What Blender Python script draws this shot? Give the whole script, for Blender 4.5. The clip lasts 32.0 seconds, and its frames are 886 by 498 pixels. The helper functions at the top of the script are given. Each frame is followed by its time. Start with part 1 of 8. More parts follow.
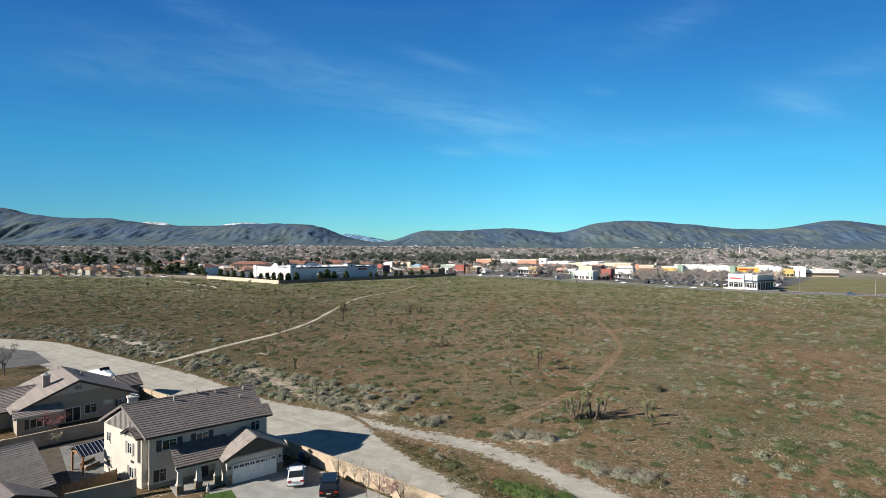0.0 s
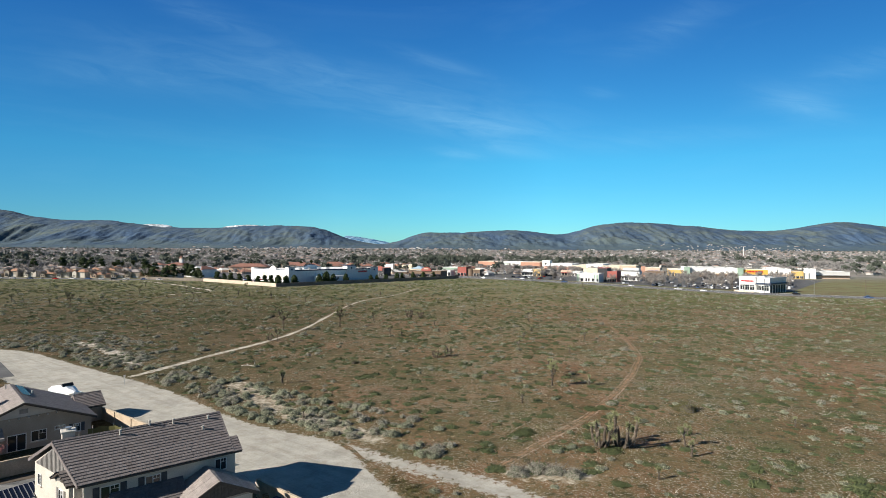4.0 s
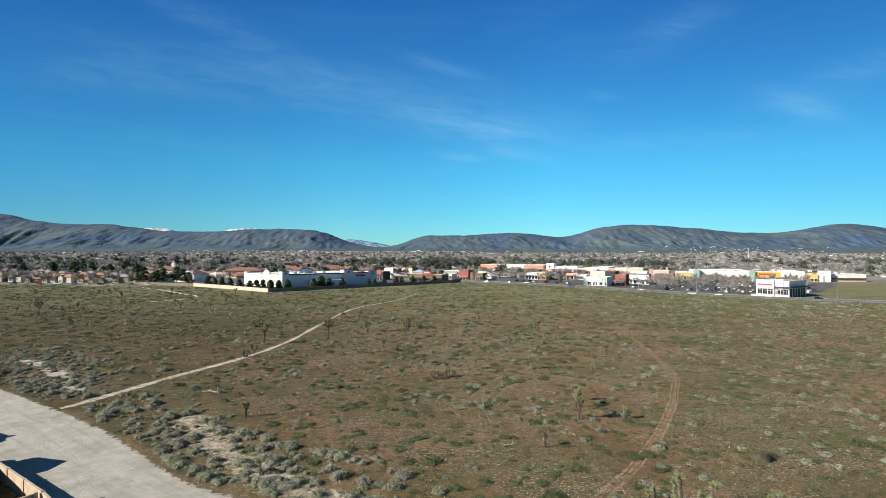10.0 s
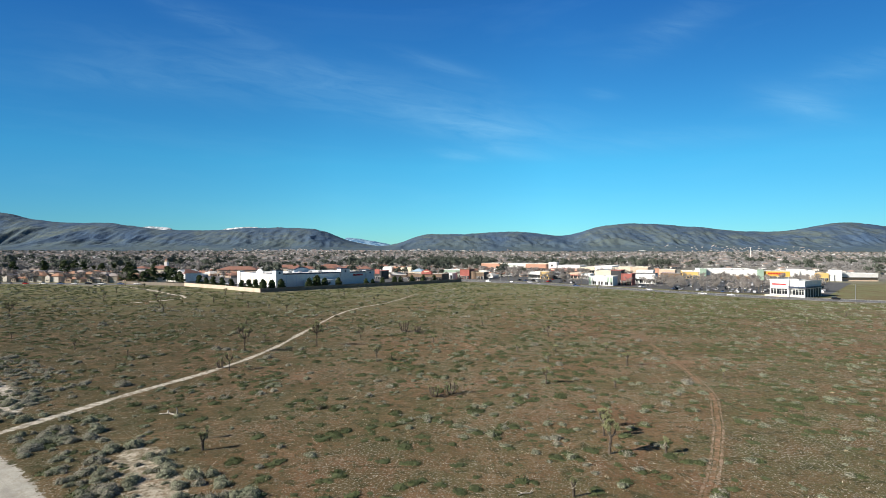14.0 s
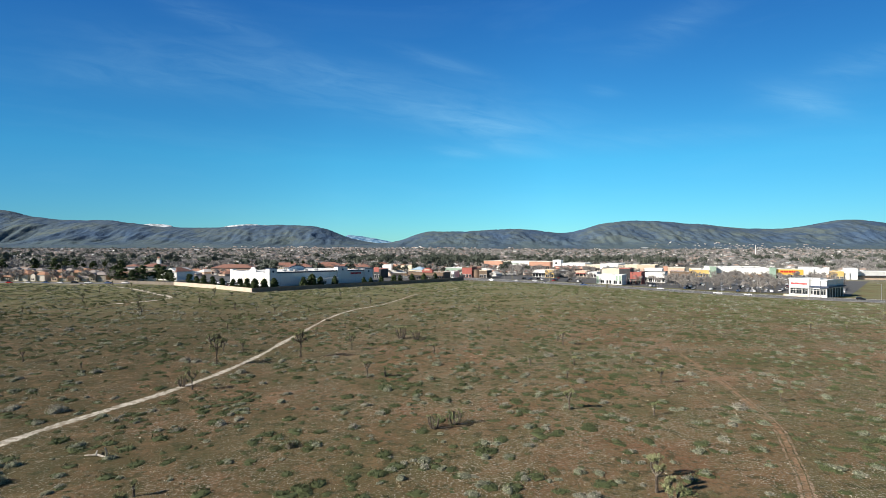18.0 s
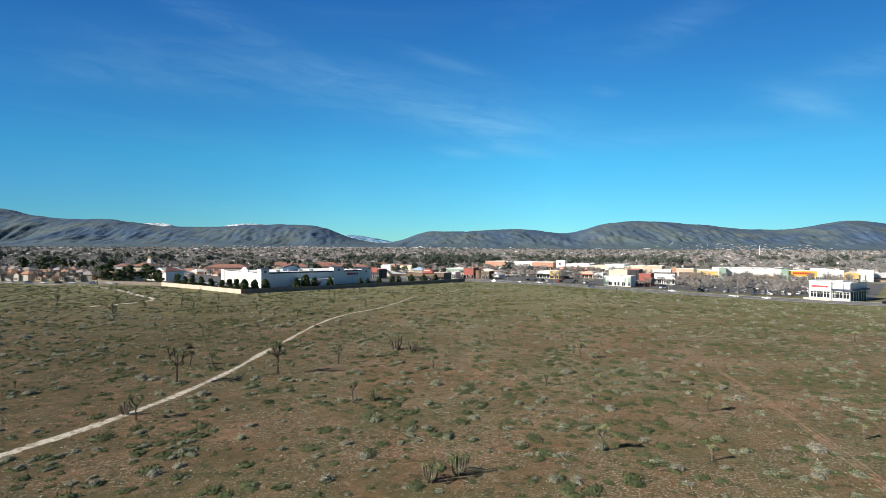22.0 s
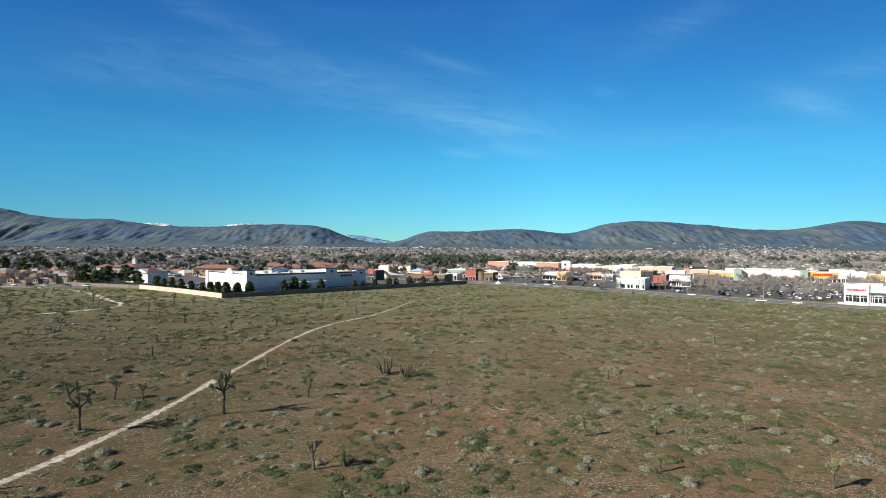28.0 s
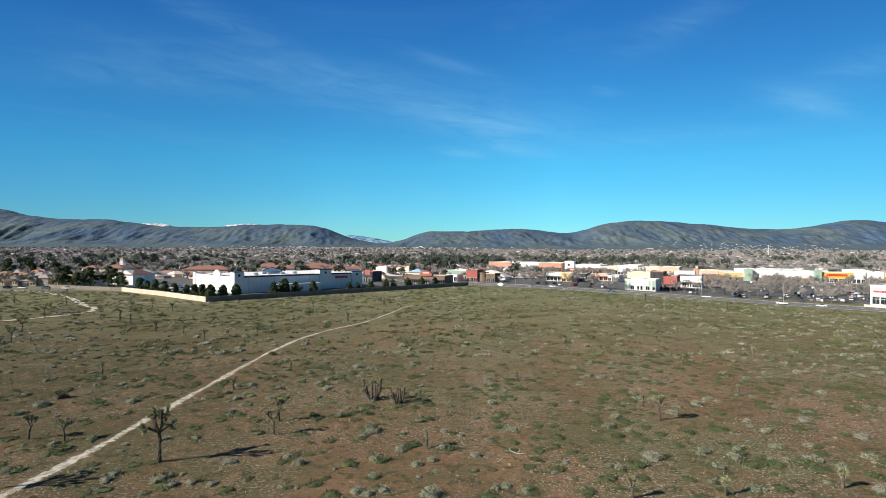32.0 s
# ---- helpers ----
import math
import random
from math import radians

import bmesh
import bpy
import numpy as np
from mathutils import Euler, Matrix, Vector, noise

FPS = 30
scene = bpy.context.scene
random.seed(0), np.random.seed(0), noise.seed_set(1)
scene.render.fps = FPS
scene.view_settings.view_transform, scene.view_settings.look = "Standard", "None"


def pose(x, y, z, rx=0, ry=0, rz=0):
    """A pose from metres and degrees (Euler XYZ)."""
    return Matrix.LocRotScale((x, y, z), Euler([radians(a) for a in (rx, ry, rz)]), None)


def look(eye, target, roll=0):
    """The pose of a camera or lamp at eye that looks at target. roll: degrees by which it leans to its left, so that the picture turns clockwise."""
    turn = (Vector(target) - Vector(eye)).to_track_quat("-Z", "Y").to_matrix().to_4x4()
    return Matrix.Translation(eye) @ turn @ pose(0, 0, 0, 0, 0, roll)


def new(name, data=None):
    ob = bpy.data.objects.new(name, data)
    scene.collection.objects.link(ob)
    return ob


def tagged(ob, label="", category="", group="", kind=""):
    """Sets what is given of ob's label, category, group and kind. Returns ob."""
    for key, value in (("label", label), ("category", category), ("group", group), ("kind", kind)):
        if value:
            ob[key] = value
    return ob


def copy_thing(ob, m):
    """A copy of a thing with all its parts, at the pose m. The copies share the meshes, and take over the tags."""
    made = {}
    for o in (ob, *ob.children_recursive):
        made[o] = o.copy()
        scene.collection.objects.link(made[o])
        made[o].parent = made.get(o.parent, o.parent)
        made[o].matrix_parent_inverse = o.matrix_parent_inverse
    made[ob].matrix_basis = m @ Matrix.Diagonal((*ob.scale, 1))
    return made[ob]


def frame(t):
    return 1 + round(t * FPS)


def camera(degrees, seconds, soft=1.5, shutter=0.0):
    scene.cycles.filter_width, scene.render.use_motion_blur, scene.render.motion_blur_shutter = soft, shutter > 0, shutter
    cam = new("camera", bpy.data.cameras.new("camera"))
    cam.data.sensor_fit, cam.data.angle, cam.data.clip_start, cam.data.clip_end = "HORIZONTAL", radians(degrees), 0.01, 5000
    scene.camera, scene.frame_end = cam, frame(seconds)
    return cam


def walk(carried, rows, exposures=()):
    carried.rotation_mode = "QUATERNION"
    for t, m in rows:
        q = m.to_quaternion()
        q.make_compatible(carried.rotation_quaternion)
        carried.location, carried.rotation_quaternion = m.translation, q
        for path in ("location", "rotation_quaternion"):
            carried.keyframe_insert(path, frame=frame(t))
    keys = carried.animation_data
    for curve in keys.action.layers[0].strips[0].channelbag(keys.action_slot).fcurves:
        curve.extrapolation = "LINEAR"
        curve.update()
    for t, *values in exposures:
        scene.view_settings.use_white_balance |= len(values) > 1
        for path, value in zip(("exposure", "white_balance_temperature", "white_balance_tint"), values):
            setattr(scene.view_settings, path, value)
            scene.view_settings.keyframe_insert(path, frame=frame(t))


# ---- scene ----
cam = camera(80.3, 32.0, 0.75)
PATH = [
    (0, (0.248, 5.363, 26.352), (0.26, 7.363, 26.35), 0.3),
    (1, (0.135, 8.013, 26.225), (0.144, 10.013, 26.223), 0.4),
    (2, (0.038, 10.674, 26.199), (0.046, 12.674, 26.2), 0.3),
    (3, (-0.037, 13.657, 26.236), (-0.031, 15.657, 26.239), 0.3),
    (6, (0.031, 22.303, 26.191), (0.034, 24.303, 26.203), 0.2),
    (7, (-0.029, 25.424, 26.195), (-0.027, 27.424, 26.209), 0.2),
    (9, (0.051, 32.457, 26.23), (0.051, 34.457, 26.247), 0.1),
    (11, (0.255, 39.488, 25.963), (0.255, 41.488, 25.98), 0.1),
    (13, (0.157, 47.074, 25.866), (0.157, 49.074, 25.881), 0.1),
    (17, (0.107, 64.553, 26.044), (0.103, 66.553, 26.048), 0.1),
    (19, (0.071, 73.64, 25.949), (0.064, 75.64, 25.951), 0.1),
    (23, (0.024, 91.505, 25.797), (0.015, 93.505, 25.8), 0.3),
    (25, (-0.209, 100.696, 25.717), (-0.219, 102.696, 25.721), 0.3),
    (28, (-0.1, 114.077, 25.759), (-0.111, 116.077, 25.762), 0.3),
    (30, (-0.137, 123.124, 25.697), (-0.148, 125.124, 25.7), 0.3),
    (32, (-0.094, 132.467, 25.73), (-0.105, 134.467, 25.733), 0.2),
]
walk(cam, [(t, look(eye, target, roll)) for t, eye, target, roll in PATH])

# ---- light ----
SUN_EL, SUN_DIR = radians(28.5), Vector((-0.93, -0.36))
SUN_DIR.normalize()
world = bpy.data.worlds.new("sky")
scene.world = world
world.use_nodes = True
wn, wl = world.node_tree.nodes, world.node_tree.links
sky = wn.new("ShaderNodeTexSky")
sky.sky_type, sky.sun_disc, sky.sun_elevation = "NISHITA", False, SUN_EL
sky.sun_rotation = math.atan2(SUN_DIR.x, SUN_DIR.y)
sky.altitude, sky.air_density, sky.dust_density, sky.ozone_density = 900, 1.0, 0.0, 2.0
# thin streaks of high cirrus
coord = wn.new("ShaderNodeTexCoord")
stretch = wn.new("ShaderNodeMapping")
stretch.inputs["Rotation"].default_value = (0, radians(-14), 0)
stretch.inputs["Scale"].default_value = (1.6, 1.6, 9.0)
wisps = wn.new("ShaderNodeTexNoise")
wisps.inputs["Scale"].default_value, wisps.inputs["Detail"].default_value, wisps.inputs["Roughness"].default_value = 1.7, 7, 0.55
wisps.inputs["Distortion"].default_value = 0.6
thin = wn.new("ShaderNodeValToRGB")
thin.color_ramp.elements[0].position, thin.color_ramp.elements[0].color = 0.5, (0, 0, 0, 1)
thin.color_ramp.elements[1].position, thin.color_ramp.elements[1].color = 0.88, (0.22, 0.22, 0.22, 1)
veil = wn.new("ShaderNodeMixRGB")
veil.inputs[2].default_value = (4.5, 8.0, 10.0, 1)
wl.new(coord.outputs["Generated"], stretch.inputs[0])
wl.new(stretch.outputs[0], wisps.inputs["Vector"])
wl.new(wisps.outputs["Fac"], thin.inputs[0])


def sky_math(op, a, b=0.0, clamp=False):
    n = wn.new("ShaderNodeMath")
    n.operation, n.use_clamp = op, clamp
    for slot, v in ((0, a), (1, b)):
        if isinstance(v, (int, float)):
            n.inputs[slot].default_value = v
        else:
            wl.new(v, n.inputs[slot])
    return n.outputs[0]


# single wisps to the north: (across, up, half length, half width, slope, strength), in tangents of the bearing
WISPS = [(-0.20, 0.315, 0.42, 0.045, -0.17, 0.6), (0.08, 0.235, 0.13, 0.026, -0.12, 0.9), (0.03, 0.185, 0.045, 0.008, -0.12, 0.75),
         (0.13, 0.190, 0.075, 0.011, -0.16, 0.55), (0.68, 0.285, 0.075, 0.026, -0.22, 1.0), (0.80, 0.355, 0.12, 0.028, 0.25, 0.5),
         (-0.42, 0.430, 0.12, 0.022, -0.40, 0.5), (0.44, 0.430, 0.09, 0.035, 0.45, 0.45), (0.00, 0.355, 0.10, 0.014, -0.30, 0.4),
         (0.30, 0.302, 0.030, 0.009, -0.10, 0.5), (0.42, 0.215, 0.16, 0.018, 0.08, 0.35), (-0.62, 0.330, 0.16, 0.030, -0.12, 0.35)]
north = wn.new("ShaderNodeSeparateXYZ")
wl.new(coord.outputs["Generated"], north.inputs[0])
ahead = sky_math("MAXIMUM", north.outputs["Y"], 0.05)
east, up_ = sky_math("DIVIDE", north.outputs["X"], ahead), sky_math("DIVIDE", north.outputs["Z"], ahead)
total = None
for cx, cz, length, width, slope, strength in WISPS:
    dx, dz = sky_math("SUBTRACT", east, cx), sky_math("SUBTRACT", up_, cz)
    along = sky_math("DIVIDE", dx, length)
    over = sky_math("DIVIDE", sky_math("SUBTRACT", dz, sky_math("MULTIPLY", dx, slope)), width)
    reach = sky_math("ADD", sky_math("MULTIPLY", along, along), sky_math("MULTIPLY", over, over))
    puff = sky_math("MULTIPLY", sky_math("POWER", 2.718, sky_math("MULTIPLY", reach, -1.0)), strength)
    total = puff if total is None else sky_math("ADD", total, puff)
lie = wn.new("ShaderNodeCombineXYZ")
wl.new(sky_math("ADD", sky_math("MULTIPLY", east, 3.2), sky_math("MULTIPLY", up_, -1.5)), lie.inputs[0])
wl.new(sky_math("ADD", sky_math("MULTIPLY", up_, 17.0), sky_math("MULTIPLY", east, 3.0)), lie.inputs[1])
comb = wn.new("ShaderNodeTexNoise")
comb.inputs["Scale"].default_value, comb.inputs["Detail"].default_value, comb.inputs["Roughness"].default_value = 2.2, 8, 0.62
comb.inputs["Distortion"].default_value = 0.9
wl.new(lie.outputs[0], comb.inputs["Vector"])
fibre = wn.new("ShaderNodeMapRange")
fibre.inputs["From Min"].default_value, fibre.inputs["From Max"].default_value = 0.22, 0.8
wl.new(comb.outputs["Fac"], fibre.inputs["Value"])
ahead_only = sky_math("GREATER_THAN", north.outputs["Y"], 0.3)
wispy = sky_math("MULTIPLY", sky_math("MULTIPLY", sky_math("MULTIPLY", total, fibre.outputs[0]), 0.27), ahead_only, True)
elsewhere = sky_math("MULTIPLY", thin.outputs[0], sky_math("SUBTRACT", 1.0, sky_math("MULTIPLY", ahead_only, 0.75)))
wl.new(sky_math("ADD", wispy, elsewhere, True), veil.inputs[0])
# the deep blue of dry desert air, paler towards the horizon
rise = wn.new("ShaderNodeSeparateXYZ")
wl.new(coord.outputs["Generated"], rise.inputs[0])
depth = wn.new("ShaderNodeValToRGB")
depth.color_ramp.elements[0].position, depth.color_ramp.elements[0].color = 0.0, (0.38, 0.84, 1.12, 1)
depth.color_ramp.elements[1].position, depth.color_ramp.elements[1].color = 0.42, (0.185, 0.765, 1.36, 1)
zenith = depth.color_ramp.elements.new(0.75)
zenith.color = (0.34, 0.44, 0.54, 1)
mid = depth.color_ramp.elements.new(0.16)
mid.color = (0.28, 1.06, 1.34, 1)
tint = wn.new("ShaderNodeMixRGB")
tint.blend_type, tint.inputs[0].default_value = "MULTIPLY", 1.0
wl.new(rise.outputs["Z"], depth.inputs[0])
wl.new(sky.outputs[0], tint.inputs[1])
wl.new(depth.outputs[0], tint.inputs[2])
# deeper blue at a right angle to the sun than opposite to it
across = wn.new("ShaderNodeMapRange")
across.inputs["From Min"].default_value, across.inputs["From Max"].default_value = -0.7, 0.7
wl.new(rise.outputs["X"], across.inputs["Value"])
swing = wn.new("ShaderNodeValToRGB")
swing.color_ramp.elements[0].color = (0.60, 0.64, 0.71, 1)
swing.color_ramp.elements[1].color = (0.76, 0.76, 0.77, 1)
for where, level in ((0.36, (1.08, 1.08, 1.05, 1)), (0.64, (1.15, 1.14, 1.09, 1))):
    swing.color_ramp.elements.new(where).color = level
wl.new(across.outputs[0], swing.inputs[0])
deepen = wn.new("ShaderNodeVectorMath")
deepen.operation = "MULTIPLY"
wl.new(tint.outputs[0], deepen.inputs[0])
wl.new(swing.outputs[0], deepen.inputs[1])
# the unseen sky behind the camera is dimmed to half, to weaken the fill light
sunside = wn.new("ShaderNodeMapRange")
sunside.inputs["From Min"].default_value, sunside.inputs["From Max"].default_value = 0.35, -0.35
wl.new(rise.outputs["Y"], sunside.inputs["Value"])
haze = wn.new("ShaderNodeMixRGB")
haze.inputs[1].default_value, haze.inputs[2].default_value = (1, 1, 1, 1), (0.54, 0.49, 0.50, 1)
wl.new(sunside.outputs[0], haze.inputs[0])
dim_rear = wn.new("ShaderNodeVectorMath")
dim_rear.operation = "MULTIPLY"
wl.new(deepen.outputs[0], dim_rear.inputs[0])
wl.new(haze.outputs[0], dim_rear.inputs[1])
wl.new(dim_rear.outputs[0], veil.inputs[1])
wl.new(veil.outputs[0], wn["Background"].inputs[0])
wn["Background"].inputs[1].default_value = 0.068

sun = new("sun", bpy.data.lights.new("sun", "SUN"))
sun.data.energy, sun.data.angle, sun.data.color = 5.2, radians(0.55), (1.0, 0.93, 0.82)
sun.matrix_world = look((0, 0, 0), (-SUN_DIR.x * math.cos(SUN_EL), -SUN_DIR.y * math.cos(SUN_EL), -math.sin(SUN_EL)))
scene.view_settings.exposure = 0.68

# ---- materials ----
def shader(name, rough=0.8, metal=0.0, spec=0.3):
    m = bpy.data.materials.new(name)
    m.use_nodes = True
    b = m.node_tree.nodes["Principled BSDF"]
    b.inputs["Roughness"].default_value, b.inputs["Metallic"].default_value = rough, metal
    b.inputs["Specular IOR Level"].default_value = spec
    return m, m.node_tree, b


def place(nt):
    return nt.nodes.new("ShaderNodeNewGeometry").outputs["Position"]


def noise_fac(nt, vec, scale, detail=4.0, lo=0.35, hi=0.65, rough=0.55):
    n = nt.nodes.new("ShaderNodeTexNoise")
    n.inputs["Scale"].default_value, n.inputs["Detail"].default_value = scale, detail
    n.inputs["Roughness"].default_value = rough
    nt.links.new(vec, n.inputs["Vector"])
    r = nt.nodes.new("ShaderNodeMapRange")
    r.inputs["From Min"].default_value, r.inputs["From Max"].default_value = lo, hi
    nt.links.new(n.outputs["Fac"], r.inputs["Value"])
    return r.outputs[0]


def blend(nt, fac, a, b):
    mx = nt.nodes.new("ShaderNodeMixRGB")
    for slot, v in ((0, fac), (1, a), (2, b)):
        if isinstance(v, (int, float)):
            mx.inputs[slot].default_value = v
        elif isinstance(v, tuple):
            mx.inputs[slot].default_value = (*v, 1)
        else:
            nt.links.new(v, mx.inputs[slot])
    return mx.outputs[0]


def calc(nt, op, a, b=0.0):
    n = nt.nodes.new("ShaderNodeMath")
    n.operation = op
    for slot, v in ((0, a), (1, b)):
        if isinstance(v, (int, float)):
            n.inputs[slot].default_value = v
        else:
            nt.links.new(v, n.inputs[slot])
    n.use_clamp = op in ("MULTIPLY", "ADD")
    return n.outputs[0]


def relief(nt, b, height, strength=0.5, distance=0.05):
    bp = nt.nodes.new("ShaderNodeBump")
    bp.inputs["Strength"].default_value, bp.inputs["Distance"].default_value = strength, distance
    nt.links.new(height, bp.inputs["Height"])
    nt.links.new(bp.outputs[0], b.inputs["Normal"])


def surface(name, dark, light, scale=2.0, rough=0.8, metal=0.0, spec=0.3, fine=0.0, vary=0.0, bump=0.0):
    """A surface that drifts between two colours at one scale, with finer grain over it and a shade of its own for every object."""
    m, nt, b = shader(name, rough, metal, spec)
    p = place(nt)
    col = blend(nt, noise_fac(nt, p, scale), dark, light)
    if fine:
        g = noise_fac(nt, p, fine, 3.0)
        col = blend(nt, calc(nt, "MULTIPLY", g, 0.35), col, tuple(c * 0.55 for c in dark))
        if bump:
            relief(nt, b, g, bump, 0.03)
    if vary:
        inf = nt.nodes.new("ShaderNodeObjectInfo")
        hs = nt.nodes.new("ShaderNodeHueSaturation")
        rg = nt.nodes.new("ShaderNodeMapRange")
        rg.inputs["To Min"].default_value, rg.inputs["To Max"].default_value = 1 - vary, 1 + vary
        nt.links.new(inf.outputs["Random"], rg.inputs["Value"])
        nt.links.new(rg.outputs[0], hs.inputs["Value"])
        nt.links.new(col, hs.inputs["Color"])
        col = hs.outputs[0]
    nt.links.new(col, b.inputs["Base Color"])
    return m


def leafy(name, dark, light, patch=0.5, rough=0.75):
    """Foliage: a shade for every leaf and a drift from plant to plant."""
    m, nt, b = shader(name, rough, 0.0, 0.15)
    geo = nt.nodes.new("ShaderNodeNewGeometry")
    leaf = geo.outputs["Random Per Island"]
    drift = noise_fac(nt, geo.outputs["Position"], patch, 2.0, 0.3, 0.7)
    f = calc(nt, "ADD", calc(nt, "MULTIPLY", leaf, 0.55), calc(nt, "MULTIPLY", drift, 0.45))
    nt.links.new(blend(nt, f, dark, light), b.inputs["Base Color"])
    return m


def plain(name, col, rough=0.5, metal=0.0, spec=0.5):
    return surface(name, tuple(c * 0.88 for c in col), tuple(min(1, c * 1.06) for c in col), 1.3, rough, metal, spec)


SOIL, SOIL2, COVER, COVER2, LITTER = (0.212, 0.114, 0.062), (0.298, 0.174, 0.101), (0.122, 0.130, 0.058), (0.042, 0.056, 0.022), (0.62, 0.57, 0.48)


def field_colour(nt, p):
    """Red-brown desert soil with a thin film of green annuals, dark low mats and pale litter."""
    col = blend(nt, noise_fac(nt, p, 0.07, 5.0), SOIL, SOIL2)
    wide = noise_fac(nt, p, 0.028, 4.0, 0.36, 0.62)
    mid = noise_fac(nt, p, 0.22, 6.0, 0.40, 0.62, 0.68)
    film = calc(nt, "MULTIPLY", calc(nt, "ADD", calc(nt, "MULTIPLY", wide, 0.55), calc(nt, "MULTIPLY", mid, 0.5)), 0.95)
    col = blend(nt, film, col, COVER)
    # darker towards the west: thicker grass, with backlight and vignette falloff painted in
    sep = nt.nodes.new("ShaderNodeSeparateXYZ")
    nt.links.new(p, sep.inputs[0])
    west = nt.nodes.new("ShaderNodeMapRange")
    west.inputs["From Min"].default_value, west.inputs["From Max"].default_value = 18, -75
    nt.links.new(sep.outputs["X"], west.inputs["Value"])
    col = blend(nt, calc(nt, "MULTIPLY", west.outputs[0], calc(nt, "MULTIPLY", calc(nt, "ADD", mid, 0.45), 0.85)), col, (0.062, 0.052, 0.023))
    # low dark mats
    mats = noise_fac(nt, p, 0.5, 5.0, 0.535, 0.61, 0.62)
    col = blend(nt, calc(nt, "MULTIPLY", mats, 0.75), col, COVER2)
    tuft = noise_fac(nt, p, 1.5, 5.0, 0.53, 0.62, 0.7)
    col = blend(nt, calc(nt, "MULTIPLY", tuft, 0.68), col, COVER2)
    # flecks of bleached twigs and stones
    fleck = calc(nt, "MULTIPLY", noise_fac(nt, p, 3.0, 3.0, 0.555, 0.61, 0.7), calc(nt, "ADD", noise_fac(nt, p, 0.06, 4.0, 0.42, 0.62), 0.2))
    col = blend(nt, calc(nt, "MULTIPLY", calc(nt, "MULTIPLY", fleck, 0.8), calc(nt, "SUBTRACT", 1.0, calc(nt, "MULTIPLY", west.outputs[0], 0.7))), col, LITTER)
    chips = calc(nt, "MULTIPLY", noise_fac(nt, p, 1.1, 9.0, 0.55, 0.60, 0.82), calc(nt, "ADD", noise_fac(nt, p, 0.045, 4.0, 0.4, 0.6), 0.25))
    col = blend(nt, calc(nt, "MULTIPLY", chips, 0.36), col, LITTER)
    grain = noise_fac(nt, p, 4.5, 5.0, 0.38, 0.62, 0.75)
    col = blend(nt, calc(nt, "MULTIPLY", grain, 0.5), col, (0.075, 0.048, 0.027))
    return col, calc(nt, "ADD", calc(nt, "MULTIPLY", noise_fac(nt, p, 1.7, 8.0, 0.35, 0.68, 0.75), 0.6), calc(nt, "MULTIPLY", grain, 0.4))


def ground_material():
    m, nt, b = shader("desert_soil", 0.95, 0, 0.1)
    p = place(nt)
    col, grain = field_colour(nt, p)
    sep = nt.nodes.new("ShaderNodeSeparateXYZ")
    nt.links.new(p, sep.inputs[0])
    far = nt.nodes.new("ShaderNodeMapRange")
    far.inputs["From Min"].default_value, far.inputs["From Max"].default_value = 520, 640
    nt.links.new(sep.outputs["Y"], far.inputs["Value"])
    town = blend(nt, noise_fac(nt, p, 0.02, 6.0, 0.4, 0.6), (0.27, 0.25, 0.225), (0.20, 0.20, 0.165))
    # short green grass on the verge beside the highway and the far walls
    verge = nt.nodes.new("ShaderNodeMapRange")
    verge.inputs["From Min"].default_value, verge.inputs["From Max"].default_value = 235, 430
    nt.links.new(sep.outputs["Y"], verge.inputs["Value"])
    col = blend(nt, calc(nt, "MULTIPLY", verge.outputs[0], calc(nt, "ADD", noise_fac(nt, p, 0.06, 4.0), 0.25)), col, (0.188, 0.188, 0.096))
    nt.links.new(blend(nt, far.outputs[0], col, town), b.inputs["Base Color"])
    relief(nt, b, grain, 0.8, 0.16)
    return m


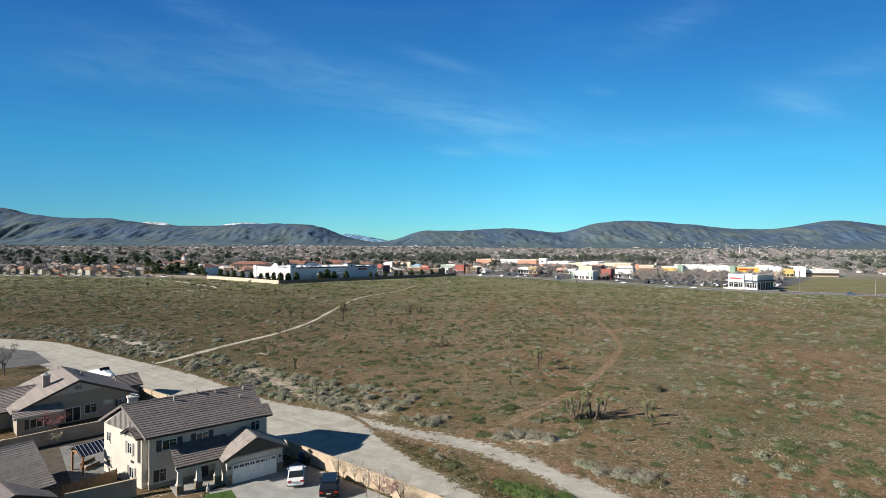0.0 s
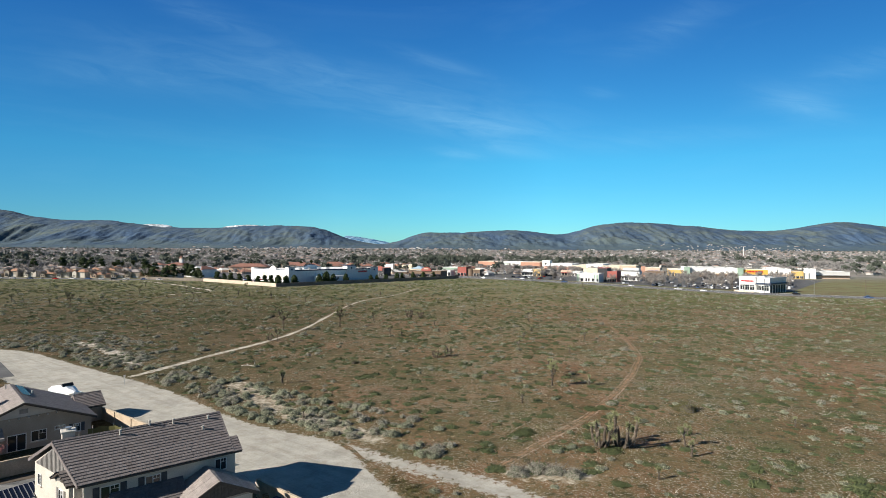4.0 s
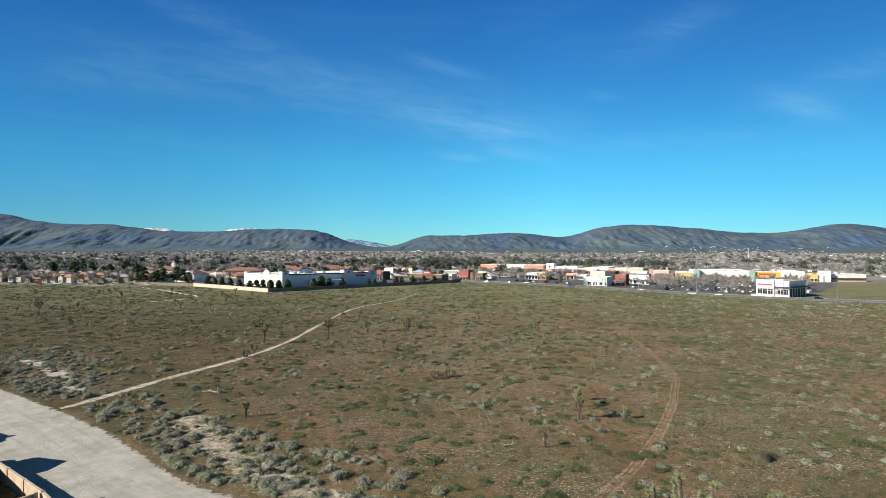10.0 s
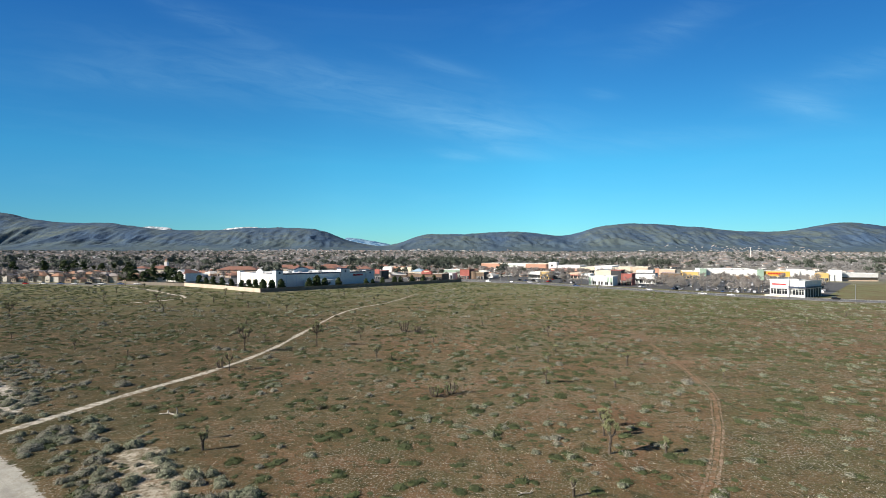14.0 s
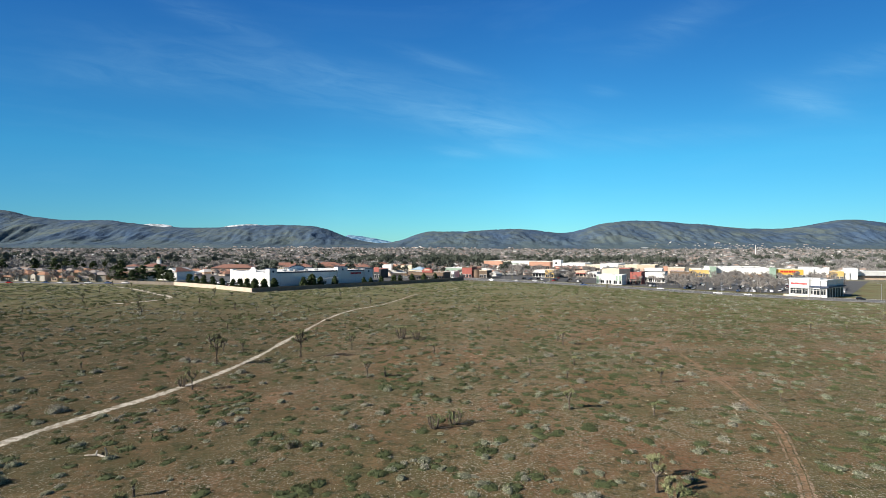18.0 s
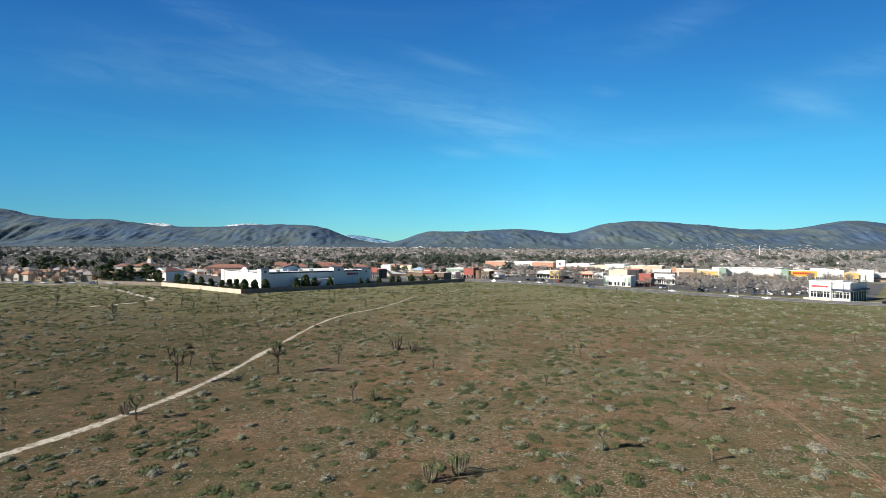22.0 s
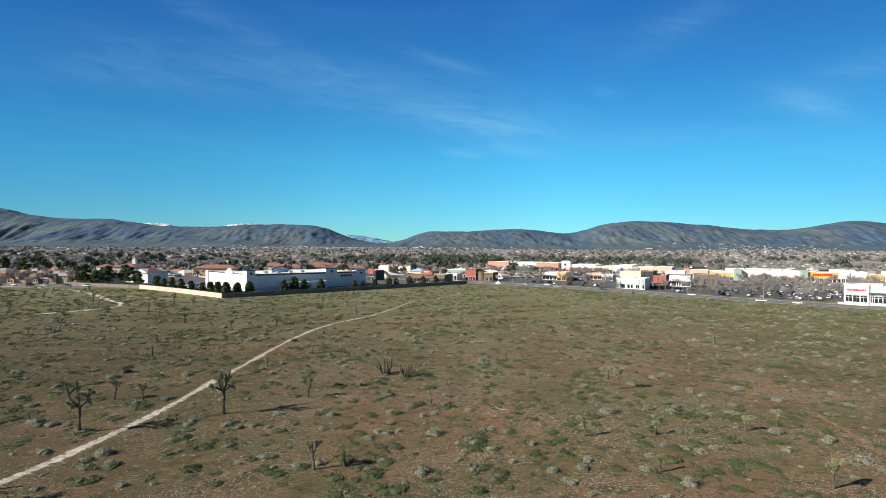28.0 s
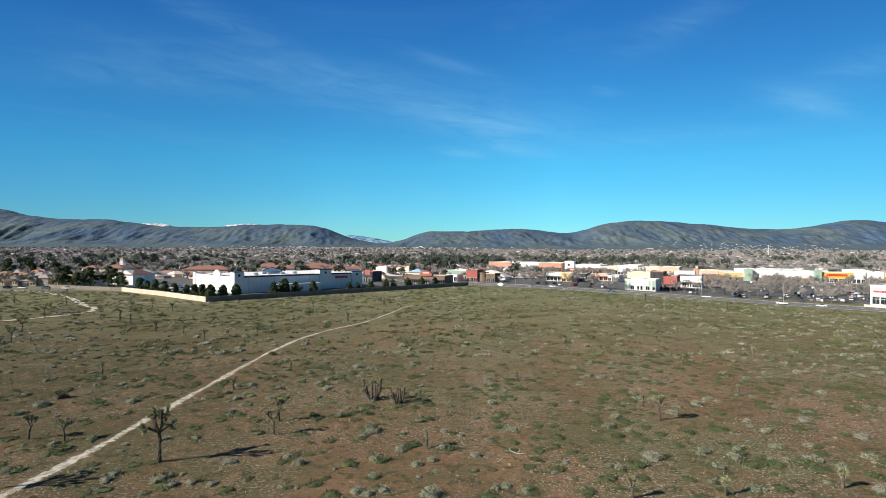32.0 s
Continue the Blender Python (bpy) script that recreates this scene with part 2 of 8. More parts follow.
def trail_material(name, pale, pale2, ragged=0.5, wear=0.0, streak=None):
    """Bare dirt that frays into the field at its rims; 'rim' is 0 at the rim and 1 in the middle."""
    m, nt, b = shader(name, 0.95, 0, 0.1)
    p = place(nt)
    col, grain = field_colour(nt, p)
    rim = nt.nodes.new("ShaderNodeAttribute")
    rim.attribute_name = "rim"
    fray = noise_fac(nt, p, 0.9, 7.0, 0.3, 0.7, 0.75)
    lo = calc(nt, "MULTIPLY", fray, ragged)
    edge = nt.nodes.new("ShaderNodeMapRange")
    nt.links.new(rim.outputs["Fac"], edge.inputs["Value"])
    nt.links.new(lo, edge.inputs["From Min"])
    nt.links.new(calc(nt, "ADD", lo, 0.18), edge.inputs["From Max"])
    bare = blend(nt, noise_fac(nt, p, 0.35, 6.0, 0.35, 0.65, 0.65), pale, pale2)
    bare = blend(nt, calc(nt, "MULTIPLY", noise_fac(nt, p, 3.5, 4.0, 0.5, 0.75), 0.35), bare, tuple(c * 0.6 for c in pale))
    bare = blend(nt, calc(nt, "MULTIPLY", noise_fac(nt, p, 0.12, 7.0, 0.52, 0.7, 0.7), 0.5), bare, tuple(c * 0.62 for c in pale))
    if streak is not None:
        turned = nt.nodes.new("ShaderNodeMapping")
        turned.vector_type = "TEXTURE"
        turned.inputs["Rotation"].default_value, turned.inputs["Scale"].default_value = (0, 0, radians(-streak)), (16.0, 1.0, 1.0)
        nt.links.new(p, turned.inputs[0])
        lines = noise_fac(nt, turned.outputs[0], 0.9, 6.0, 0.46, 0.66, 0.7)
        bare = blend(nt, calc(nt, "MULTIPLY", lines, 0.45), bare, tuple(c * 0.66 for c in pale))
        blot = noise_fac(nt, p, 0.5, 7.0, 0.50, 0.64, 0.75)
        bare = blend(nt, calc(nt, "MULTIPLY", blot, 0.35), bare, (0.25, 0.21, 0.155))
    f = edge.outputs[0]
    if wear:
        f = calc(nt, "MULTIPLY", f, calc(nt, "ADD", noise_fac(nt, p, 0.8, 5.0, 0.44, 0.62, 0.75), 1 - wear))
    nt.links.new(blend(nt, f, col, bare), b.inputs["Base Color"])
    relief(nt, b, grain, 0.8 if wear > 0.9 else 0.6, 0.16 if wear > 0.9 else 0.08)
    return m


M_GROUND = ground_material()
M_TRAIL = trail_material("trail_dirt", (0.47, 0.425, 0.36), (0.61, 0.565, 0.49), 0.9, 0.55)
M_PATH = trail_material("far_path_dirt", (0.50, 0.44, 0.36), (0.62, 0.56, 0.47), 0.5, 0.25)
M_TRACK = trail_material("red_track_dirt", (0.33, 0.19, 0.11), (0.43, 0.28, 0.185), 0.9, 0.92)
M_RUT = trail_material("rut_dirt", (0.36, 0.235, 0.155), (0.50, 0.39, 0.30), 0.95, 0.95)
M_SAND = trail_material("sandy_dirt", (0.43, 0.375, 0.29), (0.57, 0.515, 0.42), 0.95, 0.8)
M_DIRT = trail_material("graded_dirt", (0.375, 0.358, 0.312), (0.50, 0.477, 0.42), 0.9, 0.0, 36)
M_ASPHALT = surface("asphalt", (0.09, 0.09, 0.092), (0.14, 0.138, 0.135), 0.25, 0.9, fine=9)
M_ROAD = surface("road_asphalt", (0.15, 0.15, 0.155), (0.20, 0.198, 0.195), 0.08, 0.9, fine=3)
M_CONCRETE = surface("concrete", (0.285, 0.285, 0.27), (0.38, 0.378, 0.36), 0.7, 0.85, fine=12)
M_KERB = surface("pale_kerb_concrete", (0.46, 0.455, 0.43), (0.58, 0.57, 0.54), 0.3, 0.85)
M_LANE = plain("lane_paint", (0.75, 0.75, 0.72), 0.7)
M_LAWN = surface("lawn_grass", (0.04, 0.085, 0.016), (0.07, 0.135, 0.026), 1.4, 0.9, fine=22, bump=0.6)
M_BLOCK = surface("wall_block", (0.44, 0.345, 0.25), (0.55, 0.445, 0.335), 0.9, 0.9, fine=7, bump=0.3)
M_BLOCK_CAP = surface("wall_cap", (0.40, 0.33, 0.24), (0.52, 0.43, 0.32), 1.5, 0.9)
M_FARWALL = surface("far_wall_block", (0.52, 0.42, 0.335), (0.62, 0.515, 0.42), 0.3, 0.9)
# for a grey wall, and for the far wall's run with shade in its colour
M_FARWALL_GREY_SHADED = surface("grey_shaded_block", (0.17, 0.145, 0.12), (0.24, 0.205, 0.17), 0.3, 0.9)
# patio concrete with the shade over it put into a darker grey
M_PATIO = surface("shaded_patio", (0.17, 0.17, 0.165), (0.27, 0.265, 0.255), 0.6, 0.8, fine=9)
M_STUCCO = surface("cream_stucco", (0.56, 0.52, 0.455), (0.64, 0.60, 0.53), 0.6, 0.9, fine=14, bump=0.25)
M_STUCCO_T = surface("tan_stucco", (0.345, 0.30, 0.245), (0.405, 0.355, 0.295), 0.6, 0.9, fine=14, bump=0.25)
M_TRIM = surface("pale_trim", (0.46, 0.435, 0.39), (0.54, 0.51, 0.46), 1.5, 0.7)
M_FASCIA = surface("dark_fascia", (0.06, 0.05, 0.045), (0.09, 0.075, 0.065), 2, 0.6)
M_TILE = surface("concrete_roof_tile", (0.172, 0.15, 0.146), (0.23, 0.205, 0.20), 1.7, 0.85, fine=9, vary=0.06, bump=0.4)
M_TILE_B = surface("brown_roof_tile", (0.285, 0.25, 0.235), (0.365, 0.325, 0.305), 1.7, 0.85, fine=9, vary=0.1, bump=0.4)
M_SHUTTER = surface("slate_shutter", (0.045, 0.05, 0.06), (0.07, 0.075, 0.085), 3, 0.6)
M_BOARD = surface("grey_board_siding", (0.22, 0.21, 0.20), (0.30, 0.285, 0.27), 3, 0.8)
M_DBOARD = surface("dark_board_siding", (0.075, 0.07, 0.065), (0.11, 0.10, 0.095), 3, 0.8)
M_WHITE = plain("white_paint", (0.78, 0.78, 0.76), 0.5)
M_FRAME = plain("white_vinyl", (0.72, 0.72, 0.70), 0.4)
M_STONE = surface("ledger_stone", (0.16, 0.12, 0.09), (0.36, 0.29, 0.22), 4.5, 0.9, fine=16, vary=0.2, bump=0.6)
M_WOOD = surface("cedar_wood", (0.24, 0.12, 0.055), (0.36, 0.19, 0.09), 3.0, 0.7, fine=18)
M_FENCE = surface("fence_boards", (0.30, 0.19, 0.10), (0.42, 0.28, 0.16), 2.0, 0.85, fine=14, vary=0.15)
M_DARK = plain("dark_interior", (0.02, 0.02, 0.022), 0.6)
M_BLACKPAINT = plain("black_paint", (0.012, 0.012, 0.014), 0.25)
M_WHITECAR = plain("white_car_paint", (0.80, 0.80, 0.80), 0.22)
M_TYRE = plain("rubber", (0.02, 0.02, 0.02), 0.9)
M_RIM = plain("alloy", (0.5, 0.5, 0.52), 0.35, 0.9)
M_RED = plain("red_lens", (0.45, 0.015, 0.012), 0.25)
M_METAL = plain("galvanised_metal", (0.42, 0.43, 0.44), 0.45, 0.7)
M_PANEL = plain("solar_panel", (0.012, 0.018, 0.04), 0.15)
M_BLUE = plain("blue_tarp", (0.035, 0.09, 0.22), 0.5)
M_TARP = surface("white_tarp", (0.55, 0.60, 0.66), (0.74, 0.77, 0.80), 1.2, 0.5)
M_BINB = plain("blue_bin", (0.03, 0.05, 0.14), 0.5)
M_BING = plain("green_bin", (0.02, 0.05, 0.03), 0.5)
M_CURTAIN = plain("pale_curtain", (0.55, 0.53, 0.48), 0.8)
M_BARK = surface("joshua_bark", (0.07, 0.055, 0.043), (0.17, 0.14, 0.11), 2.5, 0.95, fine=11, vary=0.2, bump=0.9)
M_DEADLEAF = leafy("dead_bayonet_leaves", (0.25, 0.225, 0.18), (0.50, 0.455, 0.37))
M_BAYONET = leafy("bayonet_leaves", (0.13, 0.145, 0.07), (0.38, 0.385, 0.21))
M_SAGE = leafy("sage_leaves", (0.17, 0.188, 0.12), (0.37, 0.39, 0.28), 0.12)
M_GREYSHRUB = leafy("grey_twigs", (0.22, 0.208, 0.172), (0.41, 0.385, 0.325), 0.12)
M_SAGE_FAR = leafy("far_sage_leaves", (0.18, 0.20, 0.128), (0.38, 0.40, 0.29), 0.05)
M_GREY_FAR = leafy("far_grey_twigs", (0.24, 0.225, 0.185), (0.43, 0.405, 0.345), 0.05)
M_STRAW = leafy("bleached_straw", (0.42, 0.37, 0.29), (0.72, 0.66, 0.55), 0.1)
M_GREEN = leafy("green_annuals", (0.046, 0.059, 0.025), (0.108, 0.126, 0.058), 0.25)
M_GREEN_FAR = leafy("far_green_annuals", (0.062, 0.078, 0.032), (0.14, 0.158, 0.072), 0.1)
M_WEED = leafy("bright_green_weeds", (0.05, 0.095, 0.02), (0.14, 0.21, 0.06), 0.3)
M_DRY = leafy("dry_grass", (0.30, 0.245, 0.15), (0.52, 0.45, 0.31))
M_OLIVE = leafy("creosote_leaves", (0.05, 0.052, 0.018), (0.13, 0.12, 0.05))
M_HEART = surface("dense_grey_twigs", (0.09, 0.094, 0.064), (0.16, 0.162, 0.118), 4, 0.95)
M_TWIG = surface("twigs", (0.085, 0.075, 0.06), (0.15, 0.13, 0.105), 4, 0.9)
M_PINE = leafy("pine_needles", (0.018, 0.032, 0.012), (0.075, 0.10, 0.04), 0.1)
# town evergreens: leaf colours paled and greyed to carry the haze of distance
M_HAZED_PINE = leafy("hazed_dark_leaves", (0.05, 0.064, 0.05), (0.115, 0.13, 0.105), 0.02)
M_HAZED_TREE = leafy("hazed_town_leaves", (0.07, 0.085, 0.075), (0.14, 0.155, 0.135), 0.02)
M_BARE = leafy("bare_branches", (0.16, 0.147, 0.138), (0.35, 0.325, 0.305), 0.05)
# far branches: lower contrast and greyer, haze put into the colour
M_BARE_HAZED = leafy("hazed_bare_branches", (0.18, 0.174, 0.168), (0.28, 0.272, 0.266), 0.02)
M_YARD = surface("shaded_yard_soil", (0.075, 0.06, 0.046), (0.125, 0.10, 0.078), 0.8, 0.95, fine=6)
M_PALM = leafy("palm_fronds", (0.02, 0.032, 0.012), (0.07, 0.085, 0.03), 0.2)
M_BLOSSOM = leafy("pink_blossom", (0.20, 0.07, 0.075), (0.42, 0.20, 0.20))
M_LOG = surface("bleached_wood", (0.26, 0.23, 0.195), (0.48, 0.44, 0.385), 4, 0.9)


def glass_material():
    m, nt, b = shader("window_glass", 0.06, 0.0, 0.6)
    b.inputs["Base Color"].default_value = (0.02, 0.025, 0.03, 1)
    return m


M_GLASS = glass_material()

# ---- helpers for meshes ----
def mesh_of(name, verts, faces, material, smooth=False):
    me = bpy.data.meshes.new(name)
    me.from_pydata(verts if isinstance(verts, list) else verts.tolist(), [], faces if isinstance(faces, list) else faces.tolist())
    me.materials.append(material)
    if smooth:
        me.shade_smooth()
    return me


def adopt(ob, parent):
    if parent is not None:
        ob.parent = parent
    return ob


def part(name, bm, material, parent=None, label=""):
    """Links a bmesh, a mesh or an (vertices, faces) pair as one mesh object under a thing or a part."""
    if isinstance(bm, bmesh.types.BMesh):
        me = bpy.data.meshes.new(name)
        bm.normal_update()
        bm.to_mesh(me)
        bm.free()
        me.materials.append(material)
    elif isinstance(bm, tuple):
        me = mesh_of(name, bm[0], bm[1], material)
    else:
        me = bm
    ob = adopt(new(name, me), parent)
    return tagged(ob, label) if label else ob


def thing(name, m, label, category, group="", kind=""):
    ob = new(name)
    ob.empty_display_size = 0.3
    ob.matrix_world = m
    return tagged(ob, label, category, group, kind)


def boxes(*rows, bevel=0.0):
    """A bmesh of boxes, each (x0, x1, y0, y1, z0, z1)."""
    bm = bmesh.new()
    for x0, x1, y0, y1, z0, z1 in rows:
        bmesh.ops.create_cube(bm, size=1.0, matrix=Matrix.LocRotScale(((x0 + x1) / 2, (y0 + y1) / 2, (z0 + z1) / 2), None, (x1 - x0, y1 - y0, z1 - z0)))
    if bevel:
        bmesh.ops.bevel(bm, geom=bm.edges[:], offset=bevel, segments=1, affect="EDGES")
    return bm


def prism(outline, y0, y1, axis="y"):
    """A solid from an outline in x and z, drawn out along y (or an outline in y and z, along x)."""
    bm = bmesh.new()
    turn = (lambda a, b, c: (a, b, c)) if axis == "y" else (lambda a, b, c: (b, a, c))
    lo = [bm.verts.new(turn(a, y0, c)) for a, c in outline]
    hi = [bm.verts.new(turn(a, y1, c)) for a, c in outline]
    n = len(outline)
    bm.faces.new(lo)
    bm.faces.new(hi[::-1])
    for i in range(n):
        bm.faces.new((lo[i], hi[i], hi[(i + 1) % n], lo[(i + 1) % n]))
    bmesh.ops.recalc_face_normals(bm, faces=bm.faces[:])
    return bm


def tube(points, radii, sides=6, bm=None):
    """A tapered limb along points."""
    bm = bm or bmesh.new()
    rings = []
    for i, p in enumerate(points):
        a = Vector(points[max(i - 1, 0)])
        b = Vector(points[min(i + 1, len(points) - 1)])
        q = (b - a).to_track_quat("Z", "X")
        rings.append([bm.verts.new(Vector(p) + q @ Vector((radii[i] * math.cos(6.2832 * k / sides), radii[i] * math.sin(6.2832 * k / sides), 0))) for k in range(sides)])
    for r, s in zip(rings, rings[1:]):
        for k in range(sides):
            bm.faces.new((r[k], r[(k + 1) % sides], s[(k + 1) % sides], s[k]))
    bm.faces.new(rings[0][::-1])
    bm.faces.new(rings[-1])
    return bm


def step(a, b, v):
    u = np.clip((np.asarray(v, float) - a) / (b - a), 0, 1)
    return u * u * (3 - 2 * u)


def ground_z(x, y):
    """The height of the land: level field, a dip towards the highway, and a long rise beyond the town."""
    x, y = np.asarray(x, float), np.asarray(y, float)
    return -3.4 * step(50, 230, x) * step(220, 390, y) * (1 - step(700, 1100, y)) + 46.0 * np.clip((y - 900) / 3500, 0, 2) ** 1.35


def gz(x, y):
    return float(ground_z(x, y))


# ---- the land ----
def graded(lo, hi, mid_lo, mid_hi, fine, grow=1.16):
    mid = list(np.arange(mid_lo, mid_hi + fine / 2, fine))
    up, s = [mid[-1]], fine
    while up[-1] < hi:
        s *= grow
        up.append(min(hi, up[-1] + s))
    down, s = [mid[0]], fine
    while down[-1] > lo:
        s *= grow
        down.append(max(lo, down[-1] - s))
    return np.array(down[:0:-1] + mid + up[1:])


def land():
    xs, ys = graded(-5200, 5200, -240, 300, 6.0), graded(-700, 4700, 0, 520, 6.0)
    gx, gy = np.meshgrid(xs, ys)
    v = np.stack([gx.ravel(), gy.ravel(), ground_z(gx, gy).ravel()], 1)
    nx, ny = len(xs), len(ys)
    i = (np.arange(ny - 1)[:, None] * nx + np.arange(nx - 1)[None, :]).ravel()
    f = np.stack([i, i + 1, i + nx + 1, i + nx], 1)
    ob = new("ground", mesh_of("ground", v, f, M_GROUND, True))
    tagged(ob, "red-brown desert soil with patchy green annuals", "ground", kind="structure")


land()


def resample(line, gap):
    """Even steps along a line, rounded at its corners."""
    p = np.array(line, float)
    d = np.r_[0, np.cumsum(np.hypot(*np.diff(p, axis=0).T))]
    t = np.arange(0, d[-1], gap)
    q = np.stack([np.interp(t, d, p[:, k]) for k in range(p.shape[1])], 1)
    for _ in range(int(6 / gap)):
        q[1:-1] = 0.25 * q[:-2] + 0.5 * q[1:-1] + 0.25 * q[2:]
    return q


def ribbon(name, left, right, material, lift, label, category, across=9, seed=0, wobble=0.0, soft=1.0):
    """A sheet between two lines of equally many points, with 'rim' running from 0 at its rims to 1 further in."""
    rnd = np.random.RandomState(seed)
    n = len(left)
    w = np.zeros((n, 1))
    if wobble:
        w = np.convolve(rnd.normal(0, wobble, n + 8), np.ones(5) / 5, "same")[4:4 + n, None]
    k = np.linspace(0, 1, across)
    pts = left[:, None, :] * (1 - k[None, :, None]) + right[:, None, :] * k[None, :, None]
    side = right - left
    side = side / np.linalg.norm(side, axis=1)[:, None]
    pts = pts + (side * w)[:, None, :]
    z = ground_z(pts[..., 0], pts[..., 1]) + lift
    v = np.concatenate([pts, z[..., None]], 2).reshape(-1, 3)
    i = (np.arange(n - 1)[:, None] * across + np.arange(across - 1)[None, :]).ravel()
    f = np.stack([i, i + 1, i + across + 1, i + across], 1)
    me = mesh_of(name, v, f, material, True)
    rim = me.attributes.new("rim", "FLOAT", "POINT")
    half = np.linalg.norm(right - left, axis=1)[:, None] / 2
    inner = np.minimum(1, (1 - np.abs(2 * k - 1))[None, :] * half / soft)
    ends = np.minimum(1, np.minimum(np.arange(n), np.arange(n)[::-1]) / 5.0)[:, None]
    rim.data.foreach_set("value", (inner * ends).ravel().astype(np.float32))
    return tagged(new(name, me), label, category, kind="structure")


def trail(name, line, width, material, label, lift=0.01, seed=0, taper=1.0):
    c = resample(line, 1.5)
    swell = np.array([noise.noise(Vector((x / 7, y / 7, seed * 1.7))) for x, y in c])
    width = width * np.linspace(1, taper, len(c))[:, None] * (1 + 0.35 * swell)[:, None]
    t = np.gradient(c, axis=0)
    t /= np.linalg.norm(t, axis=1)[:, None]
    nrm = np.stack([-t[:, 1], t[:, 0]], 1)
    ribbon(name, c + nrm * width, c - nrm * width, material, lift, label, "trail", 9, seed, 0.12, float(np.mean(width)))


# the worn footpath across the field
MAIN_TRAIL = [(-70, 113), (-66.5, 119.5), (-63, 126), (-57, 146.5), (-50.5, 164), (-46.8, 180), (-45.2, 197), (-45, 215), (-44.6, 240), (-44.2, 262), (-42, 284), (-37.8, 299), (-29, 317), (-23.5, 340), (-18.3, 368), (-13, 384)]
trail("footpath", MAIN_TRAIL, 1.5, M_TRAIL, "pale worn dirt footpath winding across the field", seed=1, taper=0.6)
trail("footpath", [(-9, 383), (-4, 391), (2, 406), (7, 421), (11, 436)], 1.2, M_TRAIL, "faint end of the footpath near the highway", 0.011, 14)
trail("track", [(60, 206), (58, 192), (53.5, 166), (49, 146), (41, 129), (36, 120), (29.5, 109), (22.5, 99), (15, 90), (8.5, 82), (4, 77)], 0.7, M_TRACK, "faint reddish tyre track worn through the scrub", 0.012, 2, 1.6)
trail("footpath", [(-300, 462), (-262, 452), (-236, 441), (-212, 420), (-189, 398), (-166, 372), (-150, 357), (-145, 345), (-147, 334), (-154, 322), (-160, 314)], 2.2, M_PATH, "pale bare dirt footpath near the far wall", 0.012, 3)
trail("track", [(-155, 325), (-147, 313), (-159, 293), (-169, 278), (-190, 262), (-220, 244)], 1.6, M_TRACK, "faint broken dirt track leaving the footpath", 0.014, 10)
trail("footpath", [(-178, 398), (-150, 384), (-123, 378), (-100, 396), (-62, 428), (-20, 466)], 1.9, M_SAND, "thin dirt footpath along the far wall", 0.014, 4)
trail("track", [(-106, 166), (-92, 158), (-80, 147), (-70, 137), (-64, 131)], 3.4, M_TRAIL, "pale bare dirt strip through grey scrub", 0.014, 5)
trail("track", [(-44, 126), (-38, 117), (-30, 107), (-22, 99), (-14, 93.5), (-4, 84)], 4.6, M_SAND, "pale sandy strip between grey sagebrush", 0.016, 6)

# two bare wheel marks in the reddish track
for off in (-0.7, 0.7):
    trail("wheel_rut", [(60 + off, 206), (58 + off, 192), (53.5 + off, 166), (49 + off, 146), (41 + off, 129), (36 + off, 120), (29.5 + off, 109), (22.5 + off, 99), (15 + off, 90), (8.5 + off, 82), (3 + off, 75.5)], 0.22, M_RUT, "pale broken wheel mark in the reddish track", 0.016, 12, 1.7)

# the broad graded dirt road beside the houses
FIELD_SIDE = [(-160, 166), (-124.5, 156.5), (-105, 151.5), (-91, 142), (-76.7, 132.5), (-62, 123), (-48.6, 113.8), (-38.5, 105), (-31.4, 98.5), (-25, 94.5), (-19.4, 92), (-12.5, 88), (-7.8, 79), (-1.1, 69.3), (5.5, 61.5), (16, 48), (30, 26)]
WALL_SIDE = [(-160, 152), (-124, 142), (-104, 134), (-92, 124), (-78, 114), (-66, 105.5), (-57, 100.4), (-47, 93.2), (-40.5, 88.8), (-32, 82), (-27, 78), (-21, 73), (-15.4, 68.9), (-8, 63.2), (0.5, 56.6), (8, 49), (22, 26)]


def dirt_road():
    n = 200
    sides = []
    for line in (FIELD_SIDE, WALL_SIDE):
        p = np.array(line, float)
        t = np.linspace(0, len(p) - 1, n)
        q = np.stack([np.interp(t, np.arange(len(p)), p[:, k]) for k in range(2)], 1)
        for _ in range(30):
            q[1:-1] = 0.25 * q[:-2] + 0.5 * q[1:-1] + 0.25 * q[2:]
        sides.append(q)
    ribbon("dirt_road", sides[0], sides[1], M_DIRT, 0.022, "broad pale graded dirt road, dusty and unpaved", "dirt road", 41, 7, 0.2, 1.6)


dirt_road()
trail("track", [(-1, 79.6), (4, 78.6), (9, 78.0), (13, 77.8), (17, 77.6), (24, 77.8)], 2.8, M_SAND, "pale sandy pad under grey shrubs", 0.013, 9)
trail("track", [(-22, 91), (-14, 86.8), (-8, 83), (-3.6, 80.2), (1.65, 77.8), (6.4, 74.4), (10.7, 70.1), (14, 66), (20, 57), (34, 36)], 3.5, M_DIRT, "pale dirt track beside a strip of brown grass", 0.019, 8)

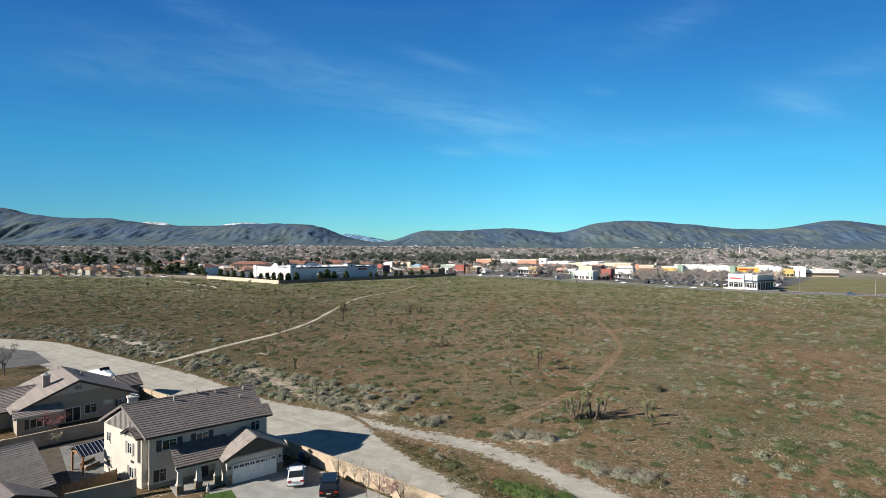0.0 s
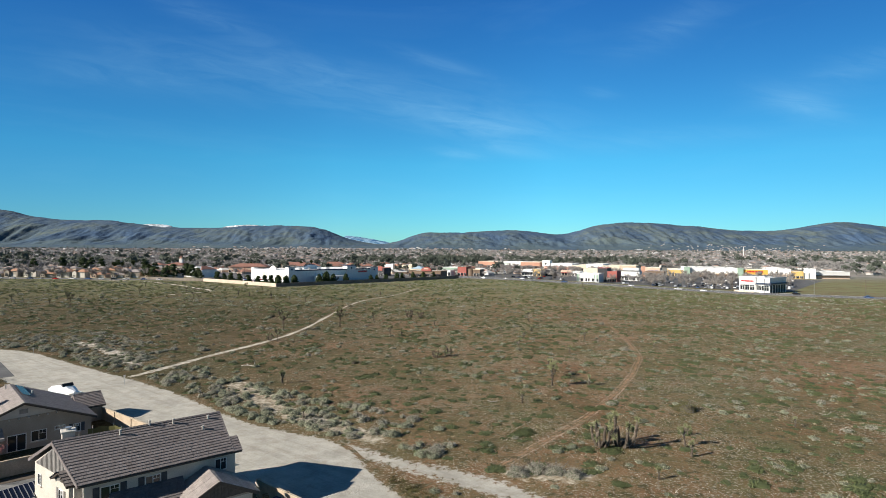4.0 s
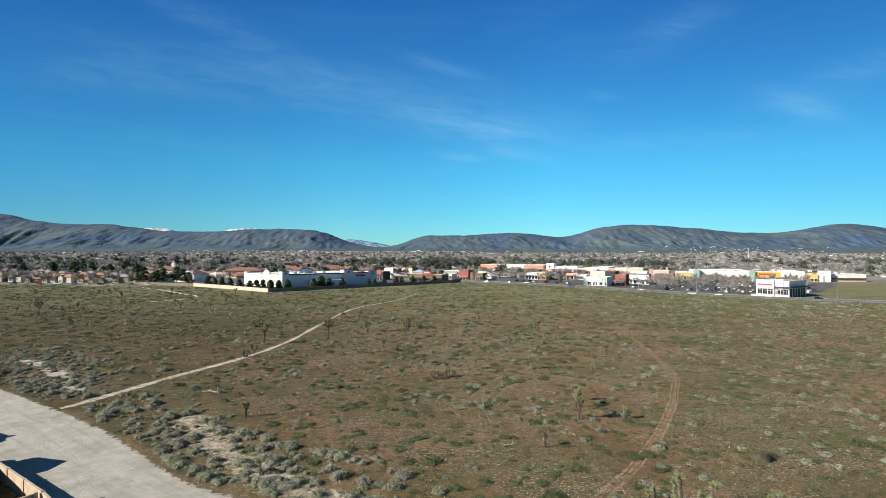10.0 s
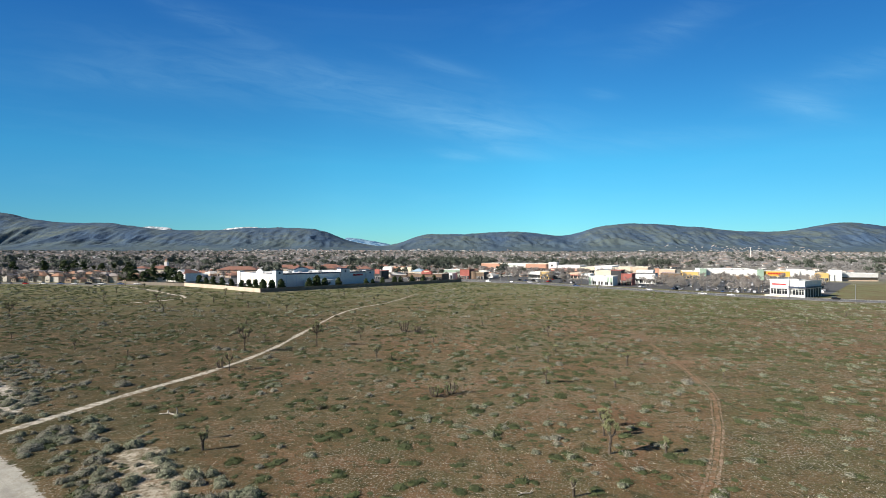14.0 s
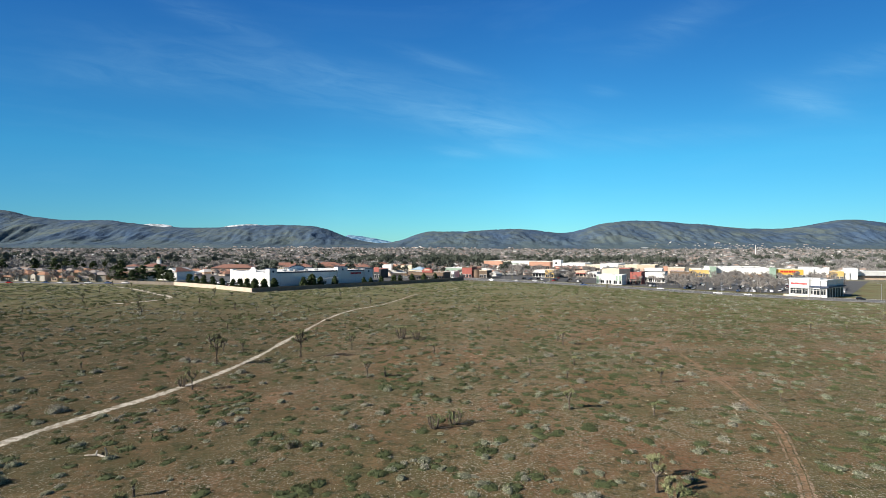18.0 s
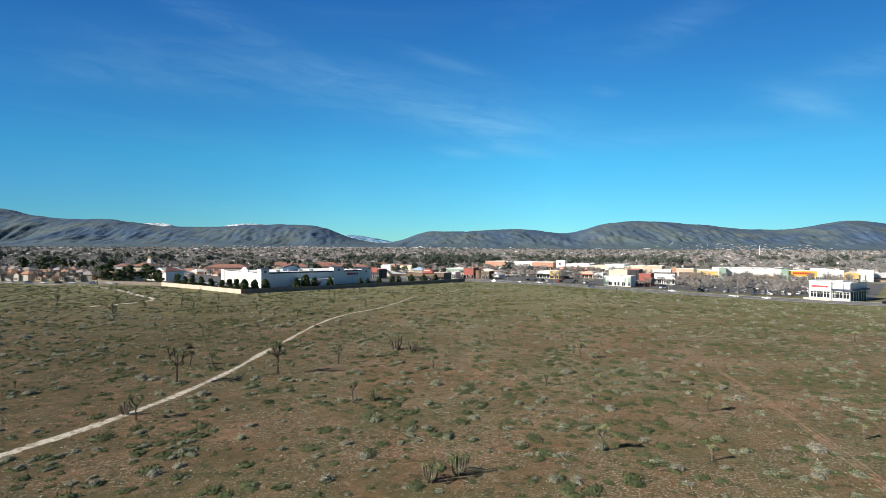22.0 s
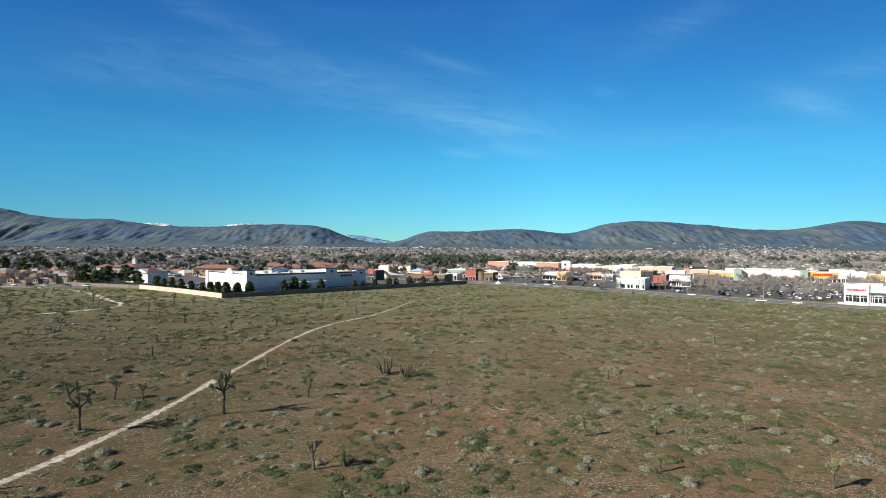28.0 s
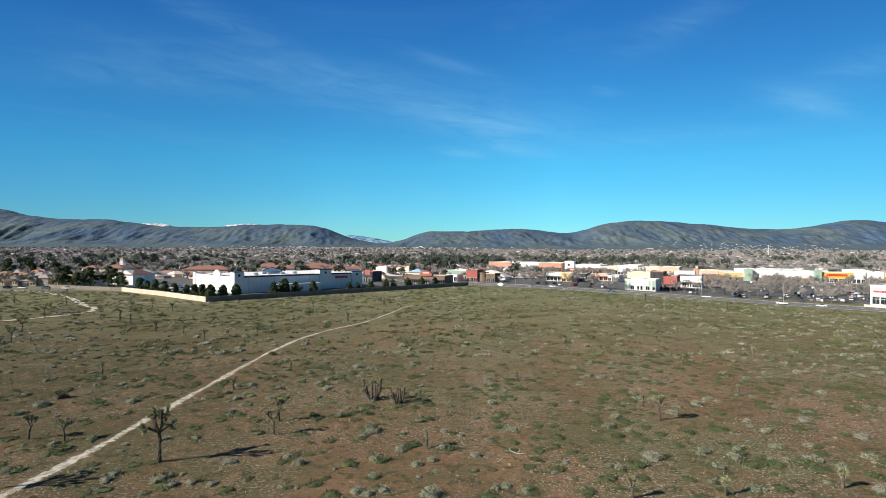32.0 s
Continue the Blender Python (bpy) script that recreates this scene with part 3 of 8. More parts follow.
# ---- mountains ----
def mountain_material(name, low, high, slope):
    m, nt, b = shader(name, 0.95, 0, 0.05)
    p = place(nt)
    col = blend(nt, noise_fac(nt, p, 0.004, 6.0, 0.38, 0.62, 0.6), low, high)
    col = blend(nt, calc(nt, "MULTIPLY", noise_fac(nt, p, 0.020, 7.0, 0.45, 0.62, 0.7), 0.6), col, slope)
    # lower slopes, in uneven tongues: sage and dry grass turned blue-grey by painted haze
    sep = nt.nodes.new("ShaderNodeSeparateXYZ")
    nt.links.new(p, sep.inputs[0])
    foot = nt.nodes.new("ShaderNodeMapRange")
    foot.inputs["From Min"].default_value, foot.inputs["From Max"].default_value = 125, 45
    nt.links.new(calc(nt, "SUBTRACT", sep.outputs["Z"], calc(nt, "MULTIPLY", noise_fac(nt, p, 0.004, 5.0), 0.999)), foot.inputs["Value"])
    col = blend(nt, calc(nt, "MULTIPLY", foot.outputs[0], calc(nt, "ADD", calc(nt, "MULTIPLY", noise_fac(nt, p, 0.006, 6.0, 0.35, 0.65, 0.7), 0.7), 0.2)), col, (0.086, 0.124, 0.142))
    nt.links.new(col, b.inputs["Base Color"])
    relief(nt, b, noise_fac(nt, p, 0.030, 6.0, 0.2, 0.8, 0.6), 0.7, 7.0)
    return m


# hills 62 units of bearing apart; each height is in the same unit
HILLS = [47, 60, 57, 50, 40, 37, 39, 31, 28, 28, 32, 32, 32, 12, 6, 26, 23, 27, 28, 19, 35, 39, 36, 33, 28, 27, 33, 42, 37, 29, 30, 34]
UNIT = 4.876


def ridge(x):
    """The height of the skyline over the plain, at a place across."""
    u = np.asarray(x, float) / UNIT + 784
    return UNIT * sum(a * np.exp(-((u - (-180 + 62 * i)) / 48.0) ** 2) for i, a in enumerate(HILLS))


def rough_noise(x, y, scale, octaves=5):
    return noise.fractal(Vector((x / scale, y / scale, 3.1)), 0.9, 2.1, octaves)


def hill_height(x, y, crest):
    """Low foothills, then steep slopes up to the crest, cut by long ravines that run down towards the plain."""
    up = 0.3 * float(step(3350, 4250, y)) + 0.7 * float(step(3800, 4600, y))
    bend = 80 * noise.noise(Vector((x / 520, y / 420, 1.3)))
    spurs = noise.ridged_multi_fractal(Vector(((x + bend) / 330, y / 760, 5.2)), 0.85, 2.15, 6, 1.0, 2.0)
    gully = 1 - 2.0 * abs(noise.noise(Vector(((x + bend) / 46, y / 170, 9.4))))
    shape = min(1.0, 3.0 * up) * (1.06 - up)
    body = crest * (up + shape * (0.17 * (spurs - 1.1) + 0.06 * gully))
    return gz(x, y) * (1 - 0.6 * up) + max(body, 0.03 * crest * up) + rough_noise(x, y, 200) * 7 * (0.12 + up * 0.75) + 2.0 * gully * up


def mountains():
    xs, ys = np.arange(-4900, 4901, 13.0), np.r_[np.arange(3300, 4640, 18.0), 4700, 4760]
    v = []
    for y in ys:
        crest = ridge(xs * 4600 / max(y, 4300)) + 0
        for x, c in zip(xs, crest):
            if y <= 4620:
                z = hill_height(x, y, c)
            else:
                z = hill_height(x, 4600, c) * (1 - (y - 4600) / 200)
            v.append((x, y, z - 1.5 * (y < 3360)))
    nx, ny = len(xs), len(ys)
    i = (np.arange(ny - 1)[:, None] * nx + np.arange(nx - 1)[None, :]).ravel()
    f = np.stack([i, i + 1, i + nx + 1, i + nx], 1)
    # blue haze of the distance is mixed into all three slope colours
    m = mountain_material("hazed_chaparral_slopes", (0.062, 0.102, 0.166), (0.110, 0.140, 0.138), (0.046, 0.079, 0.142))
    tagged(new("mountains", mesh_of("mountains", v, f, m, True)), "grey-green chaparral mountains along the horizon, with blue haze in their colour", "mountains", kind="structure")


def snow_range(name, left, right, top, y, low, high, label, fall=0.0):
    xs = np.linspace(left, right, 70)
    v, f = [], []
    for j, (dy, k) in enumerate(((-260, 0.0), (-170, 0.45), (-80, 0.8), (0, 1.0), (60, 0.6))):
        for i, x in enumerate(xs):
            e = math.sin(math.pi * i / 69) ** 0.6
            z = top * k * (0.90 + 0.10 * e) * (1 - fall * i / 69) * (1 + 0.02 * rough_noise(x * 1.0, y + dy, 90) * (0.4 + k))
            v.append((x, y + dy, z))
    for j in range(4):
        for i in range(69):
            a = j * 70 + i
            f.append((a, a + 1, a + 71, a + 70))
    m, nt, b = shader(name + "_rock_and_snow", 0.9, 0, 0.1)
    p = place(nt)
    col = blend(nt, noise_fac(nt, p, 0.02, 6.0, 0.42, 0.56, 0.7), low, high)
    nt.links.new(col, b.inputs["Base Color"])
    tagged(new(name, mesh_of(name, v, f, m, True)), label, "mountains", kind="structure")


mountains()
# the first range carries painted blue haze in both its rock and snow colour
snow_range("snowy_range", -890, -400, 172, 4840, (0.075, 0.18, 0.33), (0.30, 0.46, 0.60), "distant mountains streaked with snow, with blue haze in their colour", 0.5)
snow_range("snowy_range", -2010, -1540, 252, 4840, (0.22, 0.27, 0.30), (0.85, 0.88, 0.92), "snow-covered ridge behind darker hills")
snow_range("snowy_range", -2790, -2470, 258, 4840, (0.22, 0.27, 0.30), (0.75, 0.80, 0.86), "thin snowy ridge behind darker hills")

# ---- far walls, highway and car parks ----
def wall_run(name, pts, height, thick, material, cap, label, group="", pier=0.0):
    """A block wall along a line, with a cap and piers; its base follows the land."""
    for (x0, y0), (x1, y1) in zip(pts, pts[1:]):
        length, turn = math.hypot(x1 - x0, y1 - y0), math.atan2(y1 - y0, x1 - x0)
        z = min(gz(x0, y0), gz(x1, y1))
        w = thing(name, Matrix.Translation((x0, y0, z)) @ Matrix.Rotation(turn, 4, "Z"), label, "wall", group, "structure")
        part("wall_body", boxes((0, length, -thick / 2, thick / 2, -0.3, height)), material, w)
        part("wall_cap", boxes((-0.03, length + 0.03, -thick / 2 - 0.04, thick / 2 + 0.04, height, height + 0.08), bevel=0.015), cap, w)
        if pier:
            n = max(1, int(length / pier))
            pm = boxes((-0.2, 0.2, -0.2, 0.2, -0.3, height + 0.12), bevel=0.02)
            me = bpy.data.meshes.new("pier")
            pm.to_mesh(me)
            pm.free()
            me.materials.append(material)
            for k in range(n + 1):
                part("pier", me, material, w).location = (length * k / n, 0, 0)


wall_run("far_wall", [(-195.4, 448.3), (-154.4, 418), (-116.3, 386.3)], 2.5, 0.2, M_FARWALL, M_BLOCK_CAP, "long pale tan block wall at the edge of the field", "far walls", 8)
wall_run("far_wall", [(-262, 474), (-230, 462), (-195.6, 448.6)], 2.2, 0.2, M_FARWALL_GREY_SHADED, M_FARWALL_GREY_SHADED, "low grey-brown block wall under large evergreens", "far walls", 9)
# the run that faces away from the sun; its shade is in the block colour
wall_run("far_wall", [(-116.3, 386.3), (-50, 449), (16, 511)], 2.5, 0.2, M_FARWALL_GREY_SHADED, M_FARWALL_GREY_SHADED, "long block wall behind a store, darkened for its shaded side", "far walls", 9)


def slab(name, corners, lift, material, label, category, kind="structure", n=24):
    """A paved sheet with four corners that follows the land."""
    c = np.array(corners, float)
    s = np.linspace(0, 1, n)
    p = (c[0] * (1 - s)[:, None, None] + c[1] * s[:, None, None]) * (1 - s)[None, :, None] + (c[3] * (1 - s)[:, None, None] + c[2] * s[:, None, None]) * s[None, :, None]
    z = ground_z(p[..., 0], p[..., 1]) + lift
    v = np.concatenate([p, z[..., None]], 2).reshape(-1, 3)
    i = (np.arange(n - 1)[:, None] * n + np.arange(n - 1)[None, :]).ravel()
    f = np.stack([i, i + n, i + n + 1, i + 1], 1)
    return tagged(new(name, mesh_of(name, v, f, material, True)), label, category, kind=kind)


def road_point(s, off):
    """A place along the highway: s metres from its far end, off metres to the town's side."""
    d, nrm = Vector((0.819, -0.574)), Vector((0.574, 0.819))
    p = Vector((20, 514)) + d * s + nrm * off
    return p.x, p.y


slab("road", [road_point(-160, 3), road_point(520, 3), road_point(520, 25), road_point(-160, 25)], 0.06, M_ROAD, "wide grey asphalt highway with pale lines", "road", n=60)
for off, w in ((1.4, 1.6), (25.2, 2.4)):
    slab("pavement", [road_point(-160, off), road_point(520, off), road_point(520, off + w), road_point(-160, off + w)], 0.18, M_KERB, "pale concrete pavement and kerb along the highway", "pavement", n=60)
for off in (3.8, 13.4, 14.4, 24.2):
    slab("lane_line", [road_point(-160, off), road_point(520, off), road_point(520, off + 0.25), road_point(-160, off + 0.25)], 0.075, M_LANE, "pale painted line on the highway", "road marking", n=60)
slab("car_park", [(60, 528), (262, 409), (400, 565), (90, 760)], 0.05, M_ASPHALT, "dark asphalt car park in front of the shops", "car park", n=40)
slab("car_park", [(-235, 478), (-118, 391), (18, 516), (-130, 700)], 0.05, M_ASPHALT, "dark asphalt car park behind the wall", "car park", n=30)
slab("car_park", [(20, 517), (60, 528), (100, 900), (-60, 900)], 0.04, M_ASPHALT, "worn asphalt car park between restaurants", "car park", n=30)
slab("car_park", [(-330, 600), (-200, 500), (-60, 900), (-330, 900)], 0.03, M_ASPHALT, "worn asphalt car park behind the white store", "car park", n=30)
slab("road", [(-420, 478), (-214, 455), (-206, 470), (-420, 496)], 0.07, M_ROAD, "asphalt street in front of far houses", "road")

# ---- plants ----
def tufts(rnd, n, centre, radius, leaf, up=0.4, flat=0.75, hollow=0.5, width=0.35):
    """n leaves, each one triangle, lying outwards over a rounded clump; returns (n*3, 3) corners."""
    d = rnd.normal(size=(n, 3))
    d[:, 2] = np.abs(d[:, 2])
    d /= np.linalg.norm(d, axis=1)[:, None]
    r = radius * (hollow + (1 - hollow) * rnd.rand(n) ** 0.5) * (0.85 + 0.25 * rnd.rand(n))
    base = d * r[:, None] * np.array([1, 1, flat]) + centre
    way = rnd.normal(size=(n, 3)) + np.array([0, 0, up])
    way -= d * (0.7 * np.sum(way * d, axis=1))[:, None]
    way += d * up * 0.5
    way /= np.linalg.norm(way, axis=1)[:, None]
    side = np.cross(way, d + 0.45 * rnd.normal(size=(n, 3)))
    side /= np.linalg.norm(side, axis=1)[:, None] + 1e-9
    ln = leaf * (0.6 + 0.8 * rnd.rand(n))[:, None]
    return np.stack([base - side * ln * width, base + side * ln * width, base + way * ln], 1).reshape(-1, 3)


def core_dome(rnd, c, r, flat):
    """A rough dome of 15 facets."""
    ring = [np.array([[math.cos(6.283 * (k + 0.5 * j) / 5) * q, math.sin(6.283 * (k + 0.5 * j) / 5) * q, z] for k in range(5)]) * (0.85 + 0.3 * rnd.rand(5, 1)) for j, (q, z) in enumerate(((1.0, 0.0), (0.78, 0.62)))]
    top = np.array([0.0, 0.0, 0.95])
    f = []
    for k in range(5):
        m = (k + 1) % 5
        f += [ring[0][k], ring[0][m], ring[1][k], ring[0][m], ring[1][m], ring[1][k], ring[1][k], ring[1][m], top]
    return np.array(f) * r * np.array([1, 1, flat]) + c


def shrub_shape(rnd, leaves, size, height, leaf, lobes=4, up=0.6, width=0.3, cores=None):
    """An uneven low shrub of several lobes round one main dome."""
    out, domes = [], []
    for k in range(lobes):
        a, q = rnd.rand() * 6.283, (rnd.rand() ** 0.6) * size * 0.6 * (k > 0)
        c = np.array([math.cos(a) * q, math.sin(a) * q, 0.0])
        r = size * (0.75 if k == 0 else 0.25 + 0.35 * rnd.rand())
        domes.append((c, r * 0.72))
        share = int(leaves * (0.45 if k == 0 else 0.55 / max(1, lobes - 1)))
        out.append(tufts(rnd, share, c, r, leaf, up, height / size, 0.45, width))
    if cores is not None:
        # the dense twigs inside
        c = np.concatenate([core_dome(rnd, *q, height / size) for q in domes])
        c[:, 2] = np.maximum(c[:, 2], 0.0)
        cores.append(c)
    p = np.concatenate(out)
    p[:, 2] = np.maximum(p[:, 2], 0.0)
    return p


def tri_mesh(name, pts, material):
    n = len(pts) // 3
    me = bpy.data.meshes.new(name)
    me.vertices.add(len(pts))
    me.vertices.foreach_set("co", pts.astype(np.float32).ravel())
    me.loops.add(len(pts))
    me.loops.foreach_set("vertex_index", np.arange(len(pts), dtype=np.int32))
    me.polygons.add(n)
    me.polygons.foreach_set("loop_start", np.arange(0, len(pts), 3, dtype=np.int32))
    me.materials.append(material)
    me.update()
    return me


def scatter(shapes, rnd, xy, scale):
    """Copies of shapes at places, turned and scaled, as one cloud of triangles."""
    out = []
    pick = rnd.randint(0, len(shapes), len(xy))
    z = ground_z(xy[:, 0], xy[:, 1])
    for k, s in enumerate(shapes):
        idx = np.where(pick == k)[0]
        if not len(idx):
            continue
        a = rnd.rand(len(idx)) * 6.283
        ca, sa = np.cos(a)[:, None], np.sin(a)[:, None]
        sc = scale[idx][:, None]
        x = (s[None, :, 0] * ca - s[None, :, 1] * sa) * sc + xy[idx, 0:1]
        y = (s[None, :, 0] * sa + s[None, :, 1] * ca) * sc + xy[idx, 1:2]
        zz = s[None, :, 2] * sc * (0.8 + 0.4 * rnd.rand(len(idx)))[:, None] + z[idx][:, None]
        out.append(np.stack([x, y, zz], 2).reshape(-1, 3))
    return np.concatenate(out)


def line_gap(xy, line):
    """How far places lie from a line."""
    p = np.array(line, float)
    best = np.full(len(xy), 1e9)
    for a, b in zip(p, p[1:]):
        ab = b - a
        t = np.clip(((xy - a) @ ab) / (ab @ ab), 0, 1)
        best = np.minimum(best, np.linalg.norm(xy - (a + t[:, None] * ab), axis=1))
    return best


ROAD_EDGE = [(-420, 470), (-230, 452), (-195, 446), (-116, 384), (16, 508), (20, 511), (430, 226), (700, 40)]
TRACK_LINE = [(61, 250), (62, 219), (58, 192), (53.5, 166), (49, 146), (41, 129), (36, 120), (29.5, 109), (22.5, 99), (15, 90), (8.5, 82)]


def in_field(xy, clear=1.6):
    """Whether places lie in the open field, off the trails."""
    far = np.interp(xy[:, 0], [q[0] for q in ROAD_EDGE], [q[1] for q in ROAD_EDGE])
    near = np.interp(xy[:, 0], [q[0] for q in FIELD_SIDE], [q[1] for q in FIELD_SIDE])
    ok = (xy[:, 1] < far - 2) & (xy[:, 1] > near + 1.0)
    # no seed of a plant stands in sight of the ground that is never seen, close under the way
    ok &= np.abs(xy[:, 0]) < 0.93 * (xy[:, 1] + 12) + 8
    ok &= line_gap(xy, MAIN_TRAIL) > clear
    ok &= line_gap(xy, TRACK_LINE) > clear * 0.45
    ok &= line_gap(xy, [(-22, 91), (-14, 86.8), (-8, 83), (1.65, 77.8), (6.4, 74.4), (10.7, 70.1), (14, 66), (20, 57), (34, 36)]) > clear * 1.7
    return ok


def field_places(rnd, n, near_bias=1.35, y0=30, y1=505):
    y = y0 + (y1 - y0) * rnd.rand(n) ** near_bias
    x = (rnd.rand(n) * 2 - 1) * (0.93 * (y + 12) + 8)
    xy = np.stack([x, y], 1)
    return xy[in_field(xy)]


def clumped(xy, rnd, scale, cut):
    keep = np.array([noise.noise(Vector((x / scale, y / scale, cut * 9))) for x, y in xy])
    return xy[keep + 0.25 * rnd.normal(size=len(xy)) > cut]


def field_stuff():
    rnd = np.random.RandomState(11)
    dome_core, sage_core, far_core, mat_core = [], [], [], []
    dome = [shrub_shape(rnd, 760, 0.66, 0.60, 0.062, 5, 0.8, 0.26, dome_core) for _ in range(7)]
    sage = [shrub_shape(rnd, 220, 0.72, 0.46, 0.085, 4, 0.8, 0.26, sage_core) for _ in range(8)]
    sage_far = [shrub_shape(rnd, 44, 0.78, 0.40, 0.17, 2, 0.4, 0.4, far_core) for _ in range(6)]
    low = [shrub_shape(rnd, 110, 0.85, 0.20, 0.13, 4, 0.7, 0.26, mat_core) for _ in range(8)]
    low_far = [shrub_shape(rnd, 44, 1.0, 0.22, 0.19, 6, 0.4, 0.42) for _ in range(6)]
    dry = [shrub_shape(rnd, 60, 0.40, 0.30, 0.12, 3, 0.7, 0.2) for _ in range(5)]
    small = [shrub_shape(rnd, 10, 0.34, 0.09, 0.10, 2, 0.5, 0.4) for _ in range(6)]
    stick = [tufts(rnd, 3, np.zeros(3), 0.3, 0.15, 0.0, 0.05, 0.2, 0.2) for _ in range(6)]
    pad = [tufts(rnd, 26, np.zeros(3), 1.15, 0.16, 0.0, 0.02, 0.45, 0.3) * np.array([1, 1, 0.3]) for _ in range(6)]

    def spread(name, shapes, xy, lo, hi, material, label, category, power=1.8, sizes=None):
        sc = lo + (hi - lo) * rnd.rand(len(xy)) ** power if sizes is None else sizes
        inner = {id(dome): dome_core, id(sage): sage_core, id(sage_far): far_core, id(low): mat_core}.get(id(shapes))
        state = rnd.get_state()
        tagged(new(name, tri_mesh(name, scatter(shapes, rnd, xy, sc), material)), label, category, kind="stuff")
        if inner:
            rnd.set_state(state)
            tagged(new("twig_hearts", tri_mesh("twig_hearts", scatter(inner, rnd, xy, sc), M_GREEN if shapes is low else M_HEART)), "dense inner stems of the plants", "scrub", kind="stuff")
        return sc

    # the belt of thick sagebrush beside the dirt road
    k = rnd.rand(1000) * (len(FIELD_SIDE) - 3) + 0.5
    fs = np.array(FIELD_SIDE, float)
    on = np.stack([np.interp(k, np.arange(len(fs)), fs[:, j]) for j in range(2)], 1)
    off = 0.8 + 13 * rnd.rand(len(on)) ** 1.5
    belt = on + np.stack([0.58 * off, 0.81 * off], 1)
    belt = belt[in_field(belt, 2.0) & (belt[:, 0] < 2)]
    belt = clumped(belt, rnd, 5.0, 0.0)
    belt = belt[(belt[:, 0] < -12) | (rnd.rand(len(belt)) < 0.4)]
    spread("sagebrush_scrub", dome, belt[::2], 0.8, 2.6, M_SAGE, "thick grey-green sagebrush beside the dirt road", "scrub", 1.5)
    spread("grey_scrub", dome, belt[1::2], 0.7, 2.4, M_GREYSHRUB, "dry grey shrubs beside the dirt road", "scrub", 1.5)
    west = np.stack([-130 + 62 * rnd.rand(300), 0 * rnd.rand(300)], 1)
    west[:, 1] = np.interp(west[:, 0], fs[:, 0], fs[:, 1]) + 3 + 26 * rnd.rand(300)
    west = west[in_field(west)]
    spread("grey_scrub", sage, west, 0.8, 2.2, M_GREYSHRUB, "grey shrubs on pale soil near the junction", "scrub")
    # open field: bushes that stand in low green mats, and mats of their own
    def even(n, y0, y1):
        y = np.sqrt(rnd.rand(n) * (y1 ** 2 - y0 ** 2) + y0 ** 2)
        xy = np.stack([(rnd.rand(n) * 2 - 1) * (0.93 * (y + 12) + 8), y], 1)
        return xy[in_field(xy, 2.2)]

    near = clumped(even(4400, 40, 265), rnd, 14.0, -0.12)
    n = len(near) * 3 // 5
    size = 0.7 + 1.25 * rnd.rand(len(near)) ** 1.6
    spread("sagebrush_scrub", sage, near[:n], 0, 0, M_SAGE, "grey-green sagebrush dotted over the field", "scrub", sizes=size[:n])
    spread("grey_scrub", sage, near[n:], 0, 0, M_GREYSHRUB, "dry grey shrubs dotted over the field", "scrub", sizes=size[n:])
    ring = np.arange(len(near)) % 3
    spread("litter", pad, near[ring == 0], 0, 0, M_STRAW, "pale dead twigs round the shrubs", "litter", sizes=size[ring == 0] * 0.8)
    skirt_at = near[ring > 0] + rnd.normal(0, 0.35, (int(np.sum(ring > 0)), 2))
    spread("green_scrub", low, skirt_at, 0, 0, M_GREEN, "green annuals sheltering round the shrubs", "scrub", sizes=size[ring > 0] * (0.8 + 0.5 * rnd.rand(len(skirt_at))))
    mats = clumped(even(9000, 40, 265), rnd, 18.0, -0.1)
    spread("green_scrub", low, mats, 0.5, 2.3, M_GREEN, "low green annuals in dark mats", "scrub", 1.7)
    tufty = clumped(even(1500, 40, 230), rnd, 12.0, 0.0)
    spread("dry_scrub", dry, tufty, 0.4, 1.1, M_DRY, "tufts of pale dry grass", "grass")
    far = clumped(even(8500, 260, 505), rnd, 24.0, -0.12)
    n = len(far) * 3 // 5
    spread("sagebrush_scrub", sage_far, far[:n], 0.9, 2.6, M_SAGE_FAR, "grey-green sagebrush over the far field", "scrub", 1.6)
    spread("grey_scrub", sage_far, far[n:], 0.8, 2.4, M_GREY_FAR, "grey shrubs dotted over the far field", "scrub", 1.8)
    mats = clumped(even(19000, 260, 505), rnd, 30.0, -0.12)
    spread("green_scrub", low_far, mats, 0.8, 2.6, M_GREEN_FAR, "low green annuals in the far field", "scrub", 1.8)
    tiny = field_places(rnd, 46000, 1.1, 40, 330)
    tiny = clumped(tiny, rnd, 9.0, -0.15)
    spread("green_tufts", small, tiny, 0.5, 1.7, M_GREEN, "small green tufts close to the soil", "grass")
    bits = field_places(rnd, 95000, 1.15, 40, 280)
    bits = clumped(bits, rnd, 10.0, 0.0)
    # brown debris in the strip between the two dirt tracks and along the wall
    k = rnd.rand(900)[:, None]
    strip = np.array([(-5.5, 77)]) * (1 - k) + np.array([(22, 44)]) * k + rnd.normal(0, 1.0, (900, 2)) * (0.5 + 2 * k)
    spread("brown_weeds", small, strip, 0.6, 2.0, M_OLIVE, "low brown and olive weeds between two dirt tracks", "grass")
    spread("litter", stick, strip + rnd.normal(0, 1.2, (900, 2)), 0.4, 1.5, M_DRY, "dry twigs between two dirt tracks", "litter")
    spread("litter", stick, bits, 0.4, 1.4, M_STRAW, "scattered pale straw and twig litter", "litter")


field_stuff()


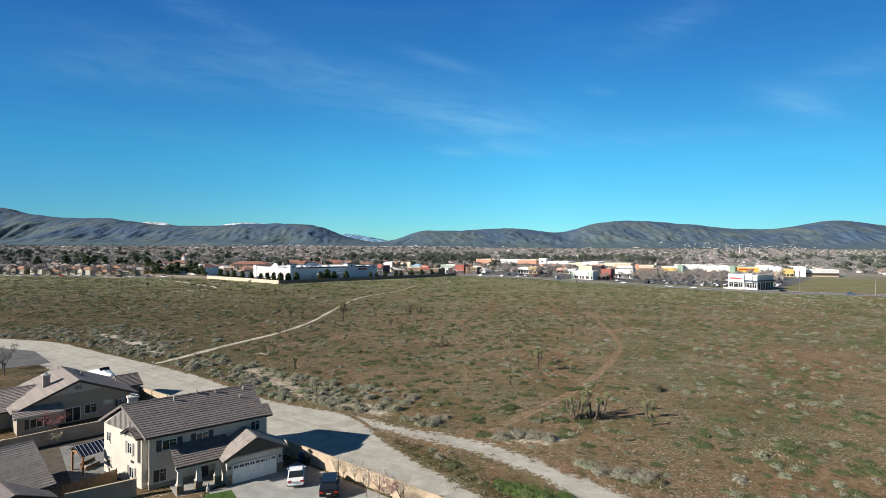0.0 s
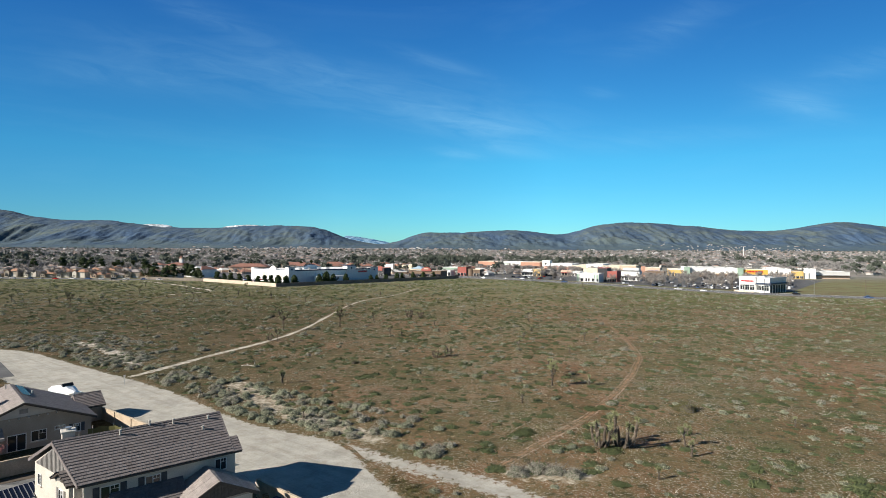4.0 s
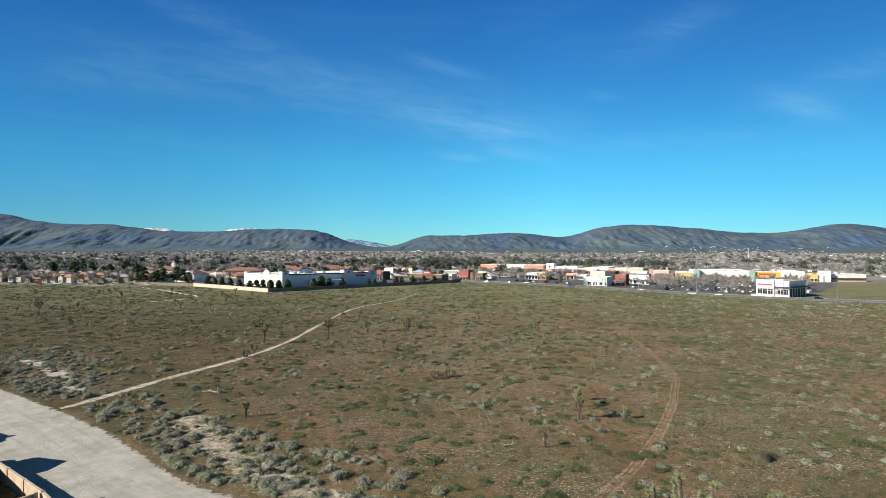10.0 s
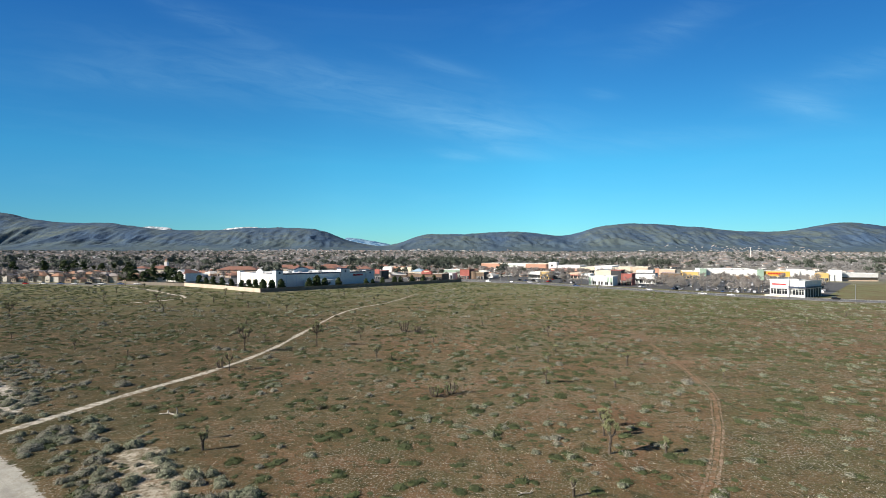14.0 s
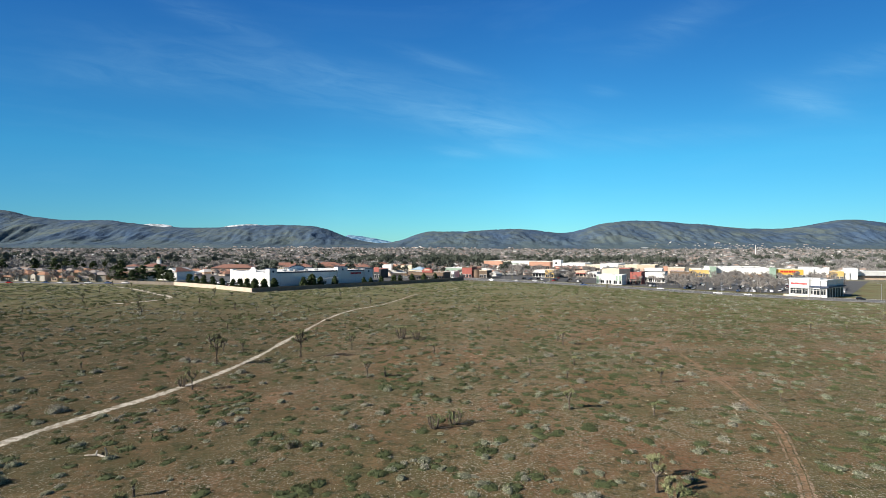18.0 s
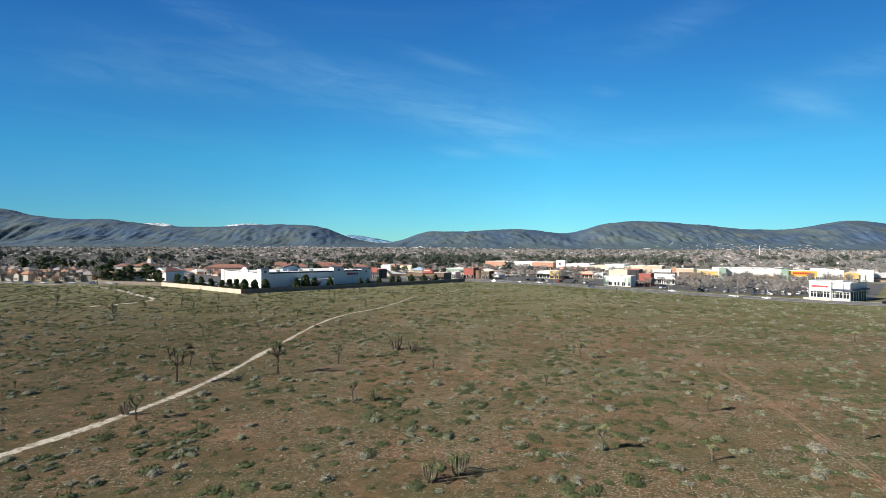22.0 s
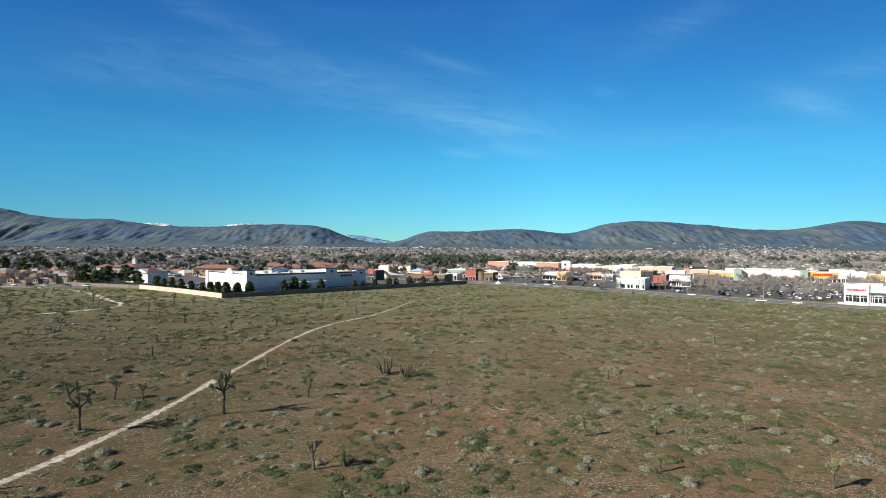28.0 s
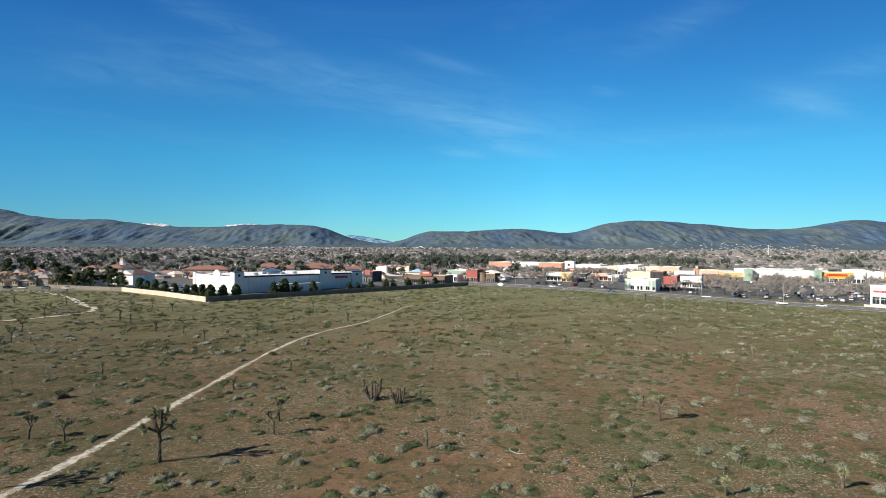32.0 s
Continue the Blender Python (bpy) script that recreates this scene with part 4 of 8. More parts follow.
# ---- Joshua trees ----
def rosette(rnd, tip, way, size, n=70):
    """The spiky head at the end of a limb, leaves pointing out from its tip."""
    d = rnd.normal(size=(n, 3))
    d /= np.linalg.norm(d, axis=1)[:, None]
    d = d + np.array(way) * 0.45
    d /= np.linalg.norm(d, axis=1)[:, None]
    side = np.cross(d, rnd.normal(size=(n, 3)))
    side /= np.linalg.norm(side, axis=1)[:, None] + 1e-9
    base = np.array(tip) - np.array(way) * size * 0.5 * rnd.rand(n, 1) + d * size * 0.16
    ln = size * (0.75 + 0.4 * rnd.rand(n))[:, None]
    return np.stack([base - side * size * 0.10, base + side * size * 0.10, base + d * ln], 1).reshape(-1, 3)


def skirt(rnd, pts, size, n):
    """Old leaves hanging close along a limb."""
    pts = np.array(pts)
    t = rnd.rand(n) * (len(pts) - 1)
    k = np.minimum(t.astype(int), len(pts) - 2)
    base = pts[k] + (pts[k + 1] - pts[k]) * (t - k)[:, None]
    d = rnd.normal(size=(n, 3))
    d[:, 2] -= 0.7
    d /= np.linalg.norm(d, axis=1)[:, None]
    side = np.cross(d, rnd.normal(size=(n, 3)))
    side /= np.linalg.norm(side, axis=1)[:, None] + 1e-9
    return np.stack([base - side * size * 0.2, base + side * size * 0.2, base + d * size], 1).reshape(-1, 3)


def joshua(kind, seed):
    """One Joshua tree, as tall as it is named: trunk, limbs, and a spiky head on each limb."""
    rnd = np.random.RandomState(seed)
    tall = {"tall": 7.0, "forked": 4.0, "stub": 2.2, "clump": 2.8}[kind]
    ob = thing("joshua_tree", Matrix(), "Joshua tree", "Joshua tree", "Joshua trees in the field")
    limbs = []
    if kind == "tall":
        fork = tall * 0.5
        trunk = [(0, 0, -0.1), (0.04, 0.02, fork * 0.35), (-0.05, 0.06, fork * 0.7), (0.05, 0, fork)]
        rad = [0.30, 0.22, 0.20, 0.21]
        starts, n, reach = trunk[-1], 6, 1.5
    elif kind == "forked":
        fork = tall * 0.52
        lean = rnd.uniform(-0.35, 0.35)
        trunk = [(0, 0, -0.1), (lean * 0.3, 0.03, fork * 0.5), (lean, 0, fork)]
        rad = [0.22, 0.17, 0.16]
        starts, n, reach = trunk[-1], 4, 0.75
    elif kind == "stub":
        fork = tall * 0.45
        trunk = [(0, 0, -0.1), (0.03, 0, fork * 0.6), (0.0, 0.04, fork)]
        rad = [0.2, 0.17, 0.16]
        starts, n, reach = trunk[-1], 2, 0.28
    else:
        trunk = [(0, 0, -0.1), (0.05, 0, 0.5)]
        rad = [0.2, 0.2]
        starts, n, reach = (0, 0, 0.1), 6, 0.9
    part("trunk", tube(trunk, rad, 7), M_BARK, ob)
    for k in range(n):
        a = 6.283 * (k + rnd.uniform(-0.3, 0.3)) / n
        r = reach * rnd.uniform(0.55, 1.1)
        s = Vector(starts)
        top = tall * rnd.uniform(0.78, 1.0)
        if kind == "clump":
            s = Vector((math.cos(a) * 0.45, math.sin(a) * 0.45, -0.1))
        mid = s + Vector((math.cos(a) * r * 0.75, math.sin(a) * r * 0.75, (top - s.z) * 0.42))
        end = Vector((s.x + math.cos(a) * r, s.y + math.sin(a) * r, top))
        if kind == "clump" and k % 3 == 1:
            mid.z, end = top * 0.8, Vector((s.x + math.cos(a) * 1.1, s.y + math.sin(a) * 1.1, top * 0.5))
        if kind == "tall" and k % 3 == 2:
            end.z, mid.z = s.z + 0.3, s.z + 0.7
        pts = [s, (s + mid) / 2 + Vector((0, 0, -0.04)), mid, end]
        w = 0.145 if kind in ("tall", "clump") else 0.11
        limb = part("limb", tube(pts, [w * 1.2, w, w, w * 0.9], 6), M_BARK, ob)
        heads = [(end, (end - mid).normalized())]
        if kind in ("tall", "forked"):
            for _ in range(2 if kind == "tall" else 1):
                b = rnd.uniform(0, 6.283)
                e2 = mid.lerp(end, 0.45) + Vector((math.cos(b), math.sin(b), 0.5)) * rnd.uniform(0.6, 0.95)
                heads.append((e2, (e2 - mid).normalized()))
                part("twig", tube([mid.lerp(end, 0.25), mid.lerp(end, 0.3).lerp(e2, 0.6), e2], [w * 0.85, w * 0.8, w * 0.7], 5), M_BARK, limb)
        size = 0.44 if kind == "tall" else 0.42
        for tip, way in heads:
            part("leaf_head", tri_mesh("leaf_head", rosette(rnd, tip, way, size * rnd.uniform(0.85, 1.15), 80), M_BAYONET), M_BAYONET, limb)
        part("dead_leaves", tri_mesh("dead_leaves", skirt(rnd, [mid, end] if kind == "tall" else pts, 0.24, 26 if kind == "tall" else 90), M_DEADLEAF), M_DEADLEAF, limb)
    return ob, tall


JOSHUA_LABELS = {
    "tall": "tall branching Joshua tree with a bare brown trunk and spiky heads",
    "forked": "forked Joshua tree with spiky grey-green heads",
    "stub": "short stubby Joshua tree with a shaggy trunk",
    "clump": "cluster of Joshua tree stems with pale shaggy leaves",
}
PROTO = {k: [joshua(k, s) for s in seeds] for k, seeds in (("tall", (3, 8)), ("forked", (21, 22, 23, 24)), ("stub", (31, 32, 33)), ("clump", (41, 42)))}
turner = random.Random(5)


def plant(x, y, height, kind):
    ob, tall = turner.choice(PROTO[kind])
    s = height / tall
    m = Matrix.Translation((x, y, gz(x, y))) @ Matrix.Rotation(turner.uniform(0, 6.28), 4, "Z")
    c = copy_thing(ob, m)
    c.matrix_basis = m @ Matrix.Diagonal((s, s, s, 1))
    tagged(c, JOSHUA_LABELS[kind])


for x, y, h in ((-34.6, 195.7, 7.3), (-51.2, 187.2, 6.9), (-131.2, 294.4, 4.8), (-169, 256.1, 6.4), (-128.1, 361.2, 4.9), (-119.8, 276.6, 4.7), (-46.5, 166, 3.9), (-23.9, 205.4, 3.7), (-189.7, 283.5, 4.4), (-211.9, 275.9, 4.3), (206.1, 282.7, 3.9)):
    plant(x, y, h, "tall")
for x, y, h in ((-56.3, 203, 3.3), (-51.1, 202.6, 2.9), (-25, 211.2, 3.6), (32.4, 212.2, 3.8), (-68.3, 280.8, 3), (-152.5, 331, 4.3), (71.6, 353, 3.1), (-96.7, 189.6, 2.9), (-15.4, 175.4, 3.4), (20.5, 154.7, 3.2), (42.3, 171.6, 3.2), (24.3, 129.3, 2.6), (-122.6, 267.6, 2.7), (-179.2, 328.8, 4.2), (82, 223.4, 2.4), (-127.5, 206.7, 2.4), (22.9, 125.6, 3.7), (21.6, 119, 4.1), (117.1, 237.3, 3), (-57.9, 361.7, 3.4), (159.5, 358.1, 2.9), (89, 325.3, 2.9), (32.8, 87, 2.9)):
    plant(x, y, h, "forked")
for x, y, h in ((-2.5, 200.8, 2.4), (-39, 228.5, 2.3), (52.2, 226.5, 1.8), (54.4, 253.2, 1.9), (13.9, 235.8, 2.2), (19.4, 187.2, 2.2), (29.4, 187.9, 2), (43.1, 189.8, 2.1), (14.6, 290, 2.5), (20.9, 276, 1.8), (-79.1, 290.4, 2.4), (-33.1, 244.5, 1.8), (87.1, 252.9, 2.2), (82.7, 259.1, 2), (43.5, 259.9, 1.6), (111.8, 313.8, 2.4), (40.1, 301.8, 1.8), (-57.9, 293.2, 2.1), (-79.1, 183.4, 1.4), (-12, 176.3, 2.1), (33.1, 151.9, 1.8), (25, 175.5, 2), (58, 159.7, 1.9)):
    plant(x, y, h, "stub")
for x, y, h in ((76.5, 184.6, 1.4), (-31.2, 119.9, 2.4), (-21.3, 98, 1.9), (14, 107.1, 2), (35.2, 91.5, 1.3), (32.4, 219.2, 2), (32.1, 83.7, 2), (53.1, 95.2, 1.5), (28.9, 119.1, 2.1), (25.1, 77, 1.4), (70.3, 96.3, 1.2), (-32.6, 124.3, 1.7)):
    plant(x, y, h, "stub")
for x, y, h in ((21.6, 87.2, 3.4), (24.4, 87.4, 4.0), (-12.5, 222.5, 3.5), (-8, 220.6, 2.7), (1.6, 147.4, 2.3), (-1.4, 145.5, 2.1), (-49.5, 168.5, 2.0)):
    plant(x, y, h, "clump")
wild = np.random.RandomState(77)
spots = np.stack([wild.uniform(-260, 260, 130), wild.uniform(235, 480, 130)], 1)
for x, y in spots[in_field(spots, 4)][:34]:
    plant(float(x), float(y), float(wild.uniform(1.6, 3.8)), wild.choice(["stub", "forked", "stub"]))
for group in PROTO.values():
    for ob, tall in group:
        for o in (*ob.children_recursive, ob):
            bpy.data.objects.remove(o)

# ---- single shrubs ----
def shrub(label, material, size, height, seed, leaves=420, stems=True, width=0.26, core=None):
    core = core or M_HEART
    rnd = np.random.RandomState(seed)
    ob = thing("shrub", Matrix(), label, "shrub", "shrubs in the field")
    heart = []
    part("foliage", tri_mesh("foliage", shrub_shape(rnd, leaves, size, height, 0.065, 7, 0.7, width, heart), material), material, ob)
    part("twig_heart", tri_mesh("twig_heart", heart[0], core), core, ob, "dense inner twigs")
    if stems:
        bm = bmesh.new()
        for k in range(9):
            a = rnd.uniform(0, 6.283)
            r = size * rnd.uniform(0.4, 0.9)
            tube([(0.1 * math.cos(a), 0.1 * math.sin(a), -0.05), (r * 0.6 * math.cos(a), r * 0.6 * math.sin(a), height * 0.5), (r * math.cos(a), r * math.sin(a), height * 0.95)], [0.03, 0.02, 0.008], 4, bm)
        part("woody_stem", bm, M_TWIG, ob)
    return ob


SHRUBS = {
    "grey": shrub("rounded grey desert shrub with fine dry twigs", M_GREYSHRUB, 1.0, 0.85, 1, 2200, True, 0.24),
    "sage": shrub("grey-green sagebrush on bare soil", M_SAGE, 1.0, 0.8, 2, 2000, True, 0.3),
    "olive": shrub("dark olive creosote bush", M_OLIVE, 1.0, 0.8, 3, 2000, True, 0.36, M_TWIG),
    "weed": shrub("thick bright green weeds beside a dirt track", M_WEED, 1.0, 0.7, 6, 1900, False, 0.4, M_GREEN),
    "green": shrub("low spreading bright green weeds", M_GREEN, 1.0, 0.24, 4, 1400, False, 0.4, M_GREEN),
}


def set_shrub(kind, x, y, s):
    m = Matrix.Translation((x, y, gz(x, y))) @ Matrix.Rotation(turner.uniform(0, 6.28), 4, "Z")
    c = copy_thing(SHRUBS[kind], m)
    c.matrix_basis = m @ Matrix.Diagonal((s * turner.uniform(0.9, 1.15), s, s * turner.uniform(0.8, 1.1), 1))


for x, y, s in ((-4.4, 97.8, 1.6), (9.0, 78.6, 2.0), (11.4, 79.0, 2.1), (13.6, 78.6, 2.0), (15.6, 78.0, 1.6), (19.4, 67.2, 1.5), (21.6, 66.6, 1.8), (24.2, 65.4, 1.9), (-0.6, 84.6, 1.7), (48.4, 155.4, 1.7), (25.6, 197.5, 1.6), (54.3, 212.3, 1.3), (-60, 190.9, 1.7), (-61.8, 152.7, 2.0), (-57, 190.2, 1.5), (-42.6, 179.5, 1.5), (46.8, 188.7, 1.4), (-73.2, 179.6, 1.6), (-120, 236.9, 2.0), (22.4, 66.2, 1.2), (57.5, 205, 1.3), (26.9, 172.2, 1.3)):
    set_shrub("grey", x, y, s)
for x, y, s in ((-2.4, 83.9, 1.5), (-1.0, 83.2, 1.2), (-13.1, 92.7, 1.2), (-15.6, 91.1, 1.3), (17.6, 69.4, 1.4), (18.6, 68.4, 1.3), (23.0, 64.8, 1.2), (56, 102.2, 0.9), (53.8, 75.8, 1.1), (40.5, 66.1, 1.1), (-1.5, 187.7, 1.7), (-9.5, 188.3, 1.1), (-17.6, 195.4, 1.1), (3.7, 198.2, 1.0), (41.8, 220.5, 1.3), (-19.2, 247.1, 1.6), (-66.3, 218.1, 1.8), (-52.7, 220.5, 1.5), (5.2, 134.7, 0.9), (15.9, 130.5, 1.1), (18.1, 130.2, 0.9), (-15.7, 152.4, 0.9), (-20.9, 154.5, 0.9), (14, 152.8, 0.8), (0.4, 159, 1.0), (12.4, 175.3, 1.0), (25.6, 180, 1.0), (16.1, 176.2, 1.1), (-1.7, 196.6, 1.0), (6.6, 189.7, 0.9)):
    set_shrub("sage", x, y, s)
for x, y, s in ((40.4, 103.3, 2.7), (25.2, 64.4, 1.2), (7.8, 63.2, 0.9), (-20.2, 138.2, 1.3), (-95, 150, 1.6), (-66.6, 222.6, 2.0), (-42.4, 260.3, 1.4)):
    set_shrub("olive", x, y, s)
for x, y, s in ((12.2, 92.2, 2.1), (20.2, 75.5, 1.3), (-25.6, 116.3, 1.6), (-17.8, 137.4, 1.2), (24.9, 103.7, 1.7), (27, 104.3, 1.5), (22.6, 85.5, 2.0), (-9.9, 207, 1.4), (12.1, 176.2, 1.3), (-29.7, 175.5, 1.4), (54.4, 250.9, 1.4), (-22, 137.6, 1.4)):
    set_shrub("green", x, y, s)
for x, y, s in ((9.6, 61.4, 2.0), (8.2, 62.6, 1.7), (11.4, 60.6, 1.9), (12.8, 59.6, 1.5), (7.2, 63.8, 1.2), (13.6, 61.0, 1.3)):
    set_shrub("weed", x, y, s)
for ob in SHRUBS.values():
    for o in (*ob.children_recursive, ob):
        bpy.data.objects.remove(o)

# ---- the near houses ----
def shared(name, bm, material):
    me = bpy.data.meshes.new(name)
    bm.normal_update()
    bm.to_mesh(me)
    bm.free()
    me.materials.append(material)
    return me


def window(parent, m, w, h, panes=2, shutters=0.0, open_side=None, shutter_mat=None):
    """A framed window on a wall: m puts its centre on the wall, x along it, z up, and -y outwards."""
    f = 0.07
    win = part("window", boxes((-w / 2, w / 2, -0.05, 0.02, h / 2 - f, h / 2), (-w / 2, w / 2, -0.05, 0.02, -h / 2, -h / 2 + f), (-w / 2, -w / 2 + f, -0.05, 0.02, -h / 2 + f, h / 2 - f), (w / 2 - f, w / 2, -0.05, 0.02, -h / 2 + f, h / 2 - f)), M_FRAME, parent, "white window frame")
    win.matrix_basis = m
    pw = (w - 2 * f) / panes
    for k in range(panes):
        x0 = -w / 2 + f + k * pw
        part("pane", boxes((x0 + 0.02, x0 + pw - 0.02, -0.02, 0.01, -h / 2 + f, h / 2 - f)), M_GLASS, win)
        if k:
            part("mullion", boxes((x0 - 0.03, x0 + 0.03, -0.045, 0.01, -h / 2 + f, h / 2 - f)), M_FRAME, win)
        if h > 0.9 and w > 0.7 and k == panes - 1:
            part("grille", boxes((x0 + 0.02, x0 + pw - 0.02, -0.035, 0.0, h * 0.16, h * 0.16 + 0.035), (x0 + pw / 2 - 0.017, x0 + pw / 2 + 0.017, -0.035, 0.0, h * 0.18, h / 2 - f)), M_FRAME, win)
    part("sill", boxes((-w / 2 - 0.08, w / 2 + 0.08, -0.11, 0.02, -h / 2 - 0.13, -h / 2 - 0.005), bevel=0.02), M_TRIM, win)
    if shutters:
        for s in (-1, 1):
            sh = part("shutter", boxes((-shutters / 2, shutters / 2, -0.07, 0.0, -h / 2 - 0.05, h / 2 + 0.05), bevel=0.015), shutter_mat or M_SHUTTER, win, "louvred shutter")
            sh.location = (s * (w / 2 + 0.05 + shutters / 2), 0, 0)
    return win


def tiled_slope(parent, x0, x1, low, high, material, course=0.36, lip=0.075, skew=0.0):
    """Courses of flat roof tiles from a low edge to a high edge, each edge given as (y, z). skew: how far each course's left end moves per metre of y."""
    (ya, za), (yb, zb) = low, high
    run = math.hypot(yb - ya, zb - za)
    n = max(2, round(run / course))
    tilt = math.atan2(zb - za, abs(yb - ya))
    rnd = random.Random(int((x1 - x0) * 100))
    step_up = run / n

    def course_mesh(xa):
        bm = bmesh.new()
        tiles = max(1, round((x1 - xa) / 0.34))
        w = (x1 - xa) / tiles
        for k in range(tiles):
            a, b = xa + k * w + 0.006, xa + (k + 1) * w - 0.006
            j = rnd.uniform(-0.008, 0.012)
            v = [bm.verts.new(p) for p in ((a, 0, lip * 0.3), (b, 0, lip * 0.3), (b, 0, lip * 1.5 + j), (a, 0, lip * 1.5 + j), (a, step_up * 1.12, lip * 0.75), (b, step_up * 1.12, lip * 0.75))]
            for q in ((0, 1, 2, 3), (3, 2, 5, 4), (0, 3, 4), (1, 5, 2)):
                bm.faces.new([v[i] for i in q])
        return shared("tile_course", bm, material)

    me = None if skew else course_mesh(x0)
    flip = 1 if yb > ya else -1
    turn = Matrix.Rotation(tilt, 4, "X") if flip > 0 else Matrix.Rotation(math.pi, 4, "Z") @ Matrix.Translation((-(x0 + x1), 0, 0)) @ Matrix.Rotation(tilt, 4, "X")
    for i in range(n):
        t = i / n
        if skew:
            me = course_mesh(x0 + skew * (ya + (yb - ya) * t))
            turn = Matrix.Rotation(tilt, 4, "X")
            if flip < 0:
                turn = Matrix.Scale(-1, 4, (0, 1, 0)) @ turn
        part("tile_course", me, material, parent).matrix_basis = Matrix.Translation((0, ya + (yb - ya) * t, za + (zb - za) * t)) @ turn


def gable_roof(house, name, x0, x1, y0, y1, z, rise, material, soffit, skew=0.0, label=""):
    """A pitched roof with its ridge along x, between two eaves: boards under, courses over, ridge caps and rake edges."""
    ym, t = (y0 + y1) / 2, 0.14
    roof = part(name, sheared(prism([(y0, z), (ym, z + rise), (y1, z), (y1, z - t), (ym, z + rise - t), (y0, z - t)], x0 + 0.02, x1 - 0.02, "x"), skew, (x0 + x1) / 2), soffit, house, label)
    tiled_slope(roof, x0, x1, (y0, z), (ym, z + rise), material, skew=skew)
    tiled_slope(roof, x0, x1, (y1, z), (ym, z + rise), material, skew=skew)
    n = int((x1 - x0) / 0.4)
    cap = shared("ridge_tile", prism([(-0.15, 0.02), (0, 0.13), (0.15, 0.02), (0.13, -0.02), (0, 0.08), (-0.13, -0.02)], 0.0, 0.43, "x"), material)
    for k in range(n):
        part("ridge_tile", cap, material, roof).location = (x0 + skew * ym + (x1 - x0 - skew * ym) * k / n, ym, z + rise + 0.06)
    run = math.hypot(ym - y0, rise)
    tilt = math.atan2(rise, ym - y0)
    for x in (x0, x1):
        for s in (1, -1):
            k = skew if x == x0 else 0.0
            bm = boxes((x - 0.05, x + 0.05, 0, ym - y0, -0.2, 0.12), bevel=0.012)
            for v in bm.verts:
                y = y0 + v.co.y if s > 0 else y1 - v.co.y
                v.co = (v.co.x + k * y, y, v.co.z + z + v.co.y * math.tan(tilt))
            bmesh.ops.recalc_face_normals(bm, faces=bm.faces[:])
            part("rake_board", bm, M_TILE, roof)
    for y, s in ((y0, -1), (y1, 1)):
        part("gutter", boxes((x0, x1, y - 0.06 + 0.04 * s, y + 0.06 + 0.04 * s, z - 0.16, z - 0.02), bevel=0.02), M_FASCIA, roof)
    return roof


def sheared(bm, skew, below):
    """Moves what lies left of a line across by skew per metre of y."""
    for v in bm.verts:
        if v.co.x < below:
            v.co.x += skew * v.co.y
    return bm


SKEW = -0.32


def on_front(x, z, y):
    return Matrix.Translation((x, y, z))


def on_left(y, z, x):
    return Matrix.Translation((x + SKEW * y, y, z)) @ Matrix.Rotation(-math.atan2(1, -SKEW), 4, "Z")


def board_gable(house, name, m, width, height, board, material):
    """Upright boards that fill the point of a gable, on a wall put by m."""
    base = part(name, prism([(-width / 2, 0), (width / 2, 0), (0, height)], -0.05, 0.0), material, house)
    base.matrix_basis = m
    n = int(width / board)
    for k in range(1, n):
        x = -width / 2 + width * k / n
        h = height * (1 - abs(x) / (width / 2)) - 0.08
        if h > 0.1:
            part("batten", boxes((x - 0.03, x + 0.03, -0.09, -0.05, 0.02, h)), material, base)


def vent_pipe(roof, x, y, z, h=0.5, r=0.09):
    p = part("vent_pipe", tube([(0, 0, -0.15), (0, 0, h)], [r, r], 8), M_TRIM, roof, "grey roof vent pipe")
    p.location = (x, y, z)
    cap = part("cap", tube([(0, 0, h), (0, 0, h + 0.1)], [r * 1.5, r * 1.3], 8), M_TRIM, p)


def lantern(house, m):
    l = part("wall_lantern", boxes((-0.09, 0.09, -0.2, -0.04, -0.16, 0.14), bevel=0.03), M_BLACKPAINT, house, "black wall lantern")
    l.matrix_basis = m
    part("backplate", boxes((-0.06, 0.06, -0.04, 0.0, -0.12, 0.12)), M_BLACKPAINT, l)


TURN = 38.5


